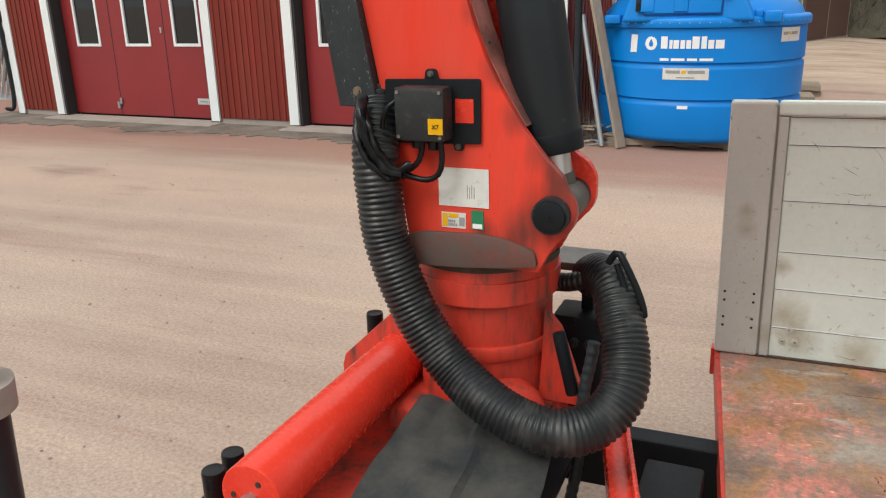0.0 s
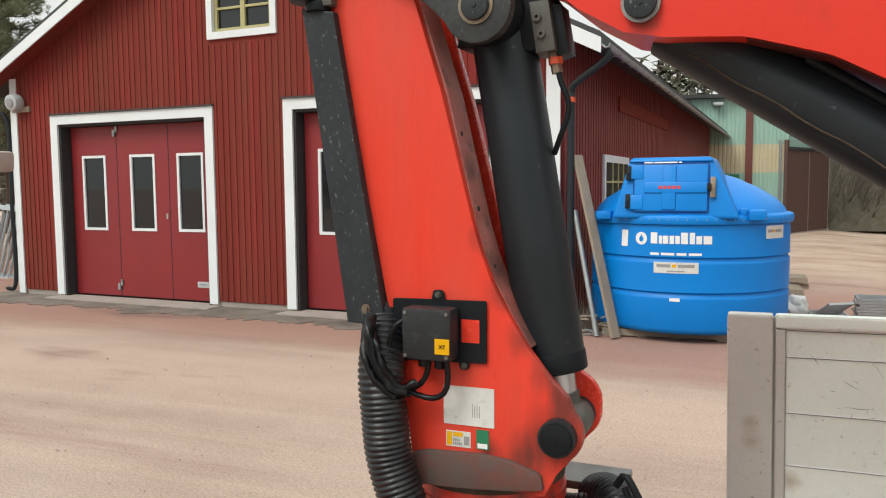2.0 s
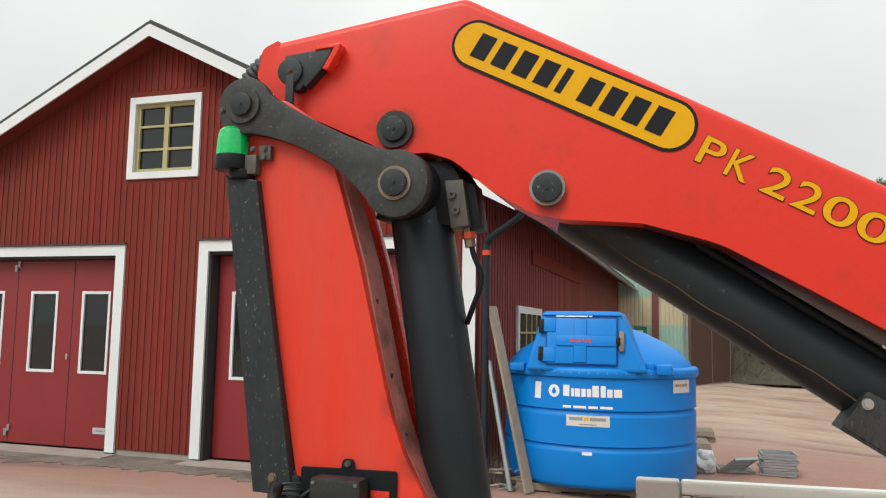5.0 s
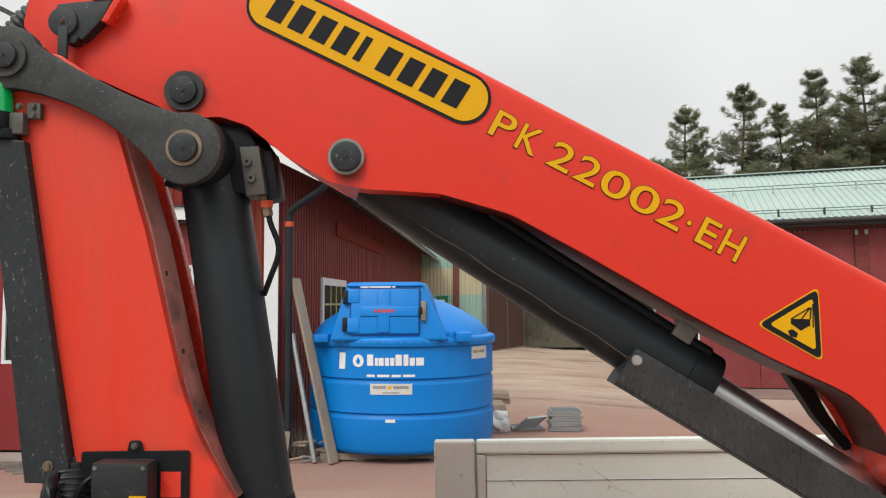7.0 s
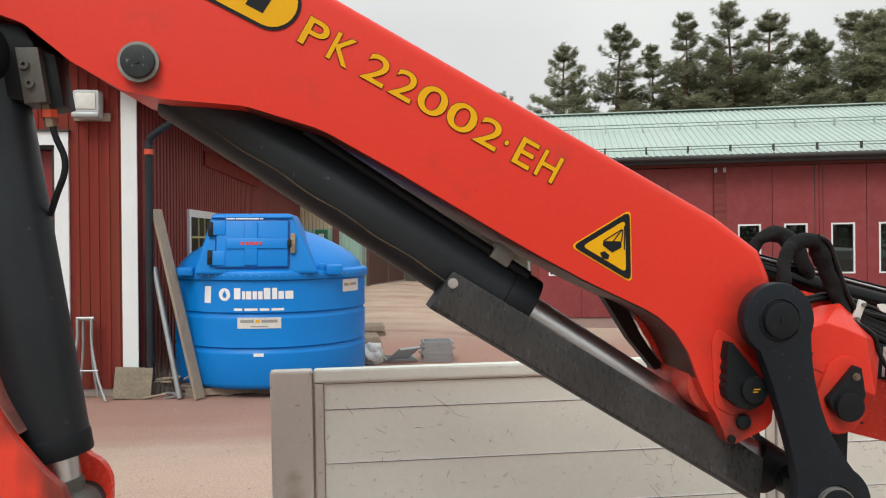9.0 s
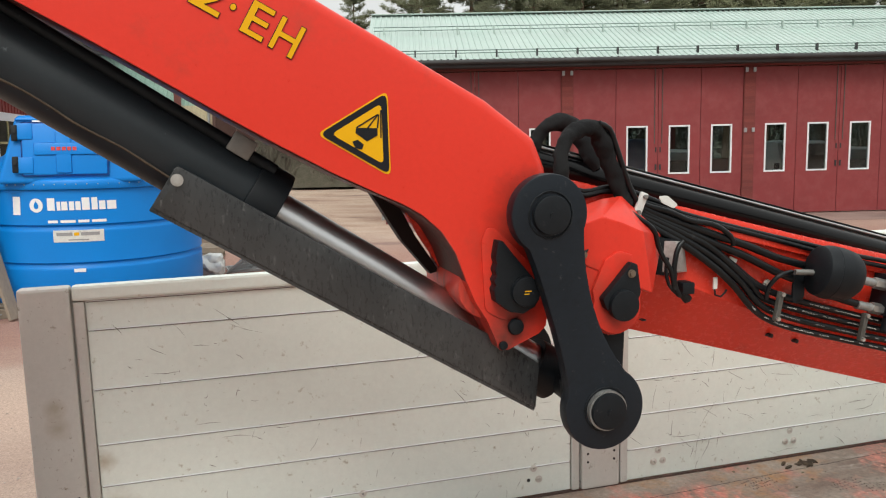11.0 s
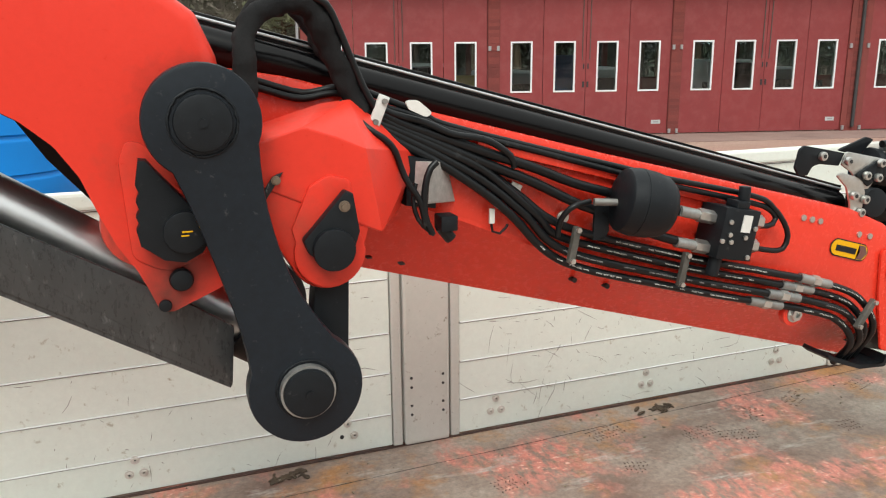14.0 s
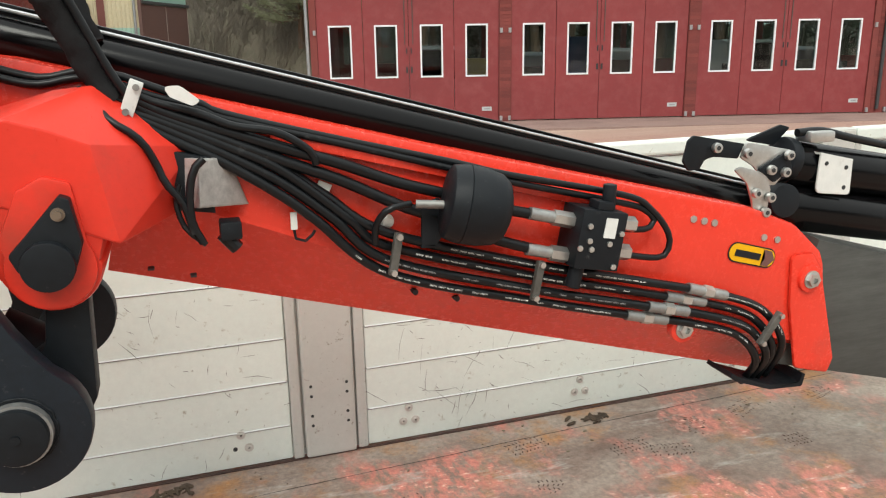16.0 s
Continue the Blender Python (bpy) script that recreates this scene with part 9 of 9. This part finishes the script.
for k in range(420):
    t = rng.random()
    p = Vector((2.6 + 12.5 * rng.random(), 43.5 + 9 * t, 5.0 * t ** 0.8 - 0.1))
    for j in range(rng.randint(3, 6)):
        q, d = p.copy(), Vector((rng.gauss(0, 0.35), rng.gauss(0, 0.25), 1)).normalized()
        size = rng.uniform(0.5, 1.3)
        for step_no in range(3):
            nxt = q + d * size
            u = d.orthogonal().normalized() * (0.022 - 0.006 * step_no)
            brush.faces.new([brush.verts.new(v) for v in (q - u, q + u, nxt)])
            side = nxt + Vector((rng.gauss(0, 0.5), rng.gauss(0, 0.3), rng.uniform(0.1, 0.6))) * size * 0.8
            brush.faces.new([brush.verts.new(v) for v in (q.lerp(nxt, 0.5) - u * 0.6, q.lerp(nxt, 0.5) + u * 0.6, side)])
            q, d = nxt, (d + Vector((rng.gauss(0, 0.35), rng.gauss(0, 0.3), 0.1))).normalized()
            size *= 0.75
part("brush", brush, TWIGS, label="bare grey brushwood on the bank", category="brush", kind="stuff", smooth=0)
bank = bmesh.new()
n_b = 90
top, low = [], []
for k in range(n_b + 1):
    x = -60 + 150 * k / n_b
    y = 62 + 6 * math.sin(k * 0.3)
    low.append(bank.verts.new((x, y - 4, -0.1)))
    top.append(bank.verts.new((x, y + 8, 3.6 + 1.2 * noise.noise(Vector((x * 0.15, 0, 0))) + 0.8 * noise.noise(Vector((x * 0.7, 3, 0))))))
for k in range(n_b):
    bank.faces.new((low[k], low[k + 1], top[k + 1], top[k]))
part("backdrop", bank, WOODS, label="dark wooded slope in the distance", category="woods", kind="structure")

# ---- boards, bricks and other pieces ----
def batten(z0, z1):
    """A cover batten of that span, standing on the board wall."""
    bm = box(-0.029, 0.029, -0.017, -0.002, z0, z1, 0.004)
    me = bpy.data.meshes.new("batten")
    bm.to_mesh(me)
    bm.free()
    me.materials.append(FALU)
    return me


def holes_at(x, half):
    spans = [(h[2] - 0.22 if h[2] > 1 else 0.0, h[3] + 0.24) for h in (*DOORS, GW) if h[0] - 0.2 - half < x < h[1] + 0.2 + half]
    return sorted(spans)


rng = random.Random(41)
x = -HW + 0.24
while x < -0.2:
    z = 0.13
    end = roofline(x) - 0.02
    for a, b in holes_at(x, 0.035) + [(end, end)]:
        if a - z > 0.1:
            ob = new("batten", batten(z, min(a, end)))
            ob.parent = front_wall
            ob.location.x = x
        z = max(z, b)
    x += 0.145 + rng.uniform(-0.014, 0.014)

brick_mesh = bpy.data.meshes.new("brick")
bm = box(-0.165, 0.165, -0.014, -0.001, 0.004, 0.098, 0.004)
bm.to_mesh(brick_mesh)
bm.free()
brick_mesh.materials.append(BRICK)
for (_, b0), (a1, _) in zip(BAYS[:4], BAYS[1:5]):
    for k in range(45):
        ob = new("brick", brick_mesh)
        ob.parent = gwall
        ob.location = ((b0 + a1) / 2, 0, 0.12 + 0.1015 * k)
